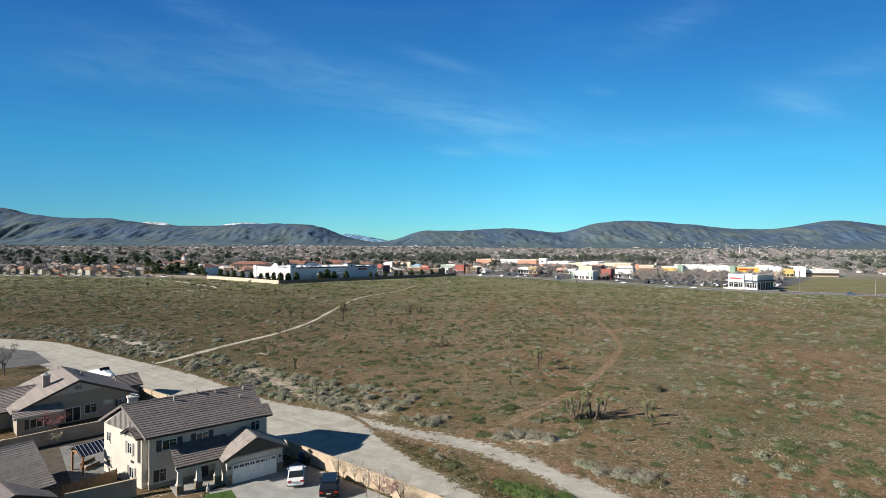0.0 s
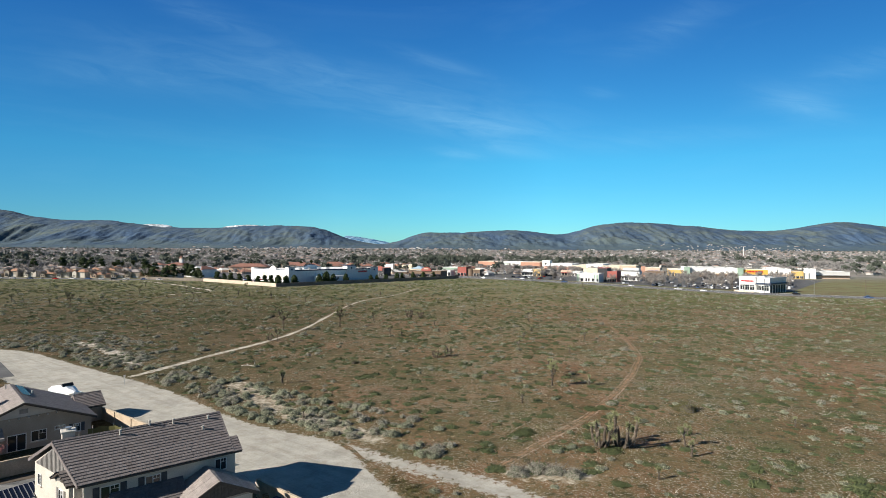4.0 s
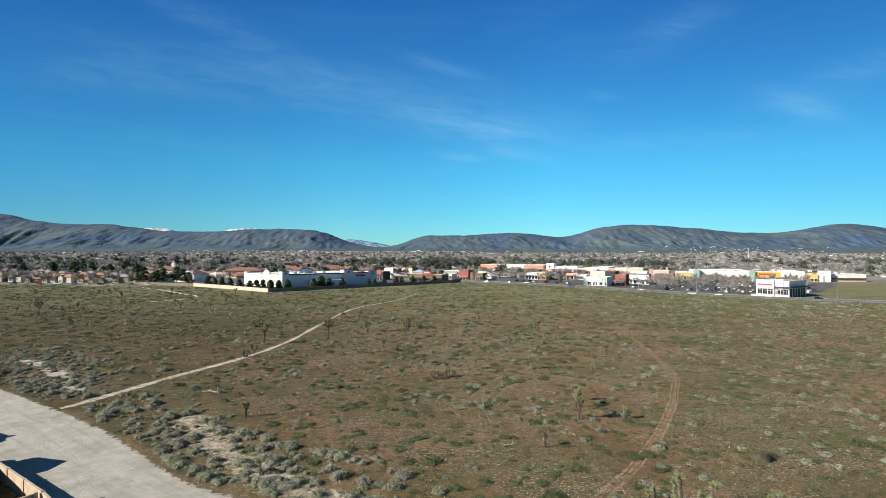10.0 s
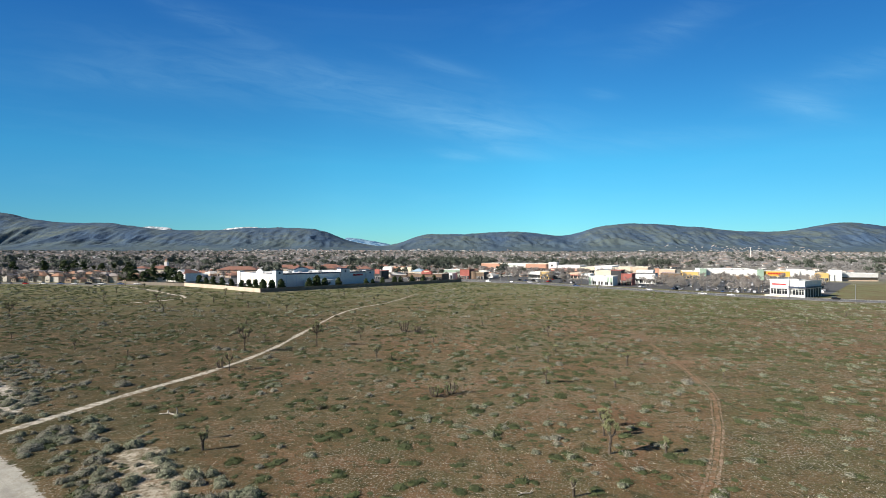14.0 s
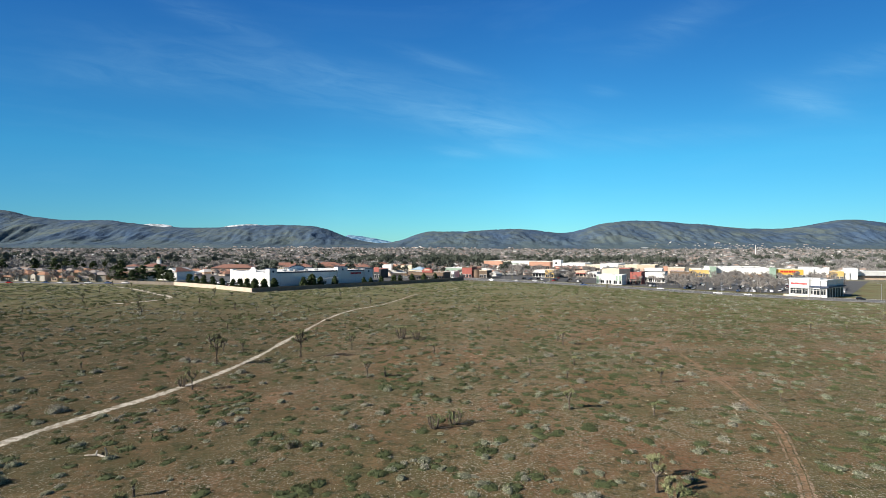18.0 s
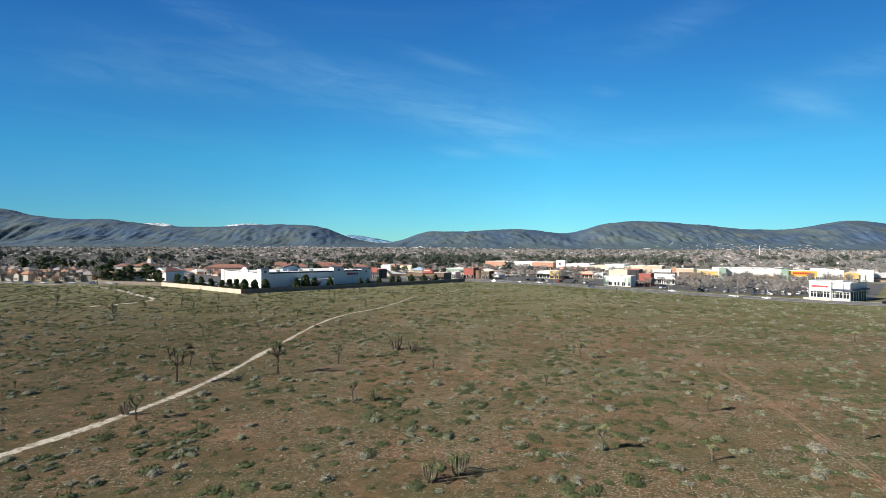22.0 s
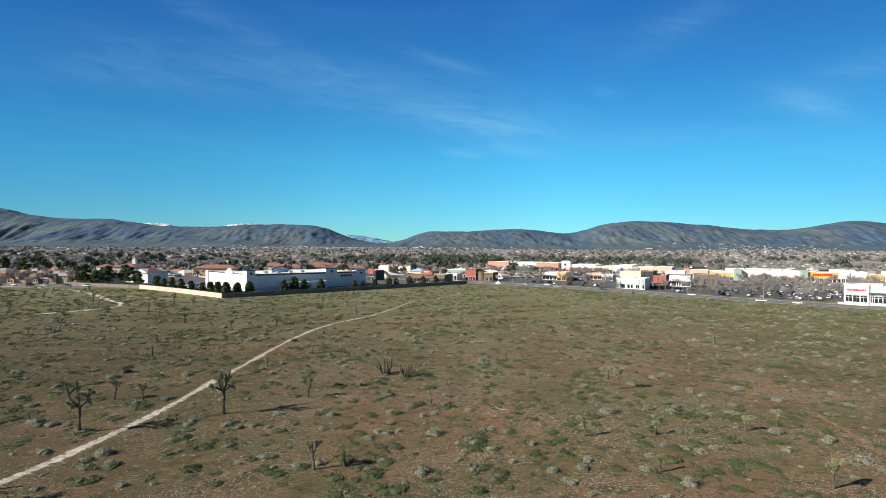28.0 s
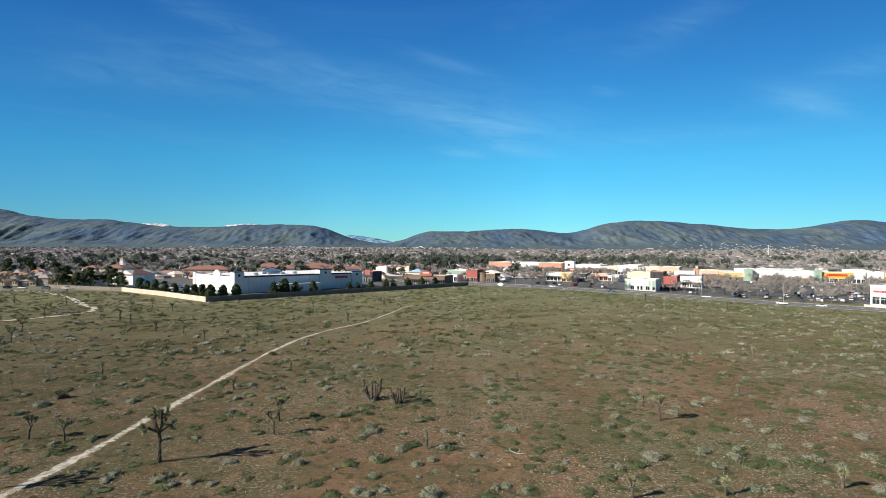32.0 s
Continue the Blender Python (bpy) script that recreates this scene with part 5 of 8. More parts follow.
def two_storey_house():
    h = thing("house", pose(-31.1, 61.8, 0, 0, 0, TURN), "two-storey cream stucco house with grey tile roof and garage", "house")
    # walls: main block, bay on the sunny side, garage
    part("wall", boxes((0.4, 12.6, 0.45, 9.6, -0.2, 5.75)), M_STUCCO, h)
    part("gable_wall", prism([(0.45, 5.75), (9.6, 5.75), (5.0, 8.25)], 0.42, 12.58, "x"), M_STUCCO, h)
    part("side_wall", sheared(boxes((0.15, 0.4, 1.2, 9.3, -0.2, 5.72)), SKEW, 0.3), M_STUCCO, h)
    part("side_gable", sheared(prism([(1.2, 5.72), (9.3, 5.72), (5.0, 8.1)], 0.16, 0.5, "x"), SKEW, 0.3), M_STUCCO, h)
    part("upper_bay", sheared(boxes((-0.12, 0.1, 1.5, 4.6, 2.9, 5.6)), SKEW, 9), M_STUCCO, h)
    part("garage_wall", prism([(7.25, -0.2), (13.6, -0.2), (13.6, 2.85), (10.4, 4.55), (7.25, 2.85)], -3.65, 0.45), M_STUCCO, h)
    # roofs
    roof = gable_roof(h, "roof", -0.1, 12.95, -0.05, 10.05, 5.8, 2.68, M_TILE, M_FASCIA, SKEW)
    for x, y in ((3.6, 4.4), (8.3, 4.6), (10.8, 3.2), (11.6, 4.4), (6.2, 4.9)):
        vent_pipe(roof, x, y, 5.8 + 2.68 * (y + 0.05) / 5.05, 0.36 if x > 9 else 0.5)
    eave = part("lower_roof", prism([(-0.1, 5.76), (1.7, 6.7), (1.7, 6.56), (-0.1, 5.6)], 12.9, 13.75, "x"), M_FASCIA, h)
    tiled_slope(eave, 12.9, 13.78, (-0.12, 5.76), (1.7, 6.72), M_TILE)
    part("end_wall", boxes((12.6, 13.2, 0.45, 1.6, -0.2, 5.8)), M_STUCCO, h)
    bay_roof = part("bay_roof", sheared(prism([(1.0, 5.6), (2.6, 6.5), (4.2, 5.6), (4.2, 5.45), (2.6, 6.35), (1.0, 5.45)], -0.5, 0.9, "x"), SKEW, 0.5), M_FASCIA, h)
    tiled_slope(bay_roof, -0.55, 0.6, (1.0, 5.6), (2.6, 6.5), M_TILE, skew=SKEW)
    tiled_slope(bay_roof, -0.55, 0.2, (4.2, 5.6), (2.6, 6.5), M_TILE, skew=SKEW)
    board_gable(h, "gable_siding", on_left(5.1, 5.72, 0.13), 8.2, 2.25, 0.28, M_BOARD)
    board_gable(h, "gable_siding", on_left(2.7, 5.5, -0.15), 2.9, 0.8, 0.24, M_BOARD)
    # garage roof, with its ridge running back to the house
    gr = part("garage_roof", prism([(6.75, 2.85), (10.4, 4.78), (14.1, 2.85), (14.1, 2.7), (10.4, 4.62), (6.75, 2.7)], -4.2, 0.5), M_FASCIA, h)
    for side in (0, 1):
        holder = part("slope_boards", boxes((-0.02, 0.02, -0.02, 0.02, -0.02, 0.0)), M_FASCIA, gr)
        holder.matrix_basis = Matrix.Translation((10.4, -1.85, 4.3)) @ Matrix.Rotation(math.pi / 2 if side else -math.pi / 2, 4, "Z")
        tiled_slope_to(holder, side)
    for s in (1, -1):
        rake = part("rake_board", boxes((0, 4.15, -0.06, 0.06, -0.2, 0.1), bevel=0.012), M_FASCIA, gr)
        tilt = math.atan2(1.93, 3.65)
        rake.matrix_basis = Matrix.Translation((10.4, -4.24, 4.8)) @ (Matrix() if s > 0 else Matrix.Rotation(math.pi, 4, "Z")) @ Matrix.Rotation(tilt, 4, "Y")
    board_gable(h, "gable_siding", on_front(10.42, 3.0, -3.66), 5.6, 1.45, 0.3, M_DBOARD)
    part("gable_band", boxes((7.3, 13.55, -3.72, -3.65, 2.82, 2.98)), M_STUCCO_T, h)
    # garage door
    door = part("garage_door", boxes((7.9, 12.8, -3.70, -3.655, 0.0, 2.13)), M_WHITE, h, "white panelled garage door")
    for r in range(3):
        for k in range(8):
            part("panel", boxes((8.0 + k * 0.6, 8.5 + k * 0.6, -3.725, -3.70, 0.09 + r * 0.53, 0.5 + r * 0.53), bevel=0.01), M_WHITE, door)
    for k in range(8):
        part("door_light", boxes((8.02 + k * 0.6, 8.48 + k * 0.6, -3.72, -3.70, 1.72, 2.02)), M_GLASS, door)
        part("light_bar", boxes((8.235 + k * 0.6, 8.265 + k * 0.6, -3.735, -3.72, 1.72, 2.02)), M_WHITE, door)
    part("door_casing", boxes((7.78, 7.9, -3.73, -3.65, 0, 2.25), (12.8, 12.92, -3.73, -3.65, 0, 2.25), (7.78, 12.92, -3.73, -3.65, 2.13, 2.27)), M_TRIM, h)
    lantern(h, on_front(7.52, 1.95, -3.68))
    lantern(h, on_front(13.22, 1.95, -3.68))
    # stone facing on the garage corners, in courses
    rnd = random.Random(4)
    for x0, x1 in ((7.2, 7.78), (12.95, 13.66)):
        base = part("stone_pier", boxes((x0, x1, -3.72, -3.66, 0, 1.15)), M_STONE, h, "stacked ledger stone")
        for r in range(8):
            x = x0
            while x < x1 - 0.05:
                w = min(rnd.uniform(0.16, 0.34), x1 - x)
                part("stone", boxes((x + 0.008, x + w - 0.008, -3.76 - rnd.uniform(0, 0.03), -3.72, r * 0.143 + 0.006, r * 0.143 + 0.137)), M_STONE, base)
                x += w
        part("cap_stone", boxes((x0 - 0.04, x1 + 0.04, -3.82, -3.66, 1.15, 1.23), bevel=0.02), M_TRIM, base)
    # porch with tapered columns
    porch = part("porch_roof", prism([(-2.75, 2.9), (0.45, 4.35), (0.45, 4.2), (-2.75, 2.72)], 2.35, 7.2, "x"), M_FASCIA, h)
    tiled_slope(porch, 2.3, 8.3, (-2.78, 2.9), (0.45, 4.36), M_TILE)
    part("rake_board", boxes((2.28, 2.38, -2.8, -2.66, 2.65, 3.0)), M_TRIM, porch)
    part("porch_beam", boxes((2.45, 7.2, -2.6, -2.3, 2.42, 2.72)), M_STUCCO, h)
    for x in (2.75, 4.65, 6.6):
        col = part("porch_column", tapered(0.27, 0.19, 1.05, 2.45), M_STUCCO, h, "tapered stucco porch column on a stone base")
        col.location = (x, -2.5, 0)
        b = part("column_base", boxes((-0.33, 0.33, -0.33, 0.33, -0.1, 0.95)), M_STONE, col, "stacked ledger stone")
        for r in range(6):
            for k in range(3):
                part("stone", boxes((-0.33 + k * 0.22 + 0.006, -0.33 + (k + 1) * 0.22 - 0.006, -0.36 - rnd.uniform(0, 0.02), -0.33, r * 0.158 + 0.006, r * 0.158 + 0.15)), M_STONE, b)
        part("cap_stone", boxes((-0.39, 0.39, -0.39, 0.39, 0.95, 1.05), bevel=0.02), M_TRIM, col)
    part("porch_floor", boxes((2.3, 7.2, -3.0, 0.4, -0.1, 0.1), bevel=0.02), M_CONCRETE, h)
    door = part("front_door", boxes((5.4, 6.4, 0.39, 0.447, 0.1, 2.2)), M_DARK, h, "dark front door in the shade of the porch")
    part("door_frame", boxes((5.3, 5.4, 0.36, 0.45, 0.1, 2.3), (6.4, 6.5, 0.36, 0.45, 0.1, 2.3), (5.3, 6.5, 0.36, 0.45, 2.2, 2.3)), M_TRIM, door)
    # windows
    window(h, on_front(2.35, 4.55, 0.45), 1.5, 1.15, 2, 0.5)
    window(h, on_front(5.75, 4.6, 0.45), 1.3, 1.1, 2, 0.5)
    window(h, on_front(11.8, 4.65, 0.45), 1.15, 1.2, 2)
    window(h, on_front(1.4, 1.35, 0.45), 1.4, 1.45, 2)
    window(h, on_left(3.0, 4.15, -0.12), 0.95, 1.25, 2, 0.38, shutter_mat=M_BOARD)
    window(h, on_left(3.2, 1.35, 0.15), 1.0, 1.25, 2, 0.38, shutter_mat=M_BOARD)
    window(h, on_left(8.2, 4.3, 0.15), 0.8, 1.1, 2, shutter_mat=M_BOARD)
    window(h, on_left(8.1, 1.5, 0.15), 0.9, 1.2, 2)
    window(h, Matrix.Translation((0.4, 0.83, 1.4)) @ Matrix.Rotation(-math.pi / 2, 4, "Z"), 0.6, 1.5, 1)
    part("corbel", boxes((-1.05, -0.8, 2.85, 3.2, 2.5, 2.9), bevel=0.06), M_TRIM, h)
    part("downpipe", tube([(0.33, 0.36, 0.1), (0.33, 0.36, 5.6)], [0.05, 0.05], 6), M_TRIM, h)
    part("base_band", boxes((0.38, 7.2, 0.41, 0.45, 0, 0.5)), M_STUCCO_T, h)
    # chimney
    ch = part("chimney", boxes((-0.9, 0.1, 5.6, 6.6, 6.5, 9.05), bevel=0.02), M_STUCCO, h, "cream stucco chimney")
    part("chimney_cap", boxes((-1.0, 0.2, 5.5, 6.7, 8.95, 9.12), bevel=0.03), M_TRIM, ch)
    part("flue", tube([(-0.4, 6.1, 9.1), (-0.4, 6.1, 9.3), (-0.4, 6.1, 9.38)], [0.22, 0.22, 0.3], 10), M_METAL, ch)
    dish = part("satellite_dish", dish_shape(), M_TRIM, h, "small grey satellite dish")
    dish.matrix_basis = Matrix.Translation((14.15, -3.2, 3.15)) @ Matrix.Rotation(radians(60), 4, "Y")
    part("dish_arm", tube([(13.7, -3.2, 2.85), (14.1, -3.2, 3.1)], [0.03, 0.03], 5), M_METAL, h)
    return h


def tapered(a, b, z0, z1):
    bm = bmesh.new()
    lo = [bm.verts.new((x * a, y * a, z0)) for x, y in ((-1, -1), (1, -1), (1, 1), (-1, 1))]
    hi = [bm.verts.new((x * b, y * b, z1)) for x, y in ((-1, -1), (1, -1), (1, 1), (-1, 1))]
    bm.faces.new(lo[::-1])
    bm.faces.new(hi)
    for k in range(4):
        bm.faces.new((lo[k], lo[(k + 1) % 4], hi[(k + 1) % 4], hi[k]))
    return bm


def dish_shape():
    bm = bmesh.new()
    rings = []
    for r, z in ((0.03, 0), (0.2, 0.03), (0.34, 0.09)):
        rings.append([bm.verts.new((r * math.cos(0.524 * k), r * math.sin(0.524 * k), z)) for k in range(12)])
    low = [[bm.verts.new(v.co + Vector((0, 0, -0.02))) for v in ring] for ring in rings]
    for rr, flip in ((rings, 1), (low, -1)):
        for p, q in zip(rr, rr[1:]):
            for k in range(12):
                f = (p[k], p[(k + 1) % 12], q[(k + 1) % 12], q[k])
                bm.faces.new(f[::flip])
    for k in range(12):
        bm.faces.new((rings[-1][k], rings[-1][(k + 1) % 12], low[-1][(k + 1) % 12], low[-1][k]))
    return bm


def tiled_slope_to(holder, side):
    """The garage roof's courses, in the frame of a holder at the ridge that looks down one slope."""
    tiled_slope(holder, -2.4, 2.35, (-3.7, -1.45), (0.0, 0.49), M_TILE_B)


two_storey_house()


def low_house():
    h = thing("house", pose(-59.5, 79.0, 0, 0, 0, 46), "single-storey tan stucco house with brown tile roof", "house")
    part("wall", boxes((0.5, 15.5, 0.5, 13.0, -0.2, 2.8)), M_STUCCO_T, h)
    part("gable_wall", prism([(0.5, 2.8), (15.5, 2.8), (8.0, 5.95)], 0.52, 12.9), M_STUCCO_T, h)
    roof = part("roof", prism([(0, 2.75), (8, 6.2), (16, 2.75), (16, 2.6), (8, 6.03), (0, 2.6)], -0.1, 13.4), M_FASCIA, h)
    # paler tile on the sunlit slope, darker on the other: lighting put into colour
    for side, mat in ((-1, M_TILE_B), (1, M_TILE)):
        holder = part("slope_boards", boxes((-0.02, 0.02, -0.02, 0.02, -0.3, -0.28)), M_FASCIA, roof)
        holder.matrix_basis = Matrix.Translation((8, 6.65, 6.22)) @ Matrix.Rotation(side * math.pi / 2, 4, "Z")
        tiled_slope(holder, -6.8, 6.8, (-8.05, -3.46), (0.0, 0.0), mat)
        for s in (-1, 1):
            rake = part("rake_board", boxes((-0.06, 0.06, 0, 8.76, -0.2, 0.1), bevel=0.015), M_FASCIA, holder)
            rake.matrix_basis = Matrix.Translation((s * 6.8, -8.05, -3.46)) @ Matrix.Rotation(math.atan2(3.46, 8.05), 4, "X")
    part("gable_panel", prism([(-3.6, 0), (3.6, 0), (0, 1.5)], -0.06, 0.0), M_TRIM, h, "pale panelled gable with a vent").matrix_basis = on_front(8.0, 4.35, 0.5)
    part("gable_vent", boxes((-0.45, 0.45, -0.1, -0.06, 0.4, 1.0)), M_BOARD, h).matrix_basis = on_front(8.0, 4.35, 0.5)
    for k in range(8):
        part("corbel", boxes((-0.09, 0.09, -0.4, 0.0, -0.18, 0.0), bevel=0.02), M_TRIM, h).matrix_basis = on_front(4.5 + k, 4.3, 0.5)
    # the front room stands forward under its own small roof
    part("front_room", boxes((0.5, 5.2, -1.2, 0.5, -0.2, 2.5)), M_STUCCO_T, h)
    eave = part("front_eave", prism([(-1.6, 2.45), (0.5, 3.25), (0.5, 3.1), (-1.6, 2.3)], 0.1, 5.8, "x"), M_FASCIA, h)
    tiled_slope(eave, 0.05, 5.85, (-1.65, 2.46), (0.5, 3.27), M_TILE_B)
    part("fascia", boxes((0.05, 5.85, -1.72, -1.6, 2.3, 2.5)), M_TRIM, eave)
    window(h, on_front(2.7, 1.35, -1.2), 1.6, 1.3, 2, 0.5)
    window(h, on_front(9.6, 1.55, 0.5), 1.7, 1.4, 2)
    window(h, on_front(11.9, 2.1, 0.5), 1.2, 0.45, 2)
    window(h, on_front(13.8, 1.6, 0.5), 0.9, 1.1, 2, 0.4)
    door = part("sliding_door", boxes((6.3, 8.3, 0.43, 0.498, 0.05, 2.2)), M_FRAME, h, "white sliding glass door")
    for k in range(2):
        part("pane", boxes((6.4 + k * 0.95, 7.25 + k * 0.95, 0.41, 0.43, 0.15, 2.1)), M_GLASS, door)
    ch = part("chimney", boxes((4.4, 5.3, 5.0, 5.9, 3.5, 6.7), bevel=0.02), M_TILE_B, h, "brown stucco chimney with flared cap")
    part("chimney_cap", boxes((4.3, 5.4, 4.9, 6.0, 6.55, 6.72), bevel=0.03), M_TRIM, ch)
    part("flue", tube([(4.85, 5.45, 6.7), (4.85, 5.45, 7.0)], [0.22, 0.28], 10), M_METAL, ch)
    for x, y, hh in ((7.4, 11.5, 0.6), (10.0, 8.5, 0.45), (3.0, 9.5, 0.25), (5.4, 11.0, 0.25), (2.2, 6.0, 0.25)):
        vent_pipe(roof, x, y, 6.2 - 3.45 * abs(x - 8) / 8, hh)
    for k in range(4):
        pn = part("solar_panel", boxes((-0.5, 0.5, -0.85, 0.85, 0.1, 0.14)), M_PANEL, roof, "dark rooftop solar panel")
        pn.matrix_basis = Matrix.Translation((9.0, 6.5 + k * 1.75, 5.86)) @ Matrix.Rotation(math.atan2(3.45, 8.0), 4, "Y")
    part("rear_wing", boxes((15.5, 18.4, 7.5, 12.6, -0.2, 2.4)), M_STUCCO_T, h)
    gable_roof(h, "rear_roof", 15.2, 18.8, 7.0, 13.0, 2.4, 1.4, M_TILE, M_FASCIA)
    part("garage_block", boxes((-9, 0.5, 4.0, 13, -0.2, 2.5)), M_STUCCO_T, h)
    gable_roof(h, "garage_roof", -9.5, 4.0, 3.4, 13.6, 2.45, 2.2, M_TILE_B, M_FASCIA)


low_house()


def corner_house():
    h = thing("house", pose(-43.0, 61.4, 0, 0, 0, 54), "house with grey-brown tile roof beyond the yard wall", "house")
    part("wall", boxes((-14, -0.4, -6.0, 6.0, -0.2, 2.75)), M_STUCCO_T, h)
    part("gable_wall", prism([(-6.0, 2.75), (6.0, 2.75), (0, 5.3)], -14, -0.42, "x"), M_STUCCO_T, h)
    gable_roof(h, "roof", -14.5, 0.1, -6.5, 6.5, 2.75, 2.85, M_TILE_B, M_FASCIA)
    part("front_wall", prism([(-6.6, -0.2), (-1.2, -0.2), (-1.2, 2.4), (-3.9, 3.5), (-6.6, 2.4)], -8.6, -5.9), M_STUCCO_T, h)
    wing = part("front_roof", prism([(-7.1, 2.4), (-3.9, 3.85), (-0.7, 2.4), (-0.7, 2.25), (-3.9, 3.7), (-7.1, 2.25)], -9.1, -3.4), M_FASCIA, h)
    for side in (-1, 1):
        holder = part("slope_boards", boxes((-0.02, 0.02, -0.02, 0.02, -0.3, -0.28)), M_FASCIA, wing)
        holder.matrix_basis = Matrix.Translation((-3.9, -6.25, 3.88)) @ Matrix.Rotation(side * math.pi / 2, 4, "Z")
        tiled_slope(holder, -2.9, 2.9, (-3.25, -1.47), (0.0, 0.0), M_TILE)
    board_gable(h, "gable_siding", on_front(-3.9, 2.4, -8.62), 4.6, 1.0, 0.3, M_BOARD)
    window(h, on_front(-3.9, 1.3, -8.6), 1.4, 1.2, 2)


corner_house()

# ---- walls, yards and what stands in them ----
wall_run("yard_wall", [(-57, 101), (-40.5, 89.6)], 1.8, 0.2, M_BLOCK, M_BLOCK_CAP, "tan block wall between a yard and the dirt road", "yard walls", 5)
wall_run("yard_wall", [(-40.5, 89.6), (-28, 79.4)], 1.8, 0.2, M_BLOCK, M_BLOCK_CAP, "tan block wall behind the two-storey house", "yard walls", 5)
wall_run("yard_wall", [(-19.3, 72.4), (-15.4, 69.4)], 1.8, 0.2, M_BLOCK, M_BLOCK_CAP, "tan block wall beside the garage", "yard walls", 5)
wall_run("yard_wall", [(-15.4, 69.4), (-7.5, 63.4), (0.5, 57.2), (14, 46.5)], 1.8, 0.2, M_BLOCK, M_BLOCK_CAP, "sunlit tan block wall along the dirt road", "yard walls", 4)
wall_run("yard_wall", [(-58.5, 68.0), (-51.0, 76.0), (-45.0, 81.8), (-41.0, 89.2)], 1.8, 0.2, M_BLOCK, M_BLOCK_CAP, "tan block wall between two back yards", "yard walls", 5)
wall_run("yard_wall", [(-36.6, 57.6), (-31.9, 61.0)], 1.8, 0.2, M_BLOCK, M_BLOCK_CAP, "tan block wall closing the side yard", "yard walls", 5)
wall_run("yard_wall", [(-57, 101), (-60.5, 96.2)], 1.8, 0.2, M_BLOCK, M_BLOCK_CAP, "tan block wall at the back of a yard", "yard walls", 5)


def sheet(name, corners, lift, material, label, category):
    return slab(name, corners, lift, material, label, category, n=6)


# this sheet's dark soil colour includes the shade that covers the yard
sheet("yard", [(-56, 70.5), (-43.5, 82.0), (-30.8, 69.0), (-42, 57)], 0.02, M_YARD, "dark bare soil of a back yard, darkened further for shade", "yard")
sheet("patio", [(-49.5, 74.5), (-42.5, 79.5), (-34.2, 68.5), (-38.5, 61.5)], 0.035, M_PATIO, "grey concrete patio beside the house, darkened for shade", "patio")
sheet("driveway", [(-24.6, 62.2), (-18.5, 67.6), (-6.5, 58.0), (-14, 46)], 0.036, M_CONCRETE, "pale concrete driveway in front of the garage", "driveway")
sheet("driveway", [(-18.5, 67.6), (-17.2, 70.2), (-4.5, 60.4), (-6.5, 58.0)], 0.03, M_CONCRETE, "pale concrete strip beside the driveway", "driveway")
sheet("lawn", [(-24.5, 61.3), (-22.2, 62.4), (-15, 52), (-22, 48)], 0.05, M_LAWN, "small bright green front lawn", "lawn")
sheet("planting_bed", [(-31.2, 61.2), (-24.8, 62.0), (-24.6, 61.0), (-29.5, 56)], 0.045, M_DIRT, "bare planting bed with small shrubs", "planting bed")
slab("road", [(-135, 149), (-101.4, 137.8), (-87.4, 124.5), (-120, 92)], 0.06, M_ASPHALT, "dark asphalt end of a cul-de-sac", "road", n=12)


def pergola():
    p = thing("pergola", pose(-40.6, 68.0, 0, 0, 0, 54), "timber pergola with a dark ribbed metal roof", "pergola")
    for x in (-1.8, 1.8):
        for y in (-1.5, 1.5):
            part("post", boxes((x - 0.09, x + 0.09, y - 0.09, y + 0.09, 0, 2.45), bevel=0.015), M_WOOD, p)
        part("beam", boxes((x - 0.08, x + 0.08, -1.8, 1.8, 2.3, 2.5), bevel=0.01), M_WOOD, p)
        part("truss", prism([(-1.7, 2.5), (1.7, 2.5), (0, 3.25), (0, 3.05), (1.2, 2.6), (-1.2, 2.6), (0, 3.05), (0, 3.25)], x - 0.05, x + 0.05, "x"), M_WOOD, p)
        part("brace", tube([(x, -1.4, 1.75), (x, -0.8, 2.4)], [0.06, 0.06], 4), M_WOOD, p)
        part("brace", tube([(x, 1.4, 1.75), (x, 0.8, 2.4)], [0.06, 0.06], 4), M_WOOD, p)
    for s in (-1, 1):
        r = part("roof_sheet", boxes((-2.2, 2.2, 0, 2.15, -0.03, 0.02)), M_PANEL, p, "dark ribbed metal sheet")
        r.matrix_basis = Matrix.Translation((0, s * 2.0, 2.48)) @ (Matrix() if s < 0 else Matrix.Rotation(math.pi, 4, "Z")) @ Matrix.Rotation(radians(21), 4, "X")
        for k in range(12):
            part("rib", boxes((-2.15 + k * 0.39, -2.09 + k * 0.39, 0.02, 2.13, 0.02, 0.06)), M_METAL, r)


pergola()


def board_fence():
    f = thing("wooden_fence", pose(-38.4, 59.6, 0, 0, 0, 54), "brown wooden board fence with a gate", "fence")
    n = 26
    me = shared("board", boxes((-0.085, 0.085, -0.012, 0.012, 0, 1.75)), M_FENCE)
    for k in range(n):
        part("board", me, M_FENCE, f).location = (0.2 * k, 0, 0.02 * math.sin(k * 1.7))
    for z in (0.35, 1.4):
        part("rail", boxes((0, 0.2 * n, 0.015, 0.06, z, z + 0.1)), M_FENCE, f)
    for x in (0, 1.7, 3.4, 5.1):
        part("post", boxes((x - 0.06, x + 0.06, 0.06, 0.18, 0, 1.8)), M_FENCE, f)


board_fence()


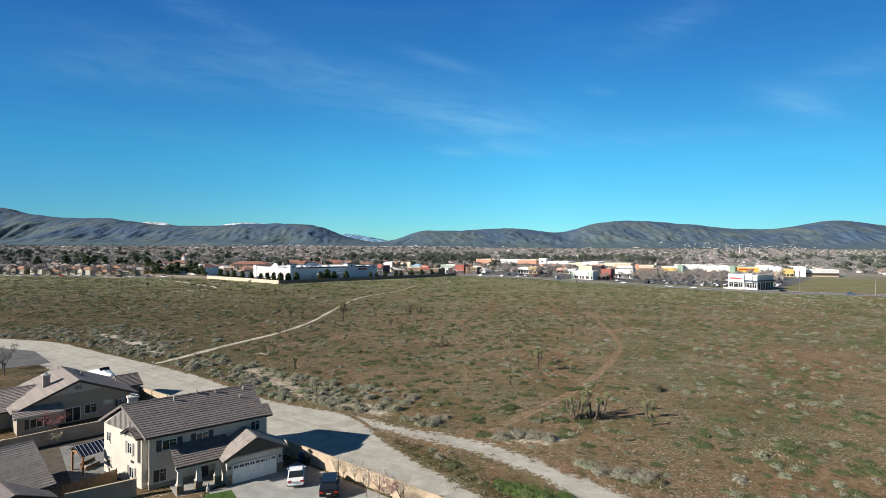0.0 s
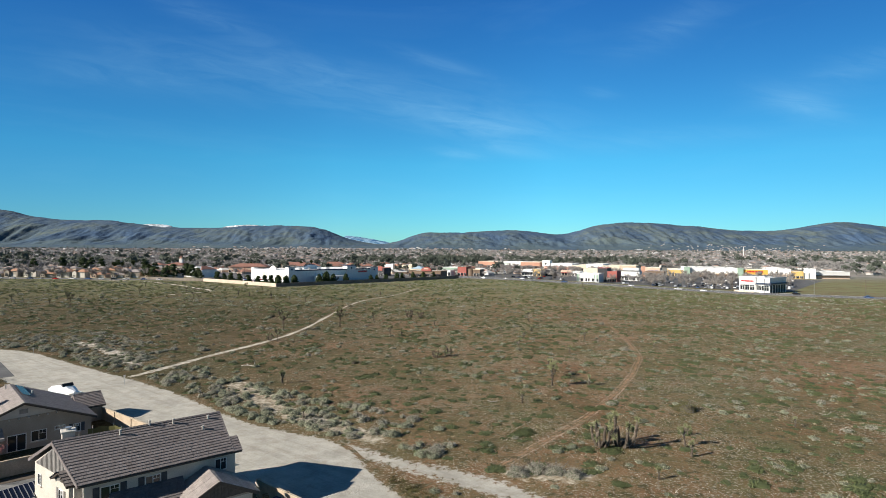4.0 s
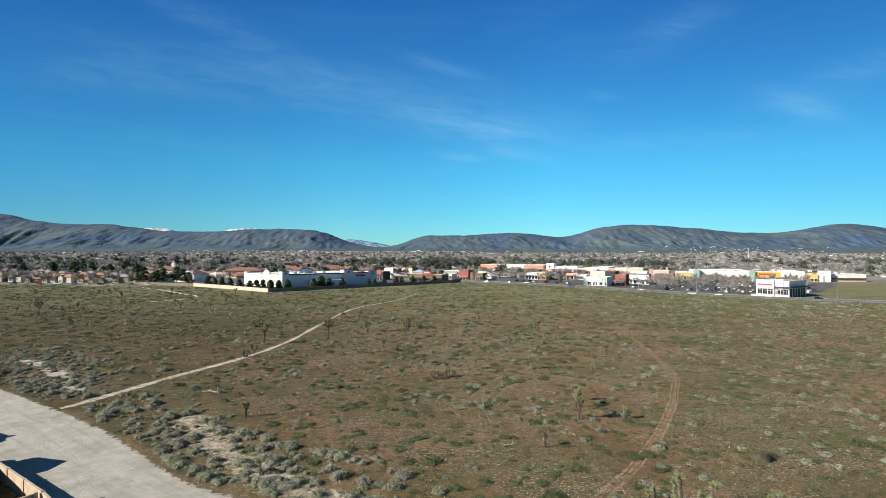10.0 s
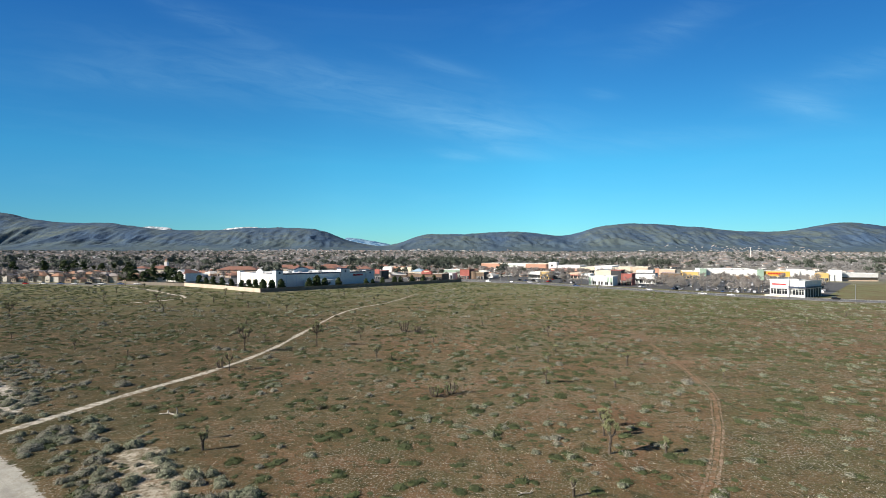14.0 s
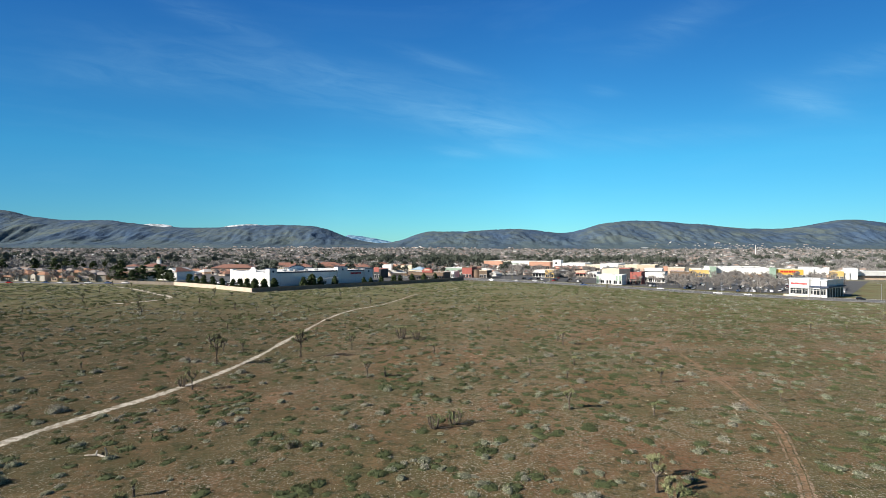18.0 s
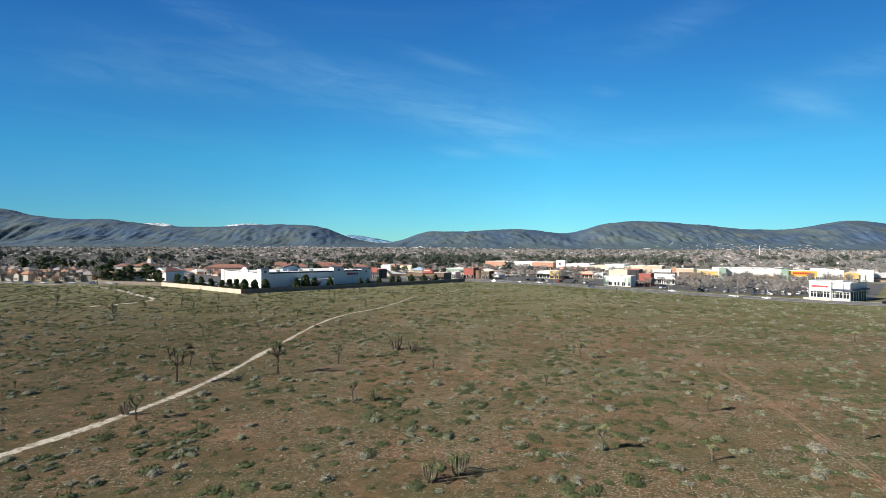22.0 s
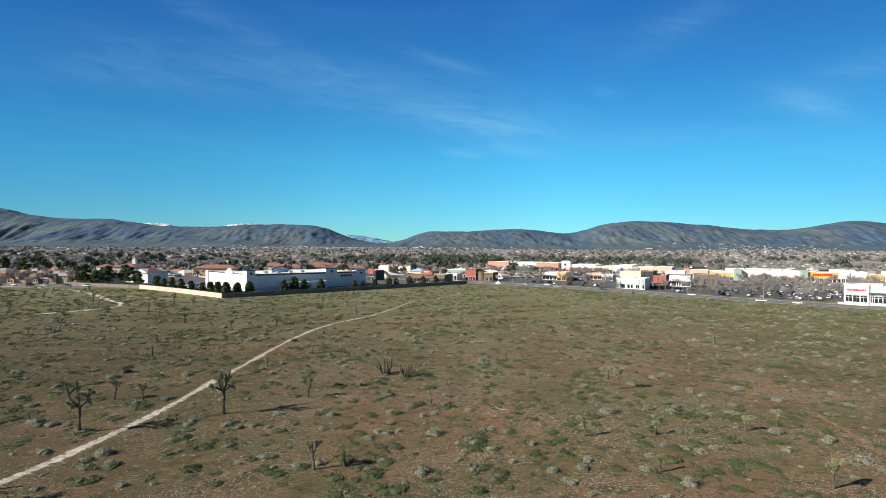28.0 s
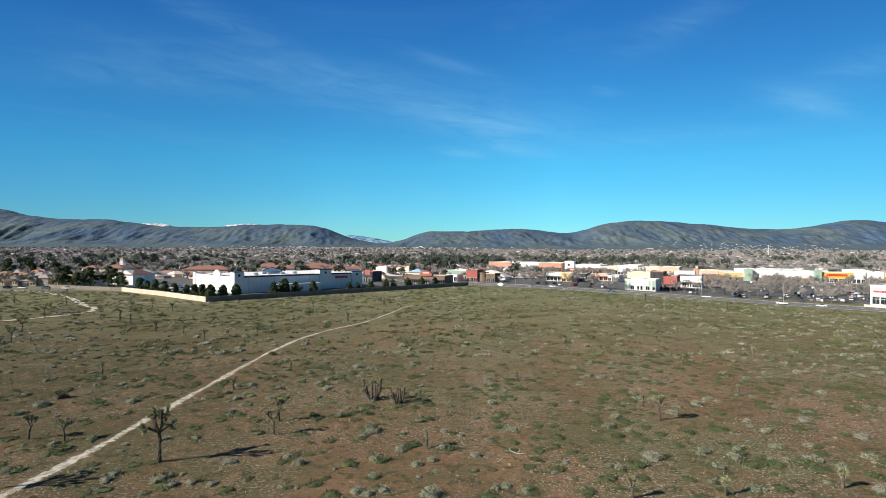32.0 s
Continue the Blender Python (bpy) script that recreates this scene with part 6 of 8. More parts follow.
def patio_bench(x, y):
    b = thing("patio_rail", pose(x, y, 0.03, 0, 0, TURN), "pale metal railing around the patio seat", "railing")
    for k in range(12):
        part("baluster", boxes((k * 0.2 - 0.015, k * 0.2 + 0.015, -0.015, 0.015, 0, 0.85)), M_METAL, b)
    part("top_rail", boxes((-0.05, 2.25, -0.03, 0.03, 0.85, 0.91)), M_METAL, b)
    part("bottom_rail", boxes((-0.05, 2.25, -0.02, 0.02, 0.1, 0.14)), M_METAL, b)


patio_bench(-40.6, 64.9)


def sofa(x, y, turn):
    s = thing("outdoor_sofa", pose(x, y, 0.035, 0, 0, turn), "brown woven outdoor sofa under the pergola", "sofa")
    part("base", boxes((-1, 1, -0.4, 0.4, 0, 0.38), bevel=0.04), M_WOOD, s)
    part("backrest", boxes((-1, 1, 0.28, 0.42, 0.38, 0.85), bevel=0.04), M_WOOD, s)
    for k in (-0.5, 0.5):
        part("cushion", boxes((k - 0.47, k + 0.47, -0.4, 0.27, 0.38, 0.52), bevel=0.04), M_CURTAIN, s)


sofa(-41.3, 68.2, TURN + 40)


def pool():
    p = thing("pool", pose(-44.5, 85.4, 0, 0, 0, -35), "above-ground pool under a blue cover with tall poles", "pool")
    part("wall", tube([(0, 0, 0), (0, 0, 1.1)], [2.2, 2.2], 24), M_TARP, p, "white pool wall")
    part("cover", tube([(0, 0, 1.1), (0, 0, 1.16)], [2.15, 1.9], 24), M_BLUE, p, "blue pool cover")
    part("rim", tube([(0, 0, 1.02), (0, 0, 1.12)], [2.28, 2.28], 24), M_WHITE, p)
    for k in range(6):
        a = k * 1.047
        part("pole", tube([(2.35 * math.cos(a), 2.35 * math.sin(a), 0), (2.35 * math.cos(a), 2.35 * math.sin(a), 2.7)], [0.03, 0.03], 6), M_TRIM, p)
    net = bmesh.new()
    ring = [(net.verts.new((2.35 * math.cos(k * 0.35 + 0.6), 2.35 * math.sin(k * 0.35 + 0.6), 1.3)), net.verts.new((2.35 * math.cos(k * 0.35 + 0.6), 2.35 * math.sin(k * 0.35 + 0.6), 2.4 - 0.15 * (k % 2)))) for k in range(9)]
    for a, b in zip(ring, ring[1:]):
        net.faces.new((a[0], b[0], b[1], a[1]))
    part("netting", net, M_OLIVE, p, "olive windbreak netting")


pool()


def boat():
    b = thing("covered_boat", pose(-66.5, 109.6, 0.02, 0, 0, -32) @ Matrix.Scale(1.2, 4), "boat on a trailer under a white tarpaulin", "boat")
    bm = bmesh.new()
    rows = []
    for x, w, z in ((-3.2, 0.9, 1.25), (-2.0, 1.15, 1.5), (-0.5, 1.2, 1.75), (0.8, 1.1, 1.95), (2.0, 0.85, 1.6), (3.3, 0.25, 1.35)):
        rows.append([bm.verts.new((x, -w, 0.75)), bm.verts.new((x, -w, z * 0.72)), bm.verts.new((x, -w * 0.4, z)), bm.verts.new((x, w * 0.4, z - 0.08)), bm.verts.new((x, w, z * 0.72)), bm.verts.new((x, w, 0.75))])
    for r, s in zip(rows, rows[1:]):
        for k in range(5):
            bm.faces.new((r[k], r[k + 1], s[k + 1], s[k]))
    bm.faces.new(rows[0])
    bm.faces.new(rows[-1][::-1])
    part("tarpaulin", bm, M_TARP, b, "crumpled white tarpaulin")
    part("hull", prism([(-3.2, 0.55), (-3.2, 0.95), (3.3, 1.1), (2.6, 0.55)], -0.85, 0.85), M_WHITE, b)
    part("trailer", boxes((-3, 3.8, -0.06, 0.06, 0.42, 0.54), (-1.4, -1.1, -0.9, 0.9, 0.42, 0.54)), M_METAL, b)
    for y in (-1.0, 1.0):
        wh = part("wheel", tube([(-1.25, y - 0.1, 0.33), (-1.25, y + 0.1, 0.33)], [0.33, 0.33], 14), M_TYRE, b)
    part("windscreen", prism([(0.6, 1.9), (1.2, 1.75), (0.9, 2.2)], -0.7, 0.7), M_DARK, b)


boat()


# ---- cars ----
def car(label, paint, kind="sedan", detail=True, group=""):
    """A car that points along +x, on its wheels: body, glasshouse, windows, lights, wheels."""
    c = thing("car", Matrix(), label, "car", group)
    L, W = (4.6, 1.8) if kind == "sedan" else (4.9, 1.95)
    if kind == "sedan":
        side = [(-2.3, 0.35), (-2.28, 0.8), (-2.1, 0.98), (-1.5, 1.02), (0.95, 1.0), (2.0, 0.86), (2.26, 0.68), (2.3, 0.35), (1.8, 0.25), (-1.8, 0.25)]
        cab = [(-1.75, 1.0), (-1.0, 1.42), (0.1, 1.45), (1.05, 0.98)]
    elif kind == "suv":
        side = [(-2.4, 0.4), (-2.42, 0.9), (-2.35, 1.08), (1.0, 1.1), (2.15, 0.98), (2.4, 0.78), (2.42, 0.42), (1.9, 0.32), (-1.9, 0.32)]
        cab = [(-2.3, 1.08), (-2.0, 1.66), (0.25, 1.7), (1.1, 1.1)]
    else:
        side = [(-2.75, 0.5), (-2.75, 1.08), (0.0, 1.08), (1.2, 1.08), (2.5, 1.0), (2.7, 0.8), (2.72, 0.5), (2.1, 0.42), (-2.1, 0.42)]
        cab = [(-0.75, 1.08), (-0.55, 1.75), (0.75, 1.78), (1.45, 1.08)]
    body = prism(side, -W / 2, W / 2)
    bmesh.ops.bevel(body, geom=[e for e in body.edges if abs(abs(e.verts[0].co.y) - W / 2) < 1e-4 and abs(abs(e.verts[1].co.y) - W / 2) < 1e-4 and e.verts[0].co.y * e.verts[1].co.y > 0], offset=0.1, segments=2, affect="EDGES")
    part("body", body, paint, c)
    g = prism(cab, -W / 2 + 0.1, W / 2 - 0.1)
    for v in g.verts:
        if v.co.z > 1.2:
            v.co.y *= 0.82
    part("glasshouse", g, M_GLASS, c, "dark tinted windows")
    zt = max(z for _, z in cab)
    roof = [p for p in cab if p[1] > 1.2]
    part("roof", boxes((roof[0][0] - 0.05, roof[-1][0] + 0.05, -W * 0.39, W * 0.39, zt - 0.02, zt + 0.035), bevel=0.02), paint, c)
    if kind == "pickup":
        part("bed", boxes((-2.6, -0.85, -W / 2 + 0.15, W / 2 - 0.15, 1.081, 1.085)), M_DARK, c, "dark open cargo bed")
    wheel = shared("wheel", tube([(0, -0.11, 0), (0, 0.11, 0)], [0.33, 0.33], 14), M_TYRE)
    rim = shared("rim", tube([(0, -0.125, 0), (0, 0.125, 0)], [0.2, 0.2], 10), M_RIM)
    fx = L * 0.31
    for x in (-fx, fx):
        for y in (-W / 2 + 0.1, W / 2 - 0.1):
            w = part("wheel", wheel, M_TYRE, c)
            w.location = (x, y, 0.33)
            if detail:
                part("rim", rim, M_RIM, w)
    if detail:
        for y in (-W / 2 + 0.24, W / 2 - 0.24):
            part("tail_light", boxes((-L / 2 - 0.02, -L / 2 + 0.1, y - 0.2, y + 0.2, 0.72, 0.88), bevel=0.02), M_RED, c, "red tail light")
            part("headlight", boxes((L / 2 - 0.14, L / 2 - 0.03, y - 0.18, y + 0.18, 0.58, 0.72), bevel=0.02), M_FRAME, c)
            part("mirror", boxes((0.62, 0.82, y * 1.45 - 0.08, y * 1.45 + 0.08, 0.98, 1.12), bevel=0.03), paint, c)
        for x in (-0.6, 0.25):
            part("pillar", boxes((x - 0.04, x + 0.04, -W / 2 + 0.09, W / 2 - 0.09, 1.0, 1.35)), paint, c)
        part("number_plate", boxes((-L / 2 - 0.025, -L / 2 - 0.005, -0.25, 0.25, 0.6, 0.74)), M_TRIM, c)
        part("bumper", boxes((-L / 2 - 0.04, -L / 2 + 0.1, -W / 2 + 0.12, W / 2 - 0.12, 0.36, 0.52), bevel=0.03), paint, c)
    return c


white_car = car("white sedan parked in the driveway", M_WHITECAR)
white_car.matrix_basis = pose(-15.9, 65.0, 0.04, 0, 0, 104)
black_car = car("black SUV parked in the driveway", M_BLACKPAINT, "suv")
black_car.matrix_basis = pose(-11.6, 62.6, 0.04, 0, 0, 99)


def bin_(x, y, material, label):
    b = thing("wheelie_bin", pose(x, y, 0.035, 0, 0, TURN + 10), label, "bin", "bins beside the garage")
    part("bin_body", tapered(0.26, 0.33, 0.06, 1.0), material, b)
    part("lid", boxes((-0.35, 0.35, -0.36, 0.38, 1.0, 1.08), bevel=0.03), material, b)
    for s in (-0.28, 0.28):
        part("wheel", tube([(s - 0.03, 0.28, 0.12), (s + 0.03, 0.28, 0.12)], [0.12, 0.12], 10), M_TYRE, b)


bin_(-16.5, 70.0, M_BINB, "blue wheeled bin beside the garage")
bin_(-15.7, 69.2, M_BING, "dark green wheeled bin by the block wall")

rack = thing("pallet", pose(-17.6, 70.9, 0.04, 62, 0, TURN), "wooden pallet leaning against the wall", "pallet")
for k in range(6):
    part("slat", boxes((-0.6, 0.6, k * 0.19, k * 0.19 + 0.1, 0, 0.03)), M_FENCE, rack)
for x in (-0.55, 0, 0.55):
    part("bearer", boxes((x - 0.05, x + 0.05, 0, 1.05, -0.09, 0)), M_FENCE, rack)


def hydrant(x, y):
    f = thing("garden_fountain", pose(x, y, 0.04) @ Matrix.Scale(0.75, 4), "small pale grey stone garden fountain", "fountain")
    part("base", tube([(0, 0, 0), (0, 0, 0.3), (0, 0, 0.36)], [0.3, 0.22, 0.34], 12), M_CONCRETE, f)
    part("bowl", tube([(0, 0, 0.36), (0, 0, 0.5), (0, 0, 0.85)], [0.12, 0.3, 0.12], 12), M_CONCRETE, f)
    part("finial", tube([(0, 0, 0.85), (0, 0, 1.0), (0, 0, 1.2)], [0.18, 0.16, 0.03], 10), M_CONCRETE, f)


hydrant(-24.6, 62.1)


def sign_post(x, y, h):
    s = thing("marker_post", pose(x, y, 0), "thin metal marker post in the dirt", "post")
    part("post", tube([(0, 0, -0.1), (0, 0, h)], [0.035, 0.035], 6), M_METAL, s)
    part("plate", boxes((-0.22, 0.22, -0.02, 0.02, h - 0.35, h)), M_BOARD, s)


sign_post(-61.2, 118.3, 1.9)
sign_post(-99.9, 145.5, 1.9)


def bare_tree(label, seed, tall, material, dense=500, trunk=0.08, spread=0.5, name="bare_tree", limbs=8, twig=0.06):
    """A leafless tree: a trunk, limbs that fork, and a haze of fine twigs."""
    rnd = np.random.RandomState(seed)
    t = thing(name, Matrix(), label, "tree")
    part("trunk", tube([(0, 0, -0.1), (0.03, 0, tall * 0.2), (0, 0.04, tall * 0.4)], [trunk, trunk * 0.8, trunk * 0.6], 6), M_TWIG, t)
    tips = []
    for k in range(limbs):
        a = k * 6.283 / limbs + rnd.uniform(-0.3, 0.3)
        r = tall * spread * rnd.uniform(0.5, 1.0)
        z = tall * rnd.uniform(0.7, 1.0)
        p1 = Vector((math.cos(a) * r * 0.45, math.sin(a) * r * 0.45, tall * 0.58))
        p2 = Vector((math.cos(a) * r, math.sin(a) * r, z))
        part("branch", tube([(0, 0.02, tall * rnd.uniform(0.25, 0.4)), p1, p2], [trunk * 0.5, trunk * 0.3, trunk * 0.1], 4), M_TWIG, t)
        tips += [p1, p1.lerp(p2, 0.5), p2]
    pts = np.concatenate([tufts(rnd, dense // len(tips), np.array(q), tall * (0.13 if limbs > 4 else 0.2), tall * 0.09, 0.5, 1.0, 0.1, twig) for q in tips])
    part("crown", tri_mesh("crown", pts, material), material, t)
    return t


def stand(ob, spots, label=""):
    """Copies of a thing at (x, y, scale) places; the first is moved there itself."""
    for k, (x, y, s) in enumerate(spots):
        m = Matrix.Translation((x, y, gz(x, y))) @ Matrix.Rotation(turner.uniform(0, 6.28), 4, "Z") @ Matrix.Diagonal((s, s, s, 1))
        o = ob if k == 0 else copy_thing(ob, m)
        o.matrix_basis = m
        if label:
            tagged(o, label)


stand(bare_tree("leafless young tree beside the driveway wall", 61, 3.0, M_BARE, 300, 0.05), [(-11.4, 65.4, 0.8), (-9.0, 63.4, 1.0), (-6.0, 60.6, 1.0), (-3.6, 58.6, 1.1), (-7.4, 61.0, 0.8)])
stand(bare_tree("leafless tree beside the cul-de-sac", 62, 6.0, M_BARE, 700, 0.12), [(-88.5, 113, 1.0), (-93, 118, 0.8)])
stand(bare_tree("small tree with reddish pink buds", 63, 3.2, M_BLOSSOM, 900, 0.06, 0.6, "budding_tree"), [(-53.2, 78.6, 1.0), (-4.9, 59.4, 0.8)])
stand(bare_tree("small pale tree by the yard wall", 64, 2.6, M_DRY, 400, 0.05, 0.5, "small_tree"), [(-44.8, 79.3, 1.0), (-50.0, 74.6, 0.8)])

# ---- shops ----
M_SHOP = {
    "white": surface("white_render", (0.78, 0.78, 0.76), (0.86, 0.86, 0.84), 0.15, 0.8, fine=2),
    "cream": surface("cream_render", (0.70, 0.60, 0.46), (0.80, 0.70, 0.55), 0.15, 0.8, fine=2),
    "orange": surface("terracotta_render", (0.48, 0.26, 0.18), (0.56, 0.32, 0.23), 0.15, 0.8, fine=2),
    "peach": surface("peach_render", (0.60, 0.45, 0.34), (0.68, 0.52, 0.40), 0.15, 0.8, fine=2),
    "yellow": surface("yellow_render", (0.66, 0.45, 0.16), (0.74, 0.52, 0.20), 0.15, 0.8, fine=2),
    "sign_orange": plain("orange_panel", (0.78, 0.45, 0.08), 0.6),
    "green": surface("sage_green_render", (0.30, 0.42, 0.33), (0.37, 0.48, 0.39), 0.15, 0.8, fine=2),
    "red": surface("red_render", (0.34, 0.10, 0.085), (0.42, 0.14, 0.115), 0.15, 0.8, fine=2),
    "brown": surface("brown_render", (0.17, 0.12, 0.085), (0.23, 0.165, 0.12), 0.15, 0.8, fine=2),
    "dark": surface("dark_render", (0.035, 0.035, 0.04), (0.06, 0.06, 0.065), 0.15, 0.7, fine=2),
    "redtile": surface("red_clay_tile", (0.25, 0.125, 0.095), (0.34, 0.18, 0.135), 0.6, 0.8, fine=4),
    "blue": surface("pale_blue_render", (0.34, 0.47, 0.58), (0.42, 0.55, 0.66), 0.15, 0.7, fine=2),
    "navy": plain("navy_trim", (0.03, 0.045, 0.09), 0.6),
}
M_SIGNRED = plain("red_sign", (0.50, 0.02, 0.025), 0.5)
M_SIGNBLUE = plain("blue_sign", (0.03, 0.06, 0.22), 0.5)


def bars(parent, x0, x1, y, z, h, material, n, name="sign_bar"):
    """A row of upright bars in place of lettering, on a wall that looks along -y."""
    w = (x1 - x0) / n
    for k in range(n):
        part(name, boxes((x0 + k * w + w * 0.12, x0 + (k + 1) * w - w * 0.12, y - 0.2, y - 0.004, z, z + h)), material, parent)


def shop(label, x, y, w, d, h, colour, turn=0.0, glass=0.0, awning="", cap="", bays=0, cap_h=0.5, name="shop_building", base=""):
    """A flat-roofed shop: x, y is the left corner of its front, which looks along -y before it is turned."""
    z = gz(x, y)
    s = thing(name, pose(x, y, z, 0, 0, turn), label, "building", "shops beyond the field")
    mat = M_SHOP[colour]
    part("wall", boxes((0, w, 0, d, -1.0, h), bevel=0.05), mat, s)
    top = M_SHOP[cap] if cap else mat
    t = 0.35
    part("parapet", boxes((-0.15, w + 0.15, -0.15, t, h, h + cap_h), (-0.15, w + 0.15, d - t, d + 0.15, h, h + cap_h), (-0.15, t, t, d - t, h, h + cap_h), (w - t, w + 0.15, t, d - t, h, h + cap_h)), top, s)
    part("roof", boxes((t, w - t, t, d - t, h - 0.1, h + 0.12)), M_SHOP["white"], s, "flat pale roof")
    rnd = random.Random(int(x * 7 + y))
    for k in range(max(1, int(w / 14))):
        ux, uy = rnd.uniform(2, max(2.5, w - 4)), rnd.uniform(2, max(2.5, d - 4))
        part("roof_unit", boxes((ux, ux + 2, uy, uy + 1.6, h + 0.12, h + 1.1), bevel=0.06), M_METAL, s, "grey rooftop air unit")
    if glass:
        n = max(2, int(w / 3.2))
        for k in range(n):
            a, b = w * (k + 0.12) / n, w * (k + 0.88) / n
            win = part("shop_window", boxes((a, b, -0.06, 0.0, 0.3, glass)), M_GLASS, s, "dark shop window")
            part("window_bar", boxes(((a + b) / 2 - 0.06, (a + b) / 2 + 0.06, -0.1, -0.06, 0.3, glass)), M_FRAME, win)
            part("window_frame", boxes((a - 0.1, b + 0.1, -0.12, -0.02, glass, glass + 0.15), (a - 0.1, a, -0.12, -0.02, 0.1, glass), (b, b + 0.1, -0.12, -0.02, 0.1, glass)), M_FRAME, win)
    if awning:
        part("awning", prism([(-1.8, glass + 0.15), (-1.8, glass + 0.4), (0, glass + 1.0), (0, glass + 0.15)], 0.1, w - 0.1, "x"), M_SHOP[awning], s)
    if base:
        part("wall_base", boxes((0.02, w - 0.02, -0.18, -0.004, -0.8, h * 0.42), bevel=0.03), M_SHOP[base], s, "darker masonry base")
        part("string_course", boxes((0.0, w, -0.26, -0.004, h * 0.42, h * 0.42 + 0.3)), M_SHOP["cream"], s)
    for k in range(bays):
        xx = w * (k + 0.5) / bays
        part("pilaster", boxes((xx - 0.5, xx + 0.5, -0.3, 0.0, -0.5, h - 0.4), bevel=0.04), mat, s)
    return s


def hip(parent, x0, x1, y0, y1, z, rise, material, name="tile_roof"):
    bm = bmesh.new()
    k = min(x1 - x0, y1 - y0) / 2
    c = [bm.verts.new(p) for p in ((x0, y0, z), (x1, y0, z), (x1, y1, z), (x0, y1, z))]
    if x1 - x0 > y1 - y0:
        a, b = bm.verts.new((x0 + k, (y0 + y1) / 2, z + rise)), bm.verts.new((x1 - k, (y0 + y1) / 2, z + rise))
        faces = ((c[0], c[1], b, a), (c[1], c[2], b), (c[2], c[3], a, b), (c[3], c[0], a))
    else:
        a, b = bm.verts.new(((x0 + x1) / 2, y0 + k, z + rise)), bm.verts.new(((x0 + x1) / 2, y1 - k, z + rise))
        faces = ((c[0], c[1], a), (c[1], c[2], b, a), (c[2], c[3], b), (c[3], c[0], a, b))
    for f in faces:
        bm.faces.new(f)
    bm.faces.new(c[::-1])
    return part(name, bm, material, parent)


# the long row at the back of the main car park
shop("cream shop unit with an orange-red upper wall", 57.2, 832.5, 32, 40, 9.6, "orange", -28, 3.4, "", "cream")
s = shop("long white department store with a sign", 85.4, 817.5, 36.5, 45, 9.6, "white", -28, 3.6, "", "white")
bars(s, 7, 22, 0, 6.2, 1.3, M_SHOP["green"], 9)
shop("tan and orange shop unit in a long row", 117.8, 800.3, 29.2, 42, 10.2, "orange", -28, 3.6, "dark", "cream")
s = shop("tall white entrance tower with a round sign", 147.0, 782.6, 11.3, 10, 13.6, "white", -28, 3.8)
part("sign_disc", tube([(4.9, -0.25, 9.5), (4.9, -0.004, 9.5)], [1.5, 1.5], 16), M_SHOP["dark"], s)
shop("white shop unit above a red awning", 157.2, 779.3, 32.1, 40, 9.7, "white", -28, 3.2, "", "white")
shop("low shop row with red awning", 146, 766, 37, 14, 5.4, "peach", -28, 2.6, "red", "red")
shop("cream shop unit with a canopy", 185.5, 764.2, 19.6, 40, 8.8, "cream", -28, 3.8, "dark")
s = shop("white box-shaped shop with a pale sign", 202.9, 754, 22.8, 50, 10.7, "white", -28, 3.8)
bars(s, 6, 17, 0, 5.6, 1.8, M_SHOP["blue"], 5)
shop("cream and orange shop unit", 223.1, 744.3, 22.6, 40, 9.6, "cream", -28, 3.4, "", "cream")
shop("orange-trimmed cream shop unit", 243.2, 733.6, 21.3, 40, 10.0, "peach", -28, 3.4, "", "cream")
# shops at the front of the car park
shop("white corner shop with cream front", 86.1, 582.5, 12.8, 14, 6.2, "white", -30, 3.0, "dark")
shop("pale yellow rendered corner shop", 97.3, 576, 8.7, 14, 7.2, "yellow", -30, 2.6, "", "cream")
shop("dark glazed shop beside a yellow shop", 110.3, 594.5, 12.9, 14, 5.8, "dark", -30, 3.0)
shop("pink rendered shop with red awning", 135.8, 612.5, 11.6, 14, 5.6, "peach", -30, 3.0, "red")
shop("small white flat-roofed shop", 145.9, 606.7, 9.9, 14, 4.9, "white", -30, 2.8)
s = shop("white shop with pale green panels beside the highway", 123, 494.5, 20, 16, 7.0, "white", -32, 3.0, "", "white", 4)
part("panel", boxes((0.2, 3.2, -0.12, -0.004, 0.3, 6.4)), M_SHOP["green"], s, "pale green wall panel")
part("panel", boxes((15.5, 19.6, -0.12, -0.004, 2.6, 6.6)), M_SHOP["green"], s, "pale green wall panel")
# added dark block: the shaded right side of the white shop, as a solid
shop("dark block with red-brown parapet, standing in for a white shop's shaded side", 146.6, 510.1, 8.8, 14, 12.2, "dark", -32, 4.0, "", "red", 2)
shop("red-brown shop beside a dark block", 154.1, 505.4, 9, 14, 9.4, "red", -32, 3.0, "dark")
shop("cream shop behind the front row", 146, 556, 24, 16, 10.0, "cream", -30, 3.0)
shop("white shop with a dark entrance", 179.8, 542.1, 17.5, 16, 9.0, "white", -30, 3.2, "dark", "dark", 3)
shop("dark shop front under a low roof", 171, 548, 9, 14, 6.4, "dark", -30, 2.8)
shop("narrow orange rendered shop tower", 230.3, 622.9, 4.4, 6, 12.0, "orange", -28)
s = shop("orange shop with a blue sign", 234.3, 620.7, 16, 20, 10.8, "peach", -28, 3.4, "", "cream")
bars(s, 3, 15, 0, 7.0, 1.0, M_SIGNBLUE, 8)
shop("dark brown shop front beside a yellow wall", 215.9, 572.5, 18.4, 14, 8.4, "brown", -28, 3.0, "dark")
shop("white shop behind bare trees", 198, 589, 16, 16, 10.6, "white", -28, 3.0)
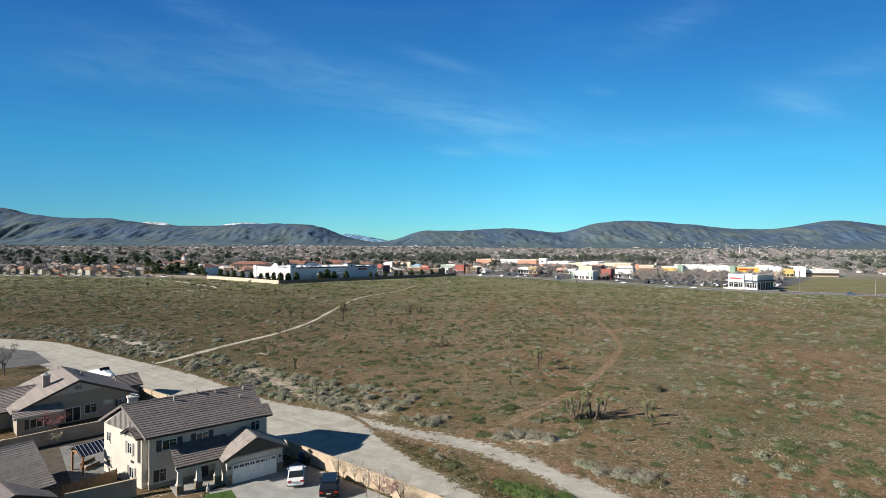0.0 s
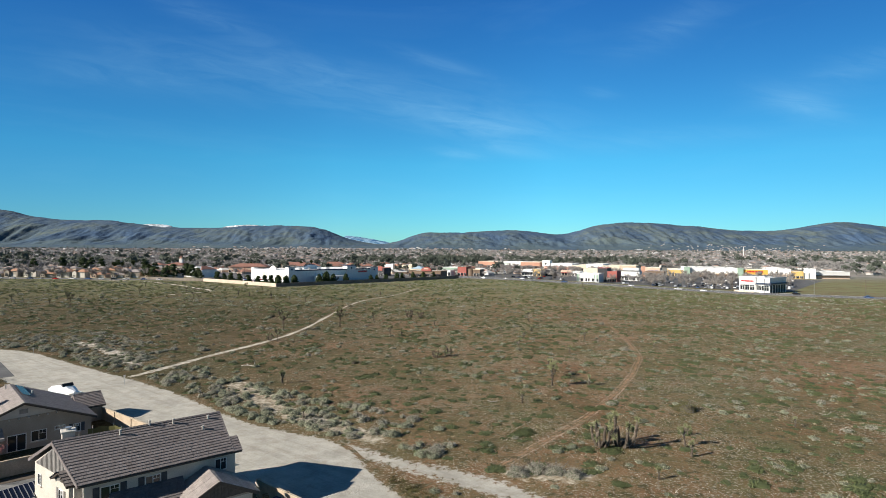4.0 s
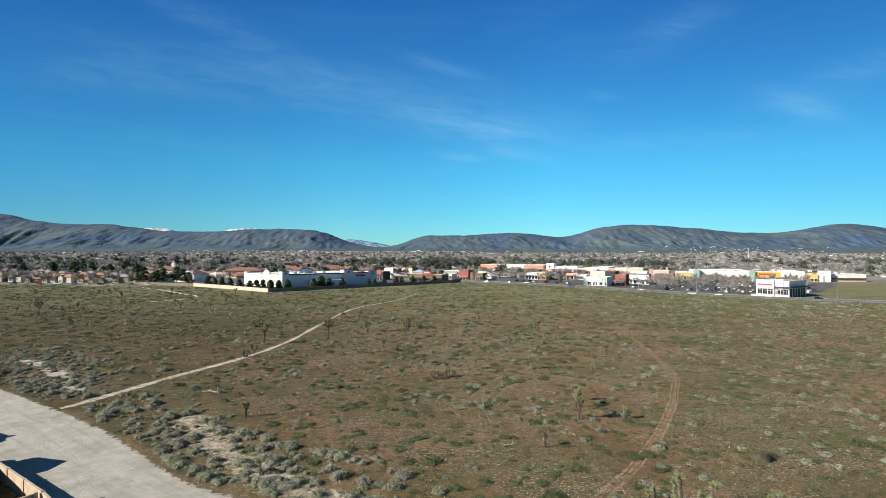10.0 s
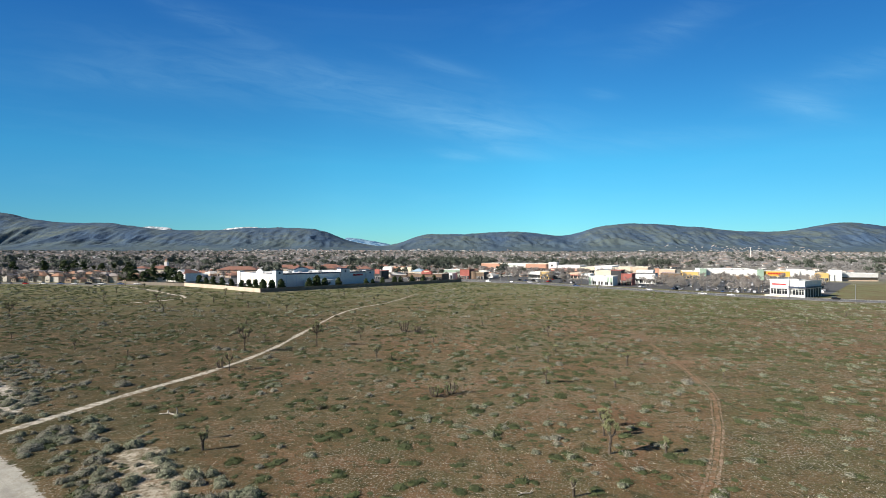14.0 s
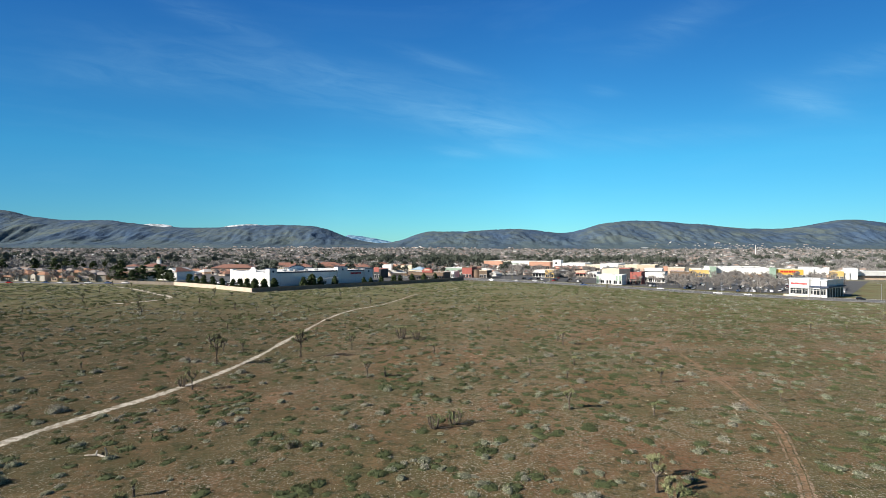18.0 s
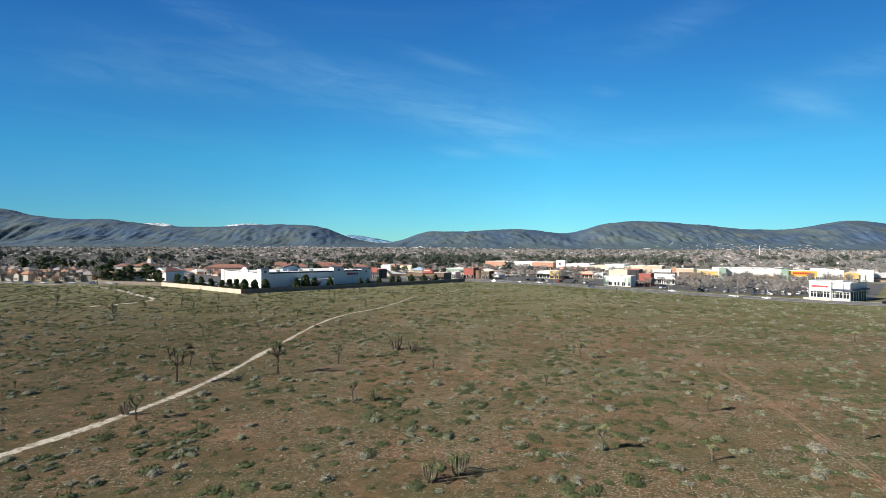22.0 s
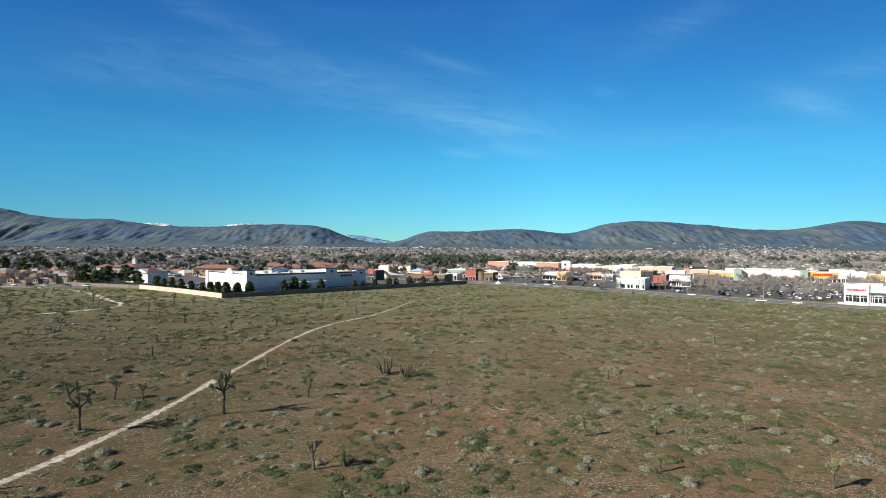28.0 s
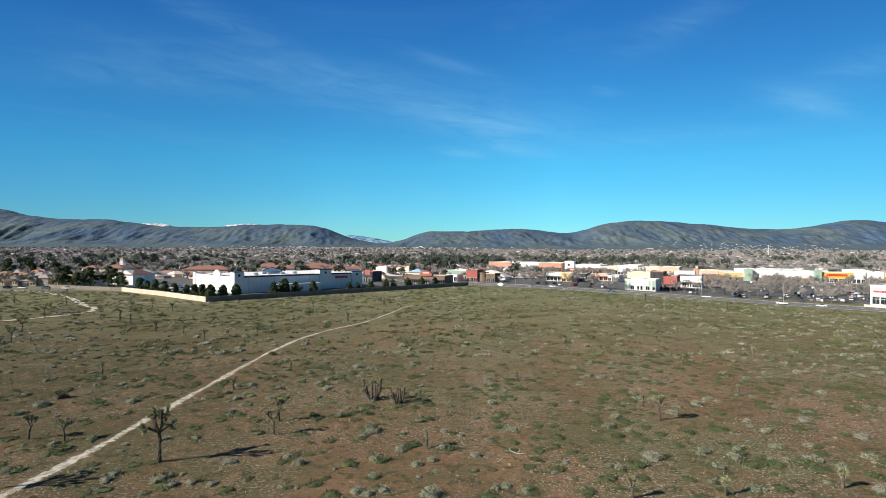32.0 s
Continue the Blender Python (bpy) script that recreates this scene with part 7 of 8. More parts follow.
# the long home-improvement store
shop("yellow end of a very long store", 274.9, 652.5, 16.6, 60, 7.2, "yellow", -22, 3.4, "", "cream")
shop("very long white store with a brown base", 290.3, 646.3, 58.4, 70, 9.8, "white", -22, 0, "", "white", 6, base="peach")
shop("tall sage green store tower", 288.6, 640.5, 6.2, 8, 11.0, "green", -22)
shop("sage green store tower beside an orange panel", 340.9, 619.4, 5.4, 8, 10.6, "green", -22)
s = shop("store front with a broad orange sign panel", 346.3, 620, 34, 10, 9.5, "white", -22, 3.6, "")
part("sign_panel", boxes((0.2, 25, -0.3, -0.004, 3.9, 9.4)), M_SHOP["sign_orange"], s, "broad orange sign panel")
bars(s, 4.5, 20.5, -0.3, 6.2, 1.9, M_SIGNRED, 11)
for k in range(4):
    part("stripe", boxes((25.4, 33.4, -0.3, -0.004, 4.2 + k * 1.3, 4.9 + k * 1.3)), M_SHOP["white"], s)
shop("white end of a very long store", 378.8, 608.2, 13, 66, 10.2, "white", -22, 0, "", "white", 2, base="peach")
shop("grey-white side wall of a long store", 400.5, 598.6, 6, 40, 6.4, "white", -22, 0, "", "white")
shop("tall white end tower of a long store", 406.5, 597.5, 7, 20, 10.8, "white", -22)
part("base_band", boxes((0, 58, -0.2, 0.0, -0.5, 3.2)), M_SHOP["brown"], tagged(thing("store_base_wall", pose(290.3, 646.0, gz(296, 646), 0, 0, -22), "brown masonry base wall of a long store", "wall")))
s = shop("yellow garden centre store wall", 390.5, 601, 11, 30, 7.6, "yellow", -22, 3.0)
shop("white building with a dark sign beyond the store", 415, 600, 36, 24, 7.6, "white", -8, 3.0, "dark", "", 0, 0.5, "shop_building", "peach")


def tyre_shop():
    """A white block whose front looks west, a recessed half under a dark blue canopy, and service bays down the shaded side."""
    z = gz(223.3, 410)
    s = thing("tyre_shop", pose(223.3, 410, z, 0, 0, -55), "white tyre shop with dark blue canopy and red lettering bars", "building", "shops beyond the field")
    w, d, h = 20.5, 28, 11.0
    part("wall", boxes((0, 11.5, 0, d, -1, h), bevel=0.06), M_SHOP["white"], s)
    part("service_wing", boxes((11.5, w, 1.2, d, -1, h - 0.6), bevel=0.06), M_SHOP["white"], s)
    part("parapet", boxes((-0.25, 11.75, -0.25, 0.3, h, h + 0.5), (-0.25, 0.3, 0.3, d, h, h + 0.5), (11.4, w + 0.5, 0.6, 1.1, h - 0.6, h + 0.1), (w - 0.1, w + 0.5, 1.1, d, h - 0.6, h + 0.1)), M_SHOP["white"], s)
    part("raised_bay", boxes((13.6, 17.2, 0.5, 5.0, -1, h + 1.0), bevel=0.05), M_SHOP["white"], s)
    bars(s, 1.2, 10.2, 0, 7.6, 1.1, M_SIGNRED, 13)
    part("canopy", boxes((11.6, w + 1.6, -0.6, 1.2, 6.2, 7.1), bevel=0.05), M_SHOP["navy"], s, "dark blue canopy band")
    part("side_canopy", boxes((w, w + 1.6, 1.2, d, 6.2, 7.1), bevel=0.05), M_SHOP["navy"], s, "dark blue canopy band")
    for x0, x1, y in ((0.9, 3.9, 0), (4.3, 7.3, 0), (7.7, 10.7, 0), (12.0, 13.4, 1.2), (17.4, 20.0, 1.2), (13.8, 17.0, 0.5)):
        win = part("shop_window", boxes((x0, x1, y - 0.08, y - 0.004, 1.6, 5.2)), M_GLASS, s, "dark glazed shop front")
        part("window_frame", boxes((x0 - 0.15, x1 + 0.15, y - 0.16, y - 0.005, 5.2, 5.45), (x0 - 0.15, x0, y - 0.16, y - 0.005, 1.4, 5.2), (x1, x1 + 0.15, y - 0.16, y - 0.005, 1.4, 5.2), ((x0 + x1) / 2 - 0.07, (x0 + x1) / 2 + 0.07, y - 0.14, y - 0.082, 1.6, 5.2), (x0, x1, y - 0.14, y - 0.082, 4.1, 4.25)), M_FRAME, win)
    part("ledge", boxes((0.2, 11.3, -0.7, -0.004, 5.6, 5.9), bevel=0.04), M_SHOP["white"], s)
    for k in range(6):
        part("service_bay", boxes((w + 0.004, w + 0.06, 2.4 + k * 4.2, 5.6 + k * 4.2, 0, 5.6)), M_DARK, s, "dark service bay door")
    part("planter_wall", boxes((-1.5, 12, -4.2, -3.8, -1, 1.3), bevel=0.04), M_FARWALL, s, "low tan wall beside a hedge")


tyre_shop()


def big_white_store():
    s = thing("white_store", pose(-121, 433, 0, 0, 0, 45), "large white stepped-parapet store with dark blue trim", "building")
    w, d, h = 88, 64, 9.4
    part("wall", boxes((0, w, 0, d, -0.5, h), bevel=0.05), M_SHOP["white"], s)
    part("roof", boxes((0.4, w - 0.4, 0.4, d - 0.4, h, h + 0.1)), M_SHOP["white"], s)
    for x0, x1, hh in ((-0.6, 5, 12.3), (55, 64, 12.4), (80, 88.6, 10.6)):
        t = part("corner_tower", boxes((x0, x1, -0.6, 5, -0.5, hh), bevel=0.06), M_SHOP["white"], s)
        part("tower_cap", boxes((x0 - 0.25, x1 + 0.25, -0.85, 5.25, hh, hh + 0.45), bevel=0.05), M_SHOP["navy"], t, "dark blue cornice")
        part("medallion", tube([((x0 + x1) / 2, -0.75, hh - 1.8), ((x0 + x1) / 2, -0.6, hh - 1.8)], [0.8, 0.8], 12), M_SHOP["navy"], t)
    part("cornice", boxes((5, 55, -0.3, 0.3, h - 0.2, h + 0.8), (64, 80, -0.3, 0.3, h - 0.2, h + 0.8)), M_SHOP["navy"], s, "dark blue cornice")
    part("side_cornice", boxes((-0.3, 0.3, 5, 20, h + 0.4, h + 0.8), (-0.3, 0.3, 31, d, h + 0.4, h + 0.8)), M_SHOP["navy"], s)
    part("side_parapet", boxes((-0.2, 0.2, 5, d, h - 0.2, h + 0.5)), M_SHOP["white"], s)
    part("curved_gable", prism([(20, h), (20, h + 1.6), (22, h + 2.4), (23.5, h + 3.4), (25.5, h + 3.8), (27.5, h + 3.4), (29, h + 2.4), (31, h + 1.6), (31, h)], -0.5, 0.4, "x"), M_SHOP["white"], s, "curved white parapet gable")
    part("end_pier", boxes((-0.6, 3, d - 4, d + 0.6, -0.5, h + 1.2), bevel=0.05), M_SHOP["white"], s)
    bars(s, 67, 77, -0.02, 6.6, 1.5, M_SIGNRED, 8)
    part("entrance_arch", prism([(30, h), (30, h + 1.8), (33, h + 3.2), (37, h + 3.8), (41, h + 3.2), (44, h + 1.8), (44, h)], 28, 29), M_SHOP["blue"], s, "pale blue arched parapet")
    part("arch_trim", prism([(30, h + 1.8), (33, h + 3.2), (37, h + 3.8), (41, h + 3.2), (44, h + 1.8), (44, h + 2.3), (41, h + 3.8), (37, h + 4.4), (33, h + 3.8), (30, h + 2.3)], 27.8, 29.2), M_SHOP["navy"], s)
    part("annex", boxes((22, 52, -7, -0.65, -0.5, 4.8), bevel=0.05), M_SHOP["white"], s, "low white yard wall in front of the store")
    for k in range(5):
        part("rooftop_unit", boxes((12 + k * 9, 14.5 + k * 9, 20, 22, h + 0.1, h + 1.5), bevel=0.06), M_METAL, s)
    part("panel_joint", boxes(*[(8 + k * 8, 8.12 + k * 8, -0.03, 0.0, 0, h) for k in range(10)]), M_SHOP["blue"], s)
    for y0 in (8, 13, 35, 40):
        part("side_recess", boxes((-0.05, 0.0, y0, y0 + 3.4, 2.0, 7.6)), M_SHOP["cream"], s)


big_white_store()
# shops between the white store and the junction
s = shop("dark shop with a red upper wall", -66, 552, 8.5, 14, 8.0, "dark", -24, 3.0, "", "red")
part("panel", boxes((1.5, 6.5, -0.2, -0.004, 5.5, 9.8)), M_SHOP["red"], s)
shop("white shop with orange end", -71, 652, 14, 20, 9.0, "white", -24, 3.0)
shop("orange rendered shop side wall", -57, 650, 8, 20, 9.2, "orange", -24, 3.0)
shop("cream shop with a flat roof", -48, 640, 14, 20, 8.6, "cream", -24, 3.0)
s = shop("long brown restaurant with a dark barn front", -32, 532, 34, 16, 6.2, "brown", -24, 2.6, "dark")
part("barn_gable", prism([(14, 6.2), (14, 8.2), (16, 9.4), (19, 10.4), (22, 9.4), (24, 8.2), (24, 6.2)], -0.8, 2.0), M_SHOP["red"], s, "dark red barn-shaped gable")
bars(s, 16.5, 21.5, -0.8, 8.0, 0.9, M_SHOP["cream"], 6)
s = shop("small house-like shop with pale blue roof", -33, 582, 13.6, 14, 6.0, "cream", -24, 2.6)
hip(s, -0.8, 14.4, -0.8, 14.8, 6.5, 3.0, M_SHOP["blue"])
shop("pale green rendered flat-roofed shop", 0.4, 602, 24, 20, 7.4, "green", -24, 2.8, "", "white")
shop("white shop front beside a service road", 0, 560, 10, 12, 5.4, "white", -24, 3.8)
shop("tall red-panelled restaurant building", 16.6, 562, 9.7, 14, 9.2, "red", -24, 3.0, "", "brown")
s = shop("rounded brown restaurant beside a red one", 26.5, 560, 14, 14, 6.6, "brown", -24, 3.0, "", "cream")
part("round_tower", tube([(3.5, 3, 0), (3.5, 3, 7.6), (3.5, 3, 7.7)], [4.2, 4.2, 4.5], 20), M_SHOP["brown"], s)
# red-roofed shops on the west side
s = shop("pink shops under a red tile roof", -241, 612, 41, 18, 6.4, "peach", 2, 2.8)
hip(s, -1, 42, -1, 19, 6.9, 3.4, M_SHOP["redtile"])
s = shop("pale building with a brown-red gabled roof", -246, 512, 26, 18, 7.0, "white", -20, 0)
part("gable_end", prism([(12, 7.0), (26, 7.0), (19, 10.4)], -0.1, 18), M_SHOP["white"], s)
hip(s, 11.5, 26.6, -0.8, 18.8, 7.2, 3.4, M_SHOP["redtile"])
s = shop("white building with a red tile roof", -313, 582, 12, 12, 8.6, "white", 0, 2.6)
hip(s, -1, 13, -1, 13, 9.1, 2.4, M_SHOP["redtile"])
s = shop("cream building with a brown tile roof", -298, 582, 20, 16, 8.4, "cream", 0, 2.6)
hip(s, -1, 21, -1, 17, 8.9, 3.0, M_SHOP["redtile"])
steeple = thing("bell_tower", pose(-289, 600, 0), "slim white church bell tower", "tower")
part("shaft", boxes((-1.6, 1.6, -1.6, 1.6, 0, 15)), M_SHOP["white"], steeple)
part("belfry", boxes((-1.2, 1.2, -1.2, 1.2, 15, 17)), M_SHOP["cream"], steeple)
hip(steeple, -1.7, 1.7, -1.7, 1.7, 17, 2.0, M_SHOP["redtile"])
for x, y, w, c in ((-175, 640, 30, "white"), (-150, 660, 26, "peach"), (-120, 655, 24, "cream"), (-96, 640, 16, "white"), (-205, 690, 34, "cream"), (-160, 720, 30, "white"), (-90, 700, 26, "peach")):
    s = shop("shop with a red tile roof behind the white store", x, y, w, 16, 6.6, c, 3, 2.8)
    hip(s, -1, w + 1, -1, 17, 7.1, 3.2, M_SHOP["redtile"])


# ---- houses on the west side ----
def far_house(x, y, w, d, turn, wall, roof_mat, label, tall=3.0):
    h = thing("house", pose(x, y, gz(x, y), 0, 0, turn), label, "house", "houses beyond the field")
    part("wall", boxes((0, w, 0, d, -0.5, tall)), wall, h)
    hip(h, -0.6, w + 0.6, -0.6, d + 0.6, tall, 2.3, roof_mat, "roof")
    part("gable_wall", prism([(w * 0.1, -0.5), (w * 0.45, -0.5), (w * 0.45, tall), (w * 0.275, tall + 1.4), (w * 0.1, tall)], -1.5, 0.3), wall, h)
    part("gable_roof", prism([(w * 0.06, tall - 0.1), (w * 0.275, tall + 1.65), (w * 0.49, tall - 0.1), (w * 0.49, tall - 0.25), (w * 0.275, tall + 1.45), (w * 0.06, tall - 0.25)], -1.9, d * 0.45), roof_mat, h)
    part("garage_door", boxes((w * 0.55, w * 0.9, -0.05, -0.003, 0, 2.2)), M_TRIM, h)
    for k in (0.2, 0.33):
        part("window", boxes((w * k - 0.5, w * k + 0.5, -1.55, -1.503, 1.0, 2.2)), M_GLASS, h)


M_CLAY = surface("orange_clay_tile", (0.36, 0.20, 0.125), (0.47, 0.27, 0.175), 0.6, 0.8, fine=4)
rs = random.Random(9)
for x in range(-420, -235, 17):
    for y in (492, 530, 566):
        if y > 500 and x > -300:
            continue
        far_house(x + rs.uniform(-2, 2), y + rs.uniform(-3, 3) - 0.12 * (x + 300), 13, 11, rs.choice((-6, -10, 0, 4)), rs.choice((M_STUCCO_T, M_SHOP["peach"], M_STUCCO)), M_CLAY if rs.random() < (0.85 if y < 500 else 0.4) else M_TILE_B, "far stucco house with a clay tile roof", rs.choice((3.0, 5.2, 5.4)))

# ---- trees, cars and poles round the shops ----
def conifer(seed, tall, wide, label, cypress=False):
    """A dark evergreen: trunk, and a ragged crown of many small sprays."""
    rnd = np.random.RandomState(seed)
    t = thing("evergreen_tree", Matrix(), label, "tree")
    part("trunk", tube([(0, 0, -0.2), (0.1, 0, tall * 0.4), (0, 0.1, tall * 0.9)], [0.28, 0.2, 0.06], 6), M_BARK, t)
    out = []
    for k in range(26):
        f = rnd.rand()
        z = tall * (0.22 + 0.76 * f)
        r = wide * (1 - f ** 1.6) * (0.45 + 0.7 * rnd.rand()) + 0.2
        a = rnd.rand() * 6.283
        out.append(tufts(rnd, 64, np.array([math.cos(a) * r * 0.7, math.sin(a) * r * 0.7, z]), wide * 0.42, 0.6 + wide * 0.07, 0.3, 0.6, 0.2, 0.4))
        if k < 9:
            part("limb", tube([(0, 0, z - 0.6), (math.cos(a) * r * 0.7, math.sin(a) * r * 0.7, z)], [0.08, 0.03], 4), M_BARK, t)
    part("crown", tri_mesh("crown", np.concatenate(out), M_PINE), M_PINE, t)
    return t


wall_dir = Vector((132.3, 124.7)).normalized()


def behind_wall(s, off, k):
    p = Vector((-116.3, 386.3)) + wall_dir * s + Vector((-wall_dir.y, wall_dir.x)) * off
    return p.x, p.y, k


pine = conifer(5, 6.0, 2.2, "dark bushy pine behind the far wall")
stand(pine, [behind_wall(s, 4 + (s * 7 % 3), (1.15 if s < 70 else 0.85) + 0.35 * ((s * 13 % 10) / 10)) for s in (4, 10, 17, 37, 43, 50, 60, 84, 90, 101, 112, 118, 129, 142, 155)])
side_dir = Vector((-79.1, 62)).normalized()
pine2 = conifer(6, 6.5, 2.5, "dark pine inside the pale far wall")
stand(pine2, [(-116.3 + side_dir.x * s + 3, 386.3 + side_dir.y * s + 4.5, k) for s, k in ((6, 1.0), (14, 1.1), (22, 1.05), (30, 0.95), (44, 1.0), (56, 1.1), (68, 1.15), (78, 1.0), (88, 1.2))])
oak = conifer(7, 12.0, 5.0, "large dark evergreen beside the street corner")
stand(oak, [(-262, 486, 1.0), (-254, 482, 1.1), (-246, 490, 0.9), (-236, 480, 1.05), (-228, 486, 1.1), (-219, 478, 1.0), (-212, 474, 0.8), (-270, 496, 0.9), (-206, 466, 0.6), (-242, 476, 0.8), (-481, 684, 1.2), (-426, 642, 1.25), (-403, 640, 1.15), (-398, 664, 1.0), (-352, 640, 1.1), (-330, 652, 1.0), (-505, 668, 1.1), (-455, 700, 1.2)])
lot_tree = bare_tree("leafless grey-brown car park tree", 71, 6.0, M_BARE, 700, 0.14, 0.42, "bare_tree", 3, 0.16)
rs = random.Random(12)
lot = []
while len(lot) < 200:
    x, y = rs.uniform(60, 430), rs.uniform(400, 735)
    off = (x - 20) * 0.574 + (y - 514) * 0.819
    if off < 32 or y > 738 or (x > 265 and y > 600 - 0.4 * (x - 300)) or (118 < x < 190 and 480 < y < 575) or (80 < x < 165 and 560 < y < 630) or (160 < x < 255 and 525 < y < 650) or (216 < x < 270 and 385 < y < 432) or x > 0.655 * (y - 5):
        continue
    lot.append((x, y, rs.uniform(1.0, 1.5)))
stand(lot_tree, lot)
stand(bare_tree("leafless tree beside a far street", 72, 8.0, M_BARE, 760, 0.16, 0.45, "bare_tree", 4, 0.24), [(-236 - 17 * k + rs.uniform(-4, 4), 470 + rs.uniform(4, 34) + 1.2 * k, rs.uniform(0.8, 1.15)) for k in range(13)] + [(rs.uniform(-420, -240), rs.uniform(474, 560), rs.uniform(0.7, 1.1)) for _ in range(26)] + [behind_wall(s, 5, 0.6) for s in (52, 62, 118, 133, 143, 151)])


def palm(label):
    rnd = np.random.RandomState(3)
    t = thing("palm_tree", Matrix(), label, "palm")
    part("trunk", tube([(0, 0, -0.2), (0.1, 0, 5), (0, 0, 11)], [0.4, 0.3, 0.26], 8), M_BARK, t)
    pts = np.concatenate([tufts(rnd, 260, np.array([0, 0, 11.0]), 0.9, 2.2, 0.1, 0.9, 0.2, 0.12), tufts(rnd, 120, np.array([0, 0, 9.8]), 0.7, 1.2, -1.2, 1.0, 0.3, 0.2)])
    part("crown", tri_mesh("crown", pts, M_PALM), M_PALM, t)
    return t


stand(palm("tall fan palm above the far houses"), [(-330, 560, 1.0), (-322, 566, 1.1), (-346, 572, 0.95), (-300, 548, 0.9), (-226, 640, 0.9), (-180, 690, 0.9), (-168, 694, 1.0)])


def pole(label, tall, arm=0.0, mat=None, name="street_lamp"):
    p = thing(name, Matrix(), label, "lamp post" if arm else "pole")
    part("pole", tube([(0, 0, -0.2), (0, 0, tall)], [0.14, 0.09], 7), mat or M_METAL, p)
    if arm:
        part("arm", tube([(0, 0, tall - 0.2), (0, -arm, tall + 0.15)], [0.06, 0.05], 5), M_METAL, p)
        part("lamp_head", boxes((-0.2, 0.2, -arm - 0.7, -arm, tall + 0.08, tall + 0.24), bevel=0.03), M_METAL, p)
    else:
        part("crossarm", boxes((-1.2, 1.2, -0.08, 0.08, tall - 1.0, tall - 0.8)), mat or M_METAL, p)
        for k in (-1.0, -0.4, 0.4, 1.0):
            part("insulator", tube([(k, 0, tall - 0.8), (k, 0, tall - 0.55)], [0.06, 0.04], 6), M_TRIM, p)
    return p


stand(pole("grey street lamp beside the highway", 9.5, 2.0), [(*road_point(s, 27), 1.0) for s in (20, 62, 104, 146, 188, 230, 272, 314)] + [(rs.uniform(90, 300), rs.uniform(560, 700), 1.0) for _ in range(6)])
stand(pole("brown wooden utility pole", 11, 0, M_BARK, "utility_pole"), [(*road_point(s, 28.5), 1.0) for s in (128, 222, 300)] + [(-170, 470, 1.1), (-152, 488, 1.1), (-140, 520, 1.1)])
far_cars = [car("white car far across the field", M_WHITECAR, "sedan", False, "cars round the shops"), car("black car far across the field", M_BLACKPAINT, "suv", False, "cars round the shops"), car("blue pickup far across the field", M_BLUE, "pickup", False, "cars round the shops"), car("silver car far across the field", plain("silver_paint", (0.35, 0.36, 0.38), 0.3, 0.3), "sedan", False, "cars round the shops"), car("red car far across the field", M_RED, "sedan", False, "cars round the shops"), car("white pickup far across the field", M_WHITECAR, "pickup", False, "cars round the shops")]
first = set()


def park(x, y, turn, k):
    m = pose(x, y, gz(x, y) + 0.06, 0, 0, turn)
    if k in first:
        copy_thing(far_cars[k], m)
    else:
        first.add(k)
        far_cars[k].matrix_basis = m


for k in range(84):
    a, b = rs.uniform(30, 300), rs.choice((44, 50, 62, 68, 80, 86, 100, 106, 124))
    x, y = road_point(a, b)
    if x > 0.66 * (y - 5) or (118 < x < 190 and 478 < y < 575) or (80 < x < 165 and 560 < y < 630) or (214 < x < 272 and 383 < y < 434) or (160 < x < 255 and 522 < y < 650):
        continue
    park(x, y, 55 + rs.choice((0, 180)), rs.choice((0, 0, 1, 1, 2, 3, 3, 4, 5)))
for k in range(56):
    p = Vector((-128, 402)) + side_dir * rs.uniform(4, 90) + Vector((0.55, 0.8)) * rs.choice((8, 14, 26, 32, 44, 50, 64))
    if p.x > -0.65 * (p.y - 433) - 128 or (p - Vector((-233, 520))).length < 22 or (p - Vector((-121, 433))).length < 4:
        continue
    park(p.x, p.y, -38 + rs.choice((0, 180)), rs.randrange(6))
for s, off, k in ((18, 8, 0), (40, 10, 3), (52, 21, 0), (66, 8.5, 3), (97, 10, 2), (150, 20, 0), (188, 8, 5), (205, 10, 0), (262, 20, 1), (300, 9, 2)):
    x, y = road_point(s, off)
    park(x, y, -35 + (0 if off > 14 else 180), k)
for k in range(14):
    park(-240 - 13 * k + rs.uniform(-3, 3), 463 + 0.06 * k * 13 + rs.uniform(-1, 1), rs.choice((-5, 175)), rs.randrange(6))


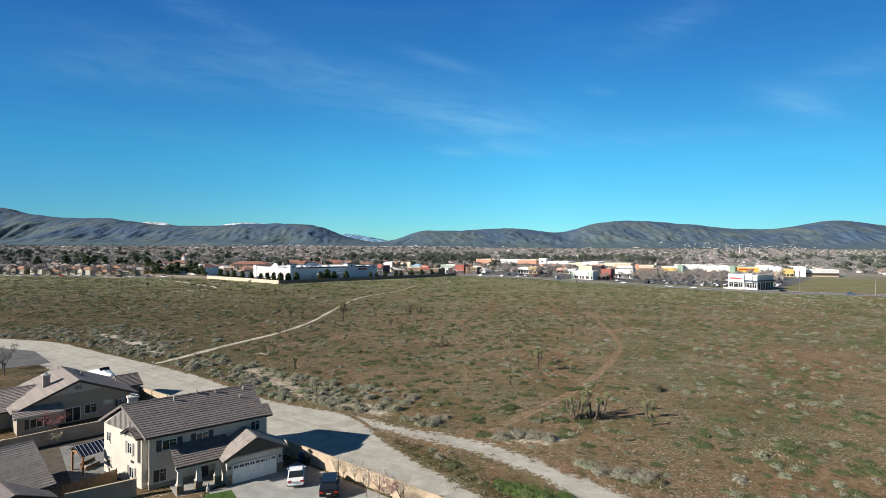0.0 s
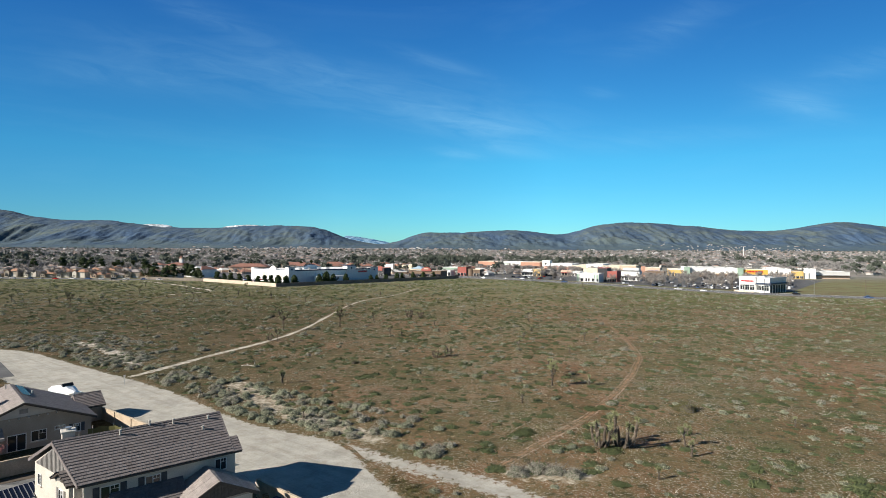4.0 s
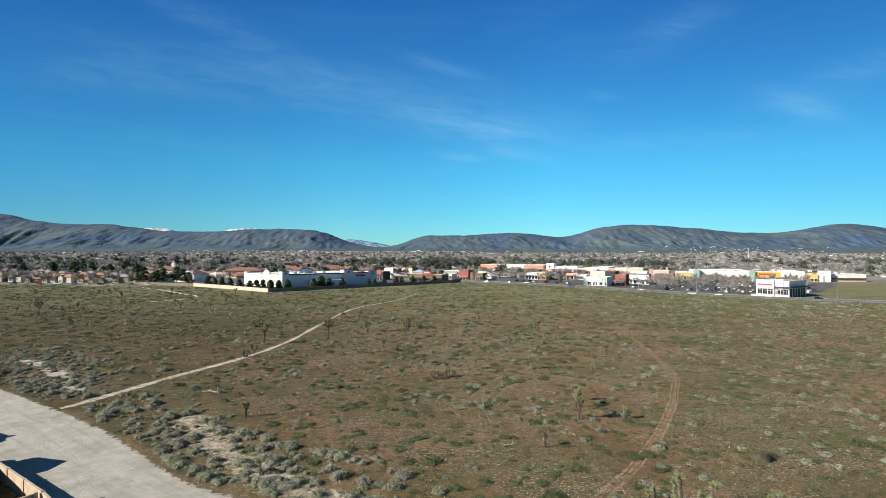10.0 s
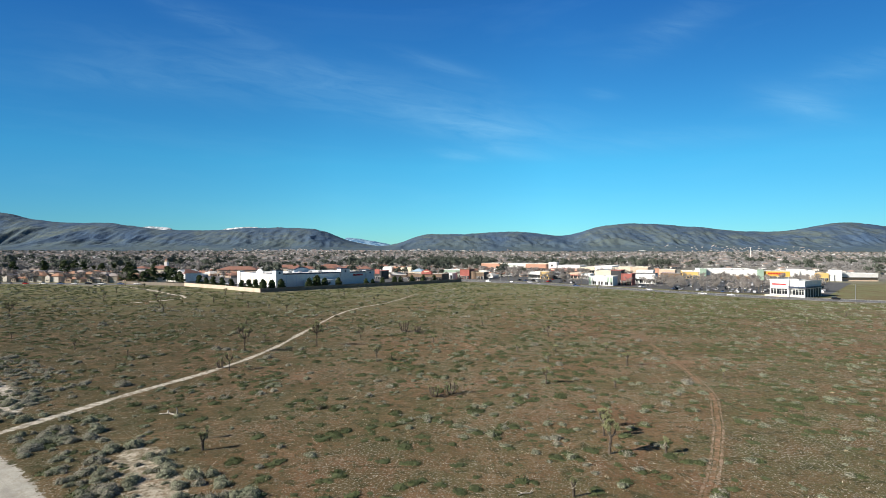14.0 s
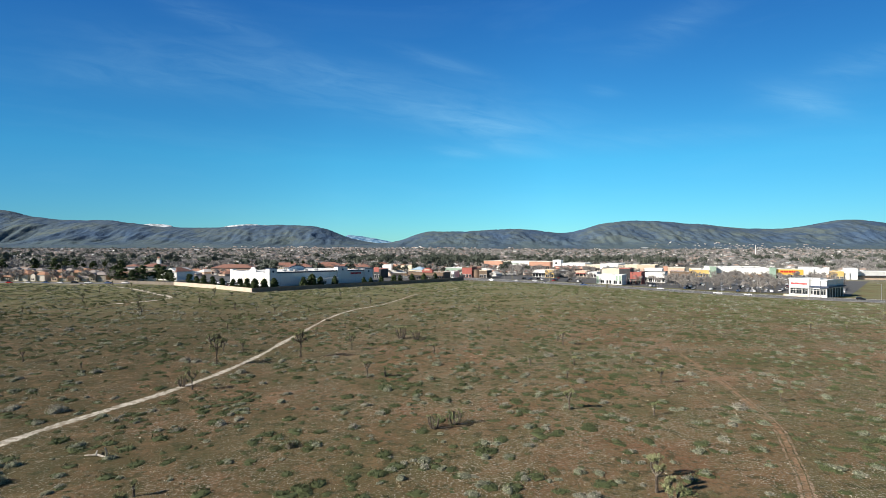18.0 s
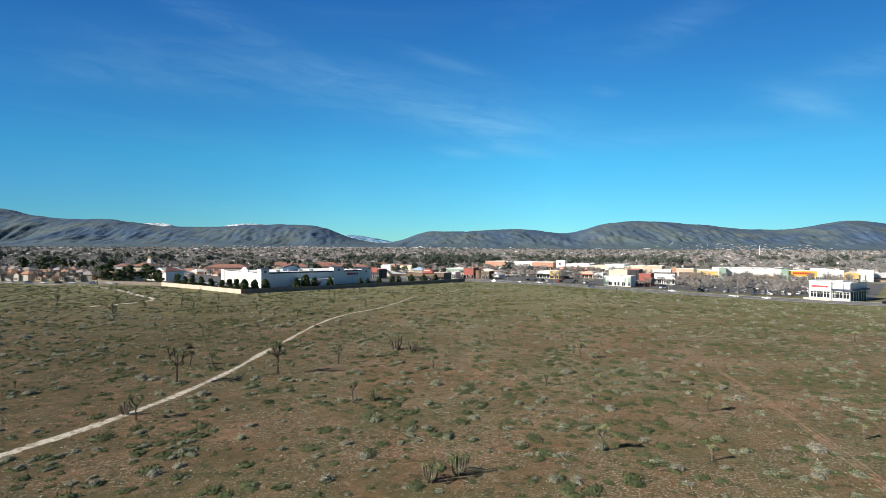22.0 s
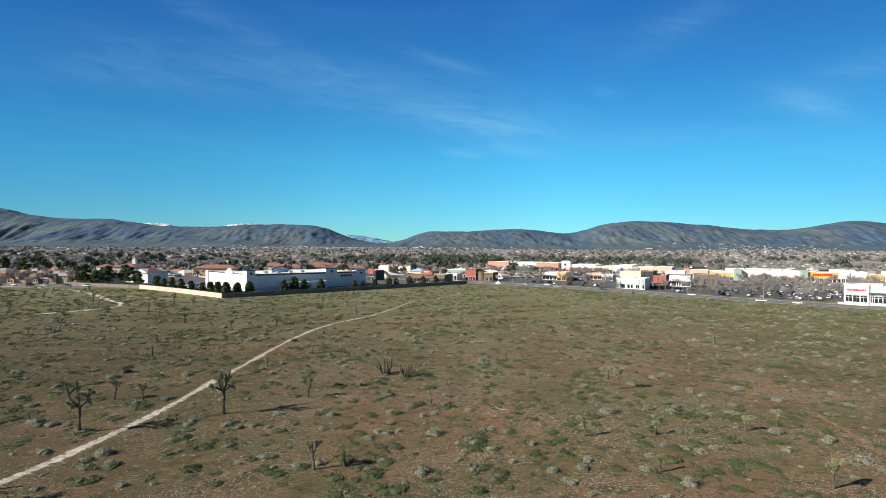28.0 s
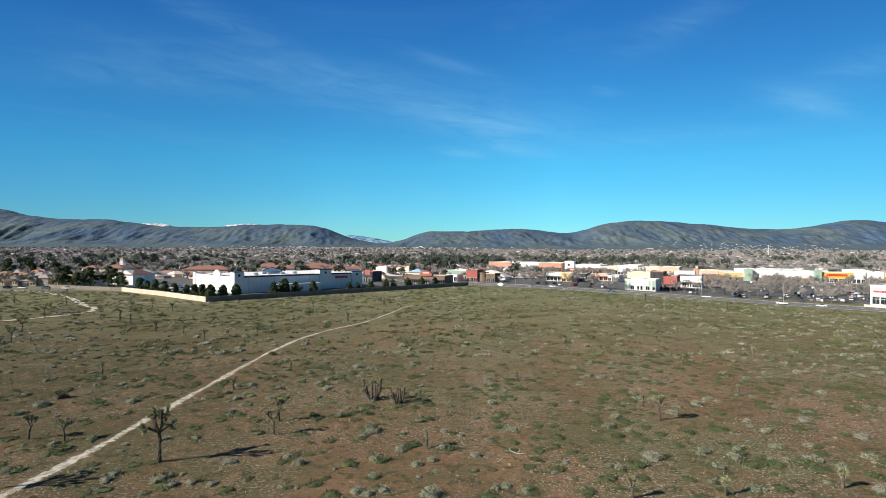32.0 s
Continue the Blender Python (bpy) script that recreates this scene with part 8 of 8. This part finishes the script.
# ---- the wide town ----
def far_town():
    rnd = np.random.RandomState(21)

    def plain_places(n, y0, y1, bias=1.0):
        y = y0 + (y1 - y0) * rnd.rand(n) ** bias
        x = (rnd.rand(n) * 2 - 1) * (0.9 * y + 20)
        keep = ~((y < 905) & (x > -330) & (x < 520)) & ~((y < 640) & (x > -450))
        return np.stack([x, y], 1)[keep]

    # houses: a box under a pitched roof
    v = np.array([[-.5, -.5, 0], [.5, -.5, 0], [.5, .5, 0], [-.5, .5, 0], [-.5, -.5, .55], [.5, -.5, .55], [.5, .5, .55], [-.5, .5, .55]], float)
    wf = np.array([[0, 1, 5, 4], [1, 2, 6, 5], [2, 3, 7, 6], [3, 0, 4, 7]])
    rv = np.array([[-.56, -.56, .53], [.56, -.56, .53], [.56, .56, .53], [-.56, .56, .53], [-.25, 0, 1], [.25, 0, 1]], float)
    rf = [[0, 1, 5, 4], [2, 3, 4, 5]]
    rt = [[1, 2, 5], [3, 0, 4]]

    def houses(xy, name, label, wall_mat, roof_mat, lo, hi):
        n = len(xy)
        a = rnd.choice([0, 1.571, -0.6, 0.96, 0.3], n)
        w, d, h = rnd.uniform(lo, hi, n), rnd.uniform(lo * 0.7, hi * 0.8, n), rnd.uniform(3.8, 6.0, n)
        z = np.array([land_z(x, y) for x, y in xy])
        for src, faces, mat, nm in ((v, wf.tolist(), wall_mat, name + "_walls"), (rv, rf + rt, roof_mat, name + "_roofs")):
            p = src[None] * np.stack([w, d, h], 1)[:, None, :]
            ca, sa = np.cos(a)[:, None], np.sin(a)[:, None]
            q = np.stack([p[..., 0] * ca - p[..., 1] * sa + xy[:, 0:1], p[..., 0] * sa + p[..., 1] * ca + xy[:, 1:2], p[..., 2] + z[:, None] - 0.3], 2).reshape(-1, 3)
            m = len(src)
            ff = [[i + k * m for i in f] for k in range(n) for f in faces]
            tagged(new(nm, mesh_of(nm, q, ff, mat)), label, "houses", kind="stuff")

    def island(name, a, b, c):
        m, nt, bs = shader(name, 0.85, 0, 0.2)
        geo = nt.nodes.new("ShaderNodeNewGeometry")
        r = nt.nodes.new("ShaderNodeValToRGB")
        r.color_ramp.interpolation = "CONSTANT"
        r.color_ramp.elements[0].color, r.color_ramp.elements[1].color = (*a, 1), (*b, 1)
        r.color_ramp.elements[1].position = 0.4
        e = r.color_ramp.elements.new(0.75)
        e.color = (*c, 1)
        nt.links.new(geo.outputs["Random Per Island"], r.inputs[0])
        nt.links.new(r.outputs[0], bs.inputs["Base Color"])
        return m

    pale = island("pale_town_walls", (0.70, 0.68, 0.64), (0.78, 0.77, 0.75), (0.58, 0.45, 0.36))
    mixed = island("town_shop_roofs", (0.62, 0.61, 0.59), (0.34, 0.19, 0.14), (0.30, 0.27, 0.25))
    walls = island("far_house_walls", (0.46, 0.45, 0.43), (0.66, 0.65, 0.635), (0.38, 0.36, 0.34))
    roofs = island("far_house_roofs", (0.25, 0.235, 0.23), (0.32, 0.245, 0.21), (0.26, 0.26, 0.265))
    houses(plain_places(620, 640, 1200), "near_town", "stucco houses with brown and orange tile roofs", walls, roofs, 10, 15)
    houses(plain_places(5200, 1150, 3420, 0.9), "far_town", "far suburban houses across the plain", walls, roofs, 10, 17)
    hill = np.stack([rnd.normal(2050, 300, 170), 3400 + 420 * rnd.rand(170) ** 1.8], 1)
    houses(hill, "hillside_town", "pale houses on the lower hillside", walls, roofs, 8, 13)
    west = np.stack([rnd.normal(-600, 480, 620), rnd.uniform(3100, 3620, 620)], 1)
    houses(west, "foothill_town", "pale houses on the foothills", pale, roofs, 12, 19)
    inner = np.stack([rnd.uniform(-300, 110, 190), rnd.uniform(585, 880, 190)], 1)
    houses(inner, "town_shops", "small pale shops and houses behind the stores", pale, mixed, 9, 17)
    outer = np.stack([rnd.uniform(-420, 300, 260), rnd.uniform(905, 1250, 260)], 1)
    houses(outer, "town_houses", "pale stucco houses in streets behind the shops", pale, roofs, 10, 16)
    big = plain_places(70, 1000, 3600)
    houses(big, "far_block", "large pale flat buildings in the town", M_SHOP["white"], M_SHOP["white"], 26, 50)

    def crowns(xy, name, label, material, lo, hi, leaf, count, tallness):
        shapes = []
        for _ in range(5):
            lobes = [tufts(rnd, count // 4, np.array([rnd.normal(0, .22), rnd.normal(0, .22), .55 + .3 * rnd.rand()]), .42, leaf, 0.2, tallness, 0.3, 0.5) for _ in range(4)]
            lobes.append(tufts(rnd, 4, np.array([0, 0, 0.1]), 0.1, 0.5, 1.5, 0.5, 0.2, 0.1))
            shapes.append(np.concatenate(lobes))
        sc = rnd.uniform(lo, hi, len(xy))
        pts = []
        pick = rnd.randint(0, 5, len(xy))
        for k in range(5):
            idx = np.where(pick == k)[0]
            z = np.array([land_z(*xy[i]) for i in idx])
            p = shapes[k][None] * sc[idx][:, None, None]
            p = p + np.stack([xy[idx, 0], xy[idx, 1], z], 1)[:, None, :]
            pts.append(p.reshape(-1, 3))
        tagged(new(name, tri_mesh(name, np.concatenate(pts), material)), label, "trees", kind="stuff")

    crowns(plain_places(380, 640, 1300), "town_trees", "dark evergreen trees between the houses", M_HAZED_PINE, 6, 15, 0.22, 84, 1.0)
    crowns(plain_places(2700, 640, 1300), "bare_town_trees", "grey-brown leafless trees between the houses", M_BARE_HAZED, 4.5, 8.5, 0.26, 50, 0.8)
    crowns(plain_places(1000, 1250, 3350, 0.9), "far_town_trees", "dark trees across the far town", M_HAZED_TREE, 5, 11, 0.3, 40, 1.0)
    crowns(plain_places(9000, 1250, 3400, 0.9), "far_bare_trees", "grey-brown trees across the far town", M_BARE_HAZED, 3.5, 7.0, 0.27, 36, 0.8)
    lot = np.stack([rnd.uniform(40, 430, 250), rnd.uniform(400, 735, 250)], 1)
    off = (lot[:, 0] - 20) * 0.574 + (lot[:, 1] - 514) * 0.819
    lot = lot[(off > 34) & (lot[:, 0] < 0.655 * (lot[:, 1] - 5)) & (lot[:, 1] < 735 - 0.42 * np.maximum(lot[:, 0] - 200, 0)) & (np.abs(lot[:, 0] - 241) + np.abs(lot[:, 1] - 408) > 40)]
    crowns(lot, "car_park_trees", "small leafless grey trees over the car parks", M_BARE, 4.0, 6.5, 0.13, 110, 0.8)
    back = np.stack([rnd.uniform(-330, 90, 330), rnd.uniform(560, 900, 330)], 1)
    crowns(back, "street_trees", "leafless trees between the shops and streets", M_BARE, 4.5, 8, 0.22, 60, 0.85)
    crowns(back[::4] + 7, "street_evergreens", "dark evergreens between the shops and streets", M_HAZED_PINE, 6, 12, 0.2, 90, 1.1)

    # rows of parked cars: a low body under a cabin
    body = np.array([[-2.2, -0.9, .3], [2.2, -0.9, .3], [2.2, 0.9, .3], [-2.2, 0.9, .3], [-2.2, -0.9, .9], [2.2, -0.9, .85], [2.2, 0.9, .85], [-2.2, 0.9, .9], [-1.5, -0.75, 1.45], [0.8, -0.75, 1.45], [0.8, 0.75, 1.45], [-1.5, 0.75, 1.45]])
    shell = [[0, 1, 5, 4], [1, 2, 6, 5], [2, 3, 7, 6], [3, 0, 4, 7], [4, 5, 9, 8], [5, 6, 10, 9], [6, 7, 11, 10], [7, 4, 8, 11], [8, 9, 10, 11]]
    n = 520
    spot = np.stack([rnd.uniform(60, 400, n), np.round(rnd.uniform(0, 26, n))], 1)
    px, py = [], []
    for a, b in spot:
        x, y = road_point(a, 40 + b * 8.5 + rnd.uniform(-0.3, 0.3))
        if y < 730 - 0.42 * max(x - 200, 0) and abs(x - 241) + abs(y - 408) > 40 and not (118 < x < 258 and 478 < y < 650) and x < 0.66 * (y - 5):
            px.append(x)
            py.append(y)
    for _ in range(180):
        x, y = rnd.uniform(-300, 80), rnd.uniform(560, 880)
        px.append(x)
        py.append(y)
    for _ in range(230):
        q = Vector((-128, 402)) + side_dir * rnd.uniform(4, 104) + Vector((0.55, 0.8)) * (8 + 6.2 * rnd.randint(0, 20))
        if q.x < -0.65 * (q.y - 433) - 130 and (q - Vector((-233, 520))).length > 24:
            px.append(q.x)
            py.append(q.y)
    px, py = np.array(px), np.array(py)
    a = np.where(px > 80, 0.96, rnd.choice([0.3, 1.87], len(px)))
    ca, sa = np.cos(a)[:, None], np.sin(a)[:, None]
    q = np.stack([body[None, :, 0] * ca - body[None, :, 1] * sa + px[:, None], body[None, :, 0] * sa + body[None, :, 1] * ca + py[:, None], body[None, :, 2] + ground_z(px, py)[:, None]], 2).reshape(-1, 3)
    paint = island("parked_car_paint", (0.55, 0.56, 0.58), (0.06, 0.065, 0.075), (0.20, 0.21, 0.24))
    tagged(new("parked_cars", mesh_of("parked_cars", q, [[i + k * 12 for i in f] for k in range(len(px)) for f in shell], paint)), "rows of parked cars far across the car parks", "cars", kind="stuff")
    belt = np.concatenate([np.stack([rnd.uniform(-150, 420, 110), rnd.uniform(905, 1060, 110)], 1), np.stack([rnd.uniform(-110, 90, 70), rnd.uniform(905, 1000, 70)], 1)])
    crowns(belt, "tree_belt", "belt of tall dark evergreens behind the shops", M_HAZED_PINE, 9, 15, 0.16, 130, 1.1)


def land_z(x, y):
    if y <= 3360:
        return gz(x, y)
    return max(gz(x, y) * 0.4, hill_height(x, min(y, 4600), float(ridge(x * 4600 / 4300)))) - 0.5


far_town()
mast = thing("mast", pose(1130, 1980, gz(1130, 1980)), "tall slim white mast over the town", "tower")
part("shaft", tube([(0, 0, -1), (0, 0, 34)], [1.4, 0.8], 8), M_WHITE, mast)
part("beacon", boxes((-1.6, 1.6, -1.6, 1.6, 34, 36), bevel=0.2), M_WHITE, mast)

# ---- odds and ends in the field ----
def dead_log(x, y, turn, s, label):
    l = thing("fallen_log", pose(x, y, gz(x, y), 0, 0, turn) @ Matrix.Scale(s, 4), label, "log", "fallen wood in the field")
    part("stem", tube([(-1.6, 0, 0.08), (-0.4, 0.25, 0.16), (0.9, 0, 0.12), (1.8, 0.3, 0.2)], [0.06, 0.11, 0.09, 0.04], 7), M_LOG, l)
    part("branch", tube([(0.9, 0, 0.2), (1.2, -0.3, 0.8), (1.1, -0.4, 1.2)], [0.1, 0.07, 0.04], 5), M_LOG, l)
    part("branch", tube([(-0.4, 0.1, 0.2), (-0.9, 0.7, 0.3), (-1.2, 1.1, 0.2)], [0.09, 0.07, 0.03], 5), M_LOG, l)


dead_log(-43.0, 134.5, -12, 1.3, "bleached fallen Joshua trunk with broken branches")
dead_log(9.0, 107.6, 20, 0.6, "short bleached log lying on bare soil")
dead_log(8.5, 199, -30, 0.8, "pale fallen limb lying on the soil")
dead_log(62, 101, 15, 0.6, "pale stick lying on the soil")
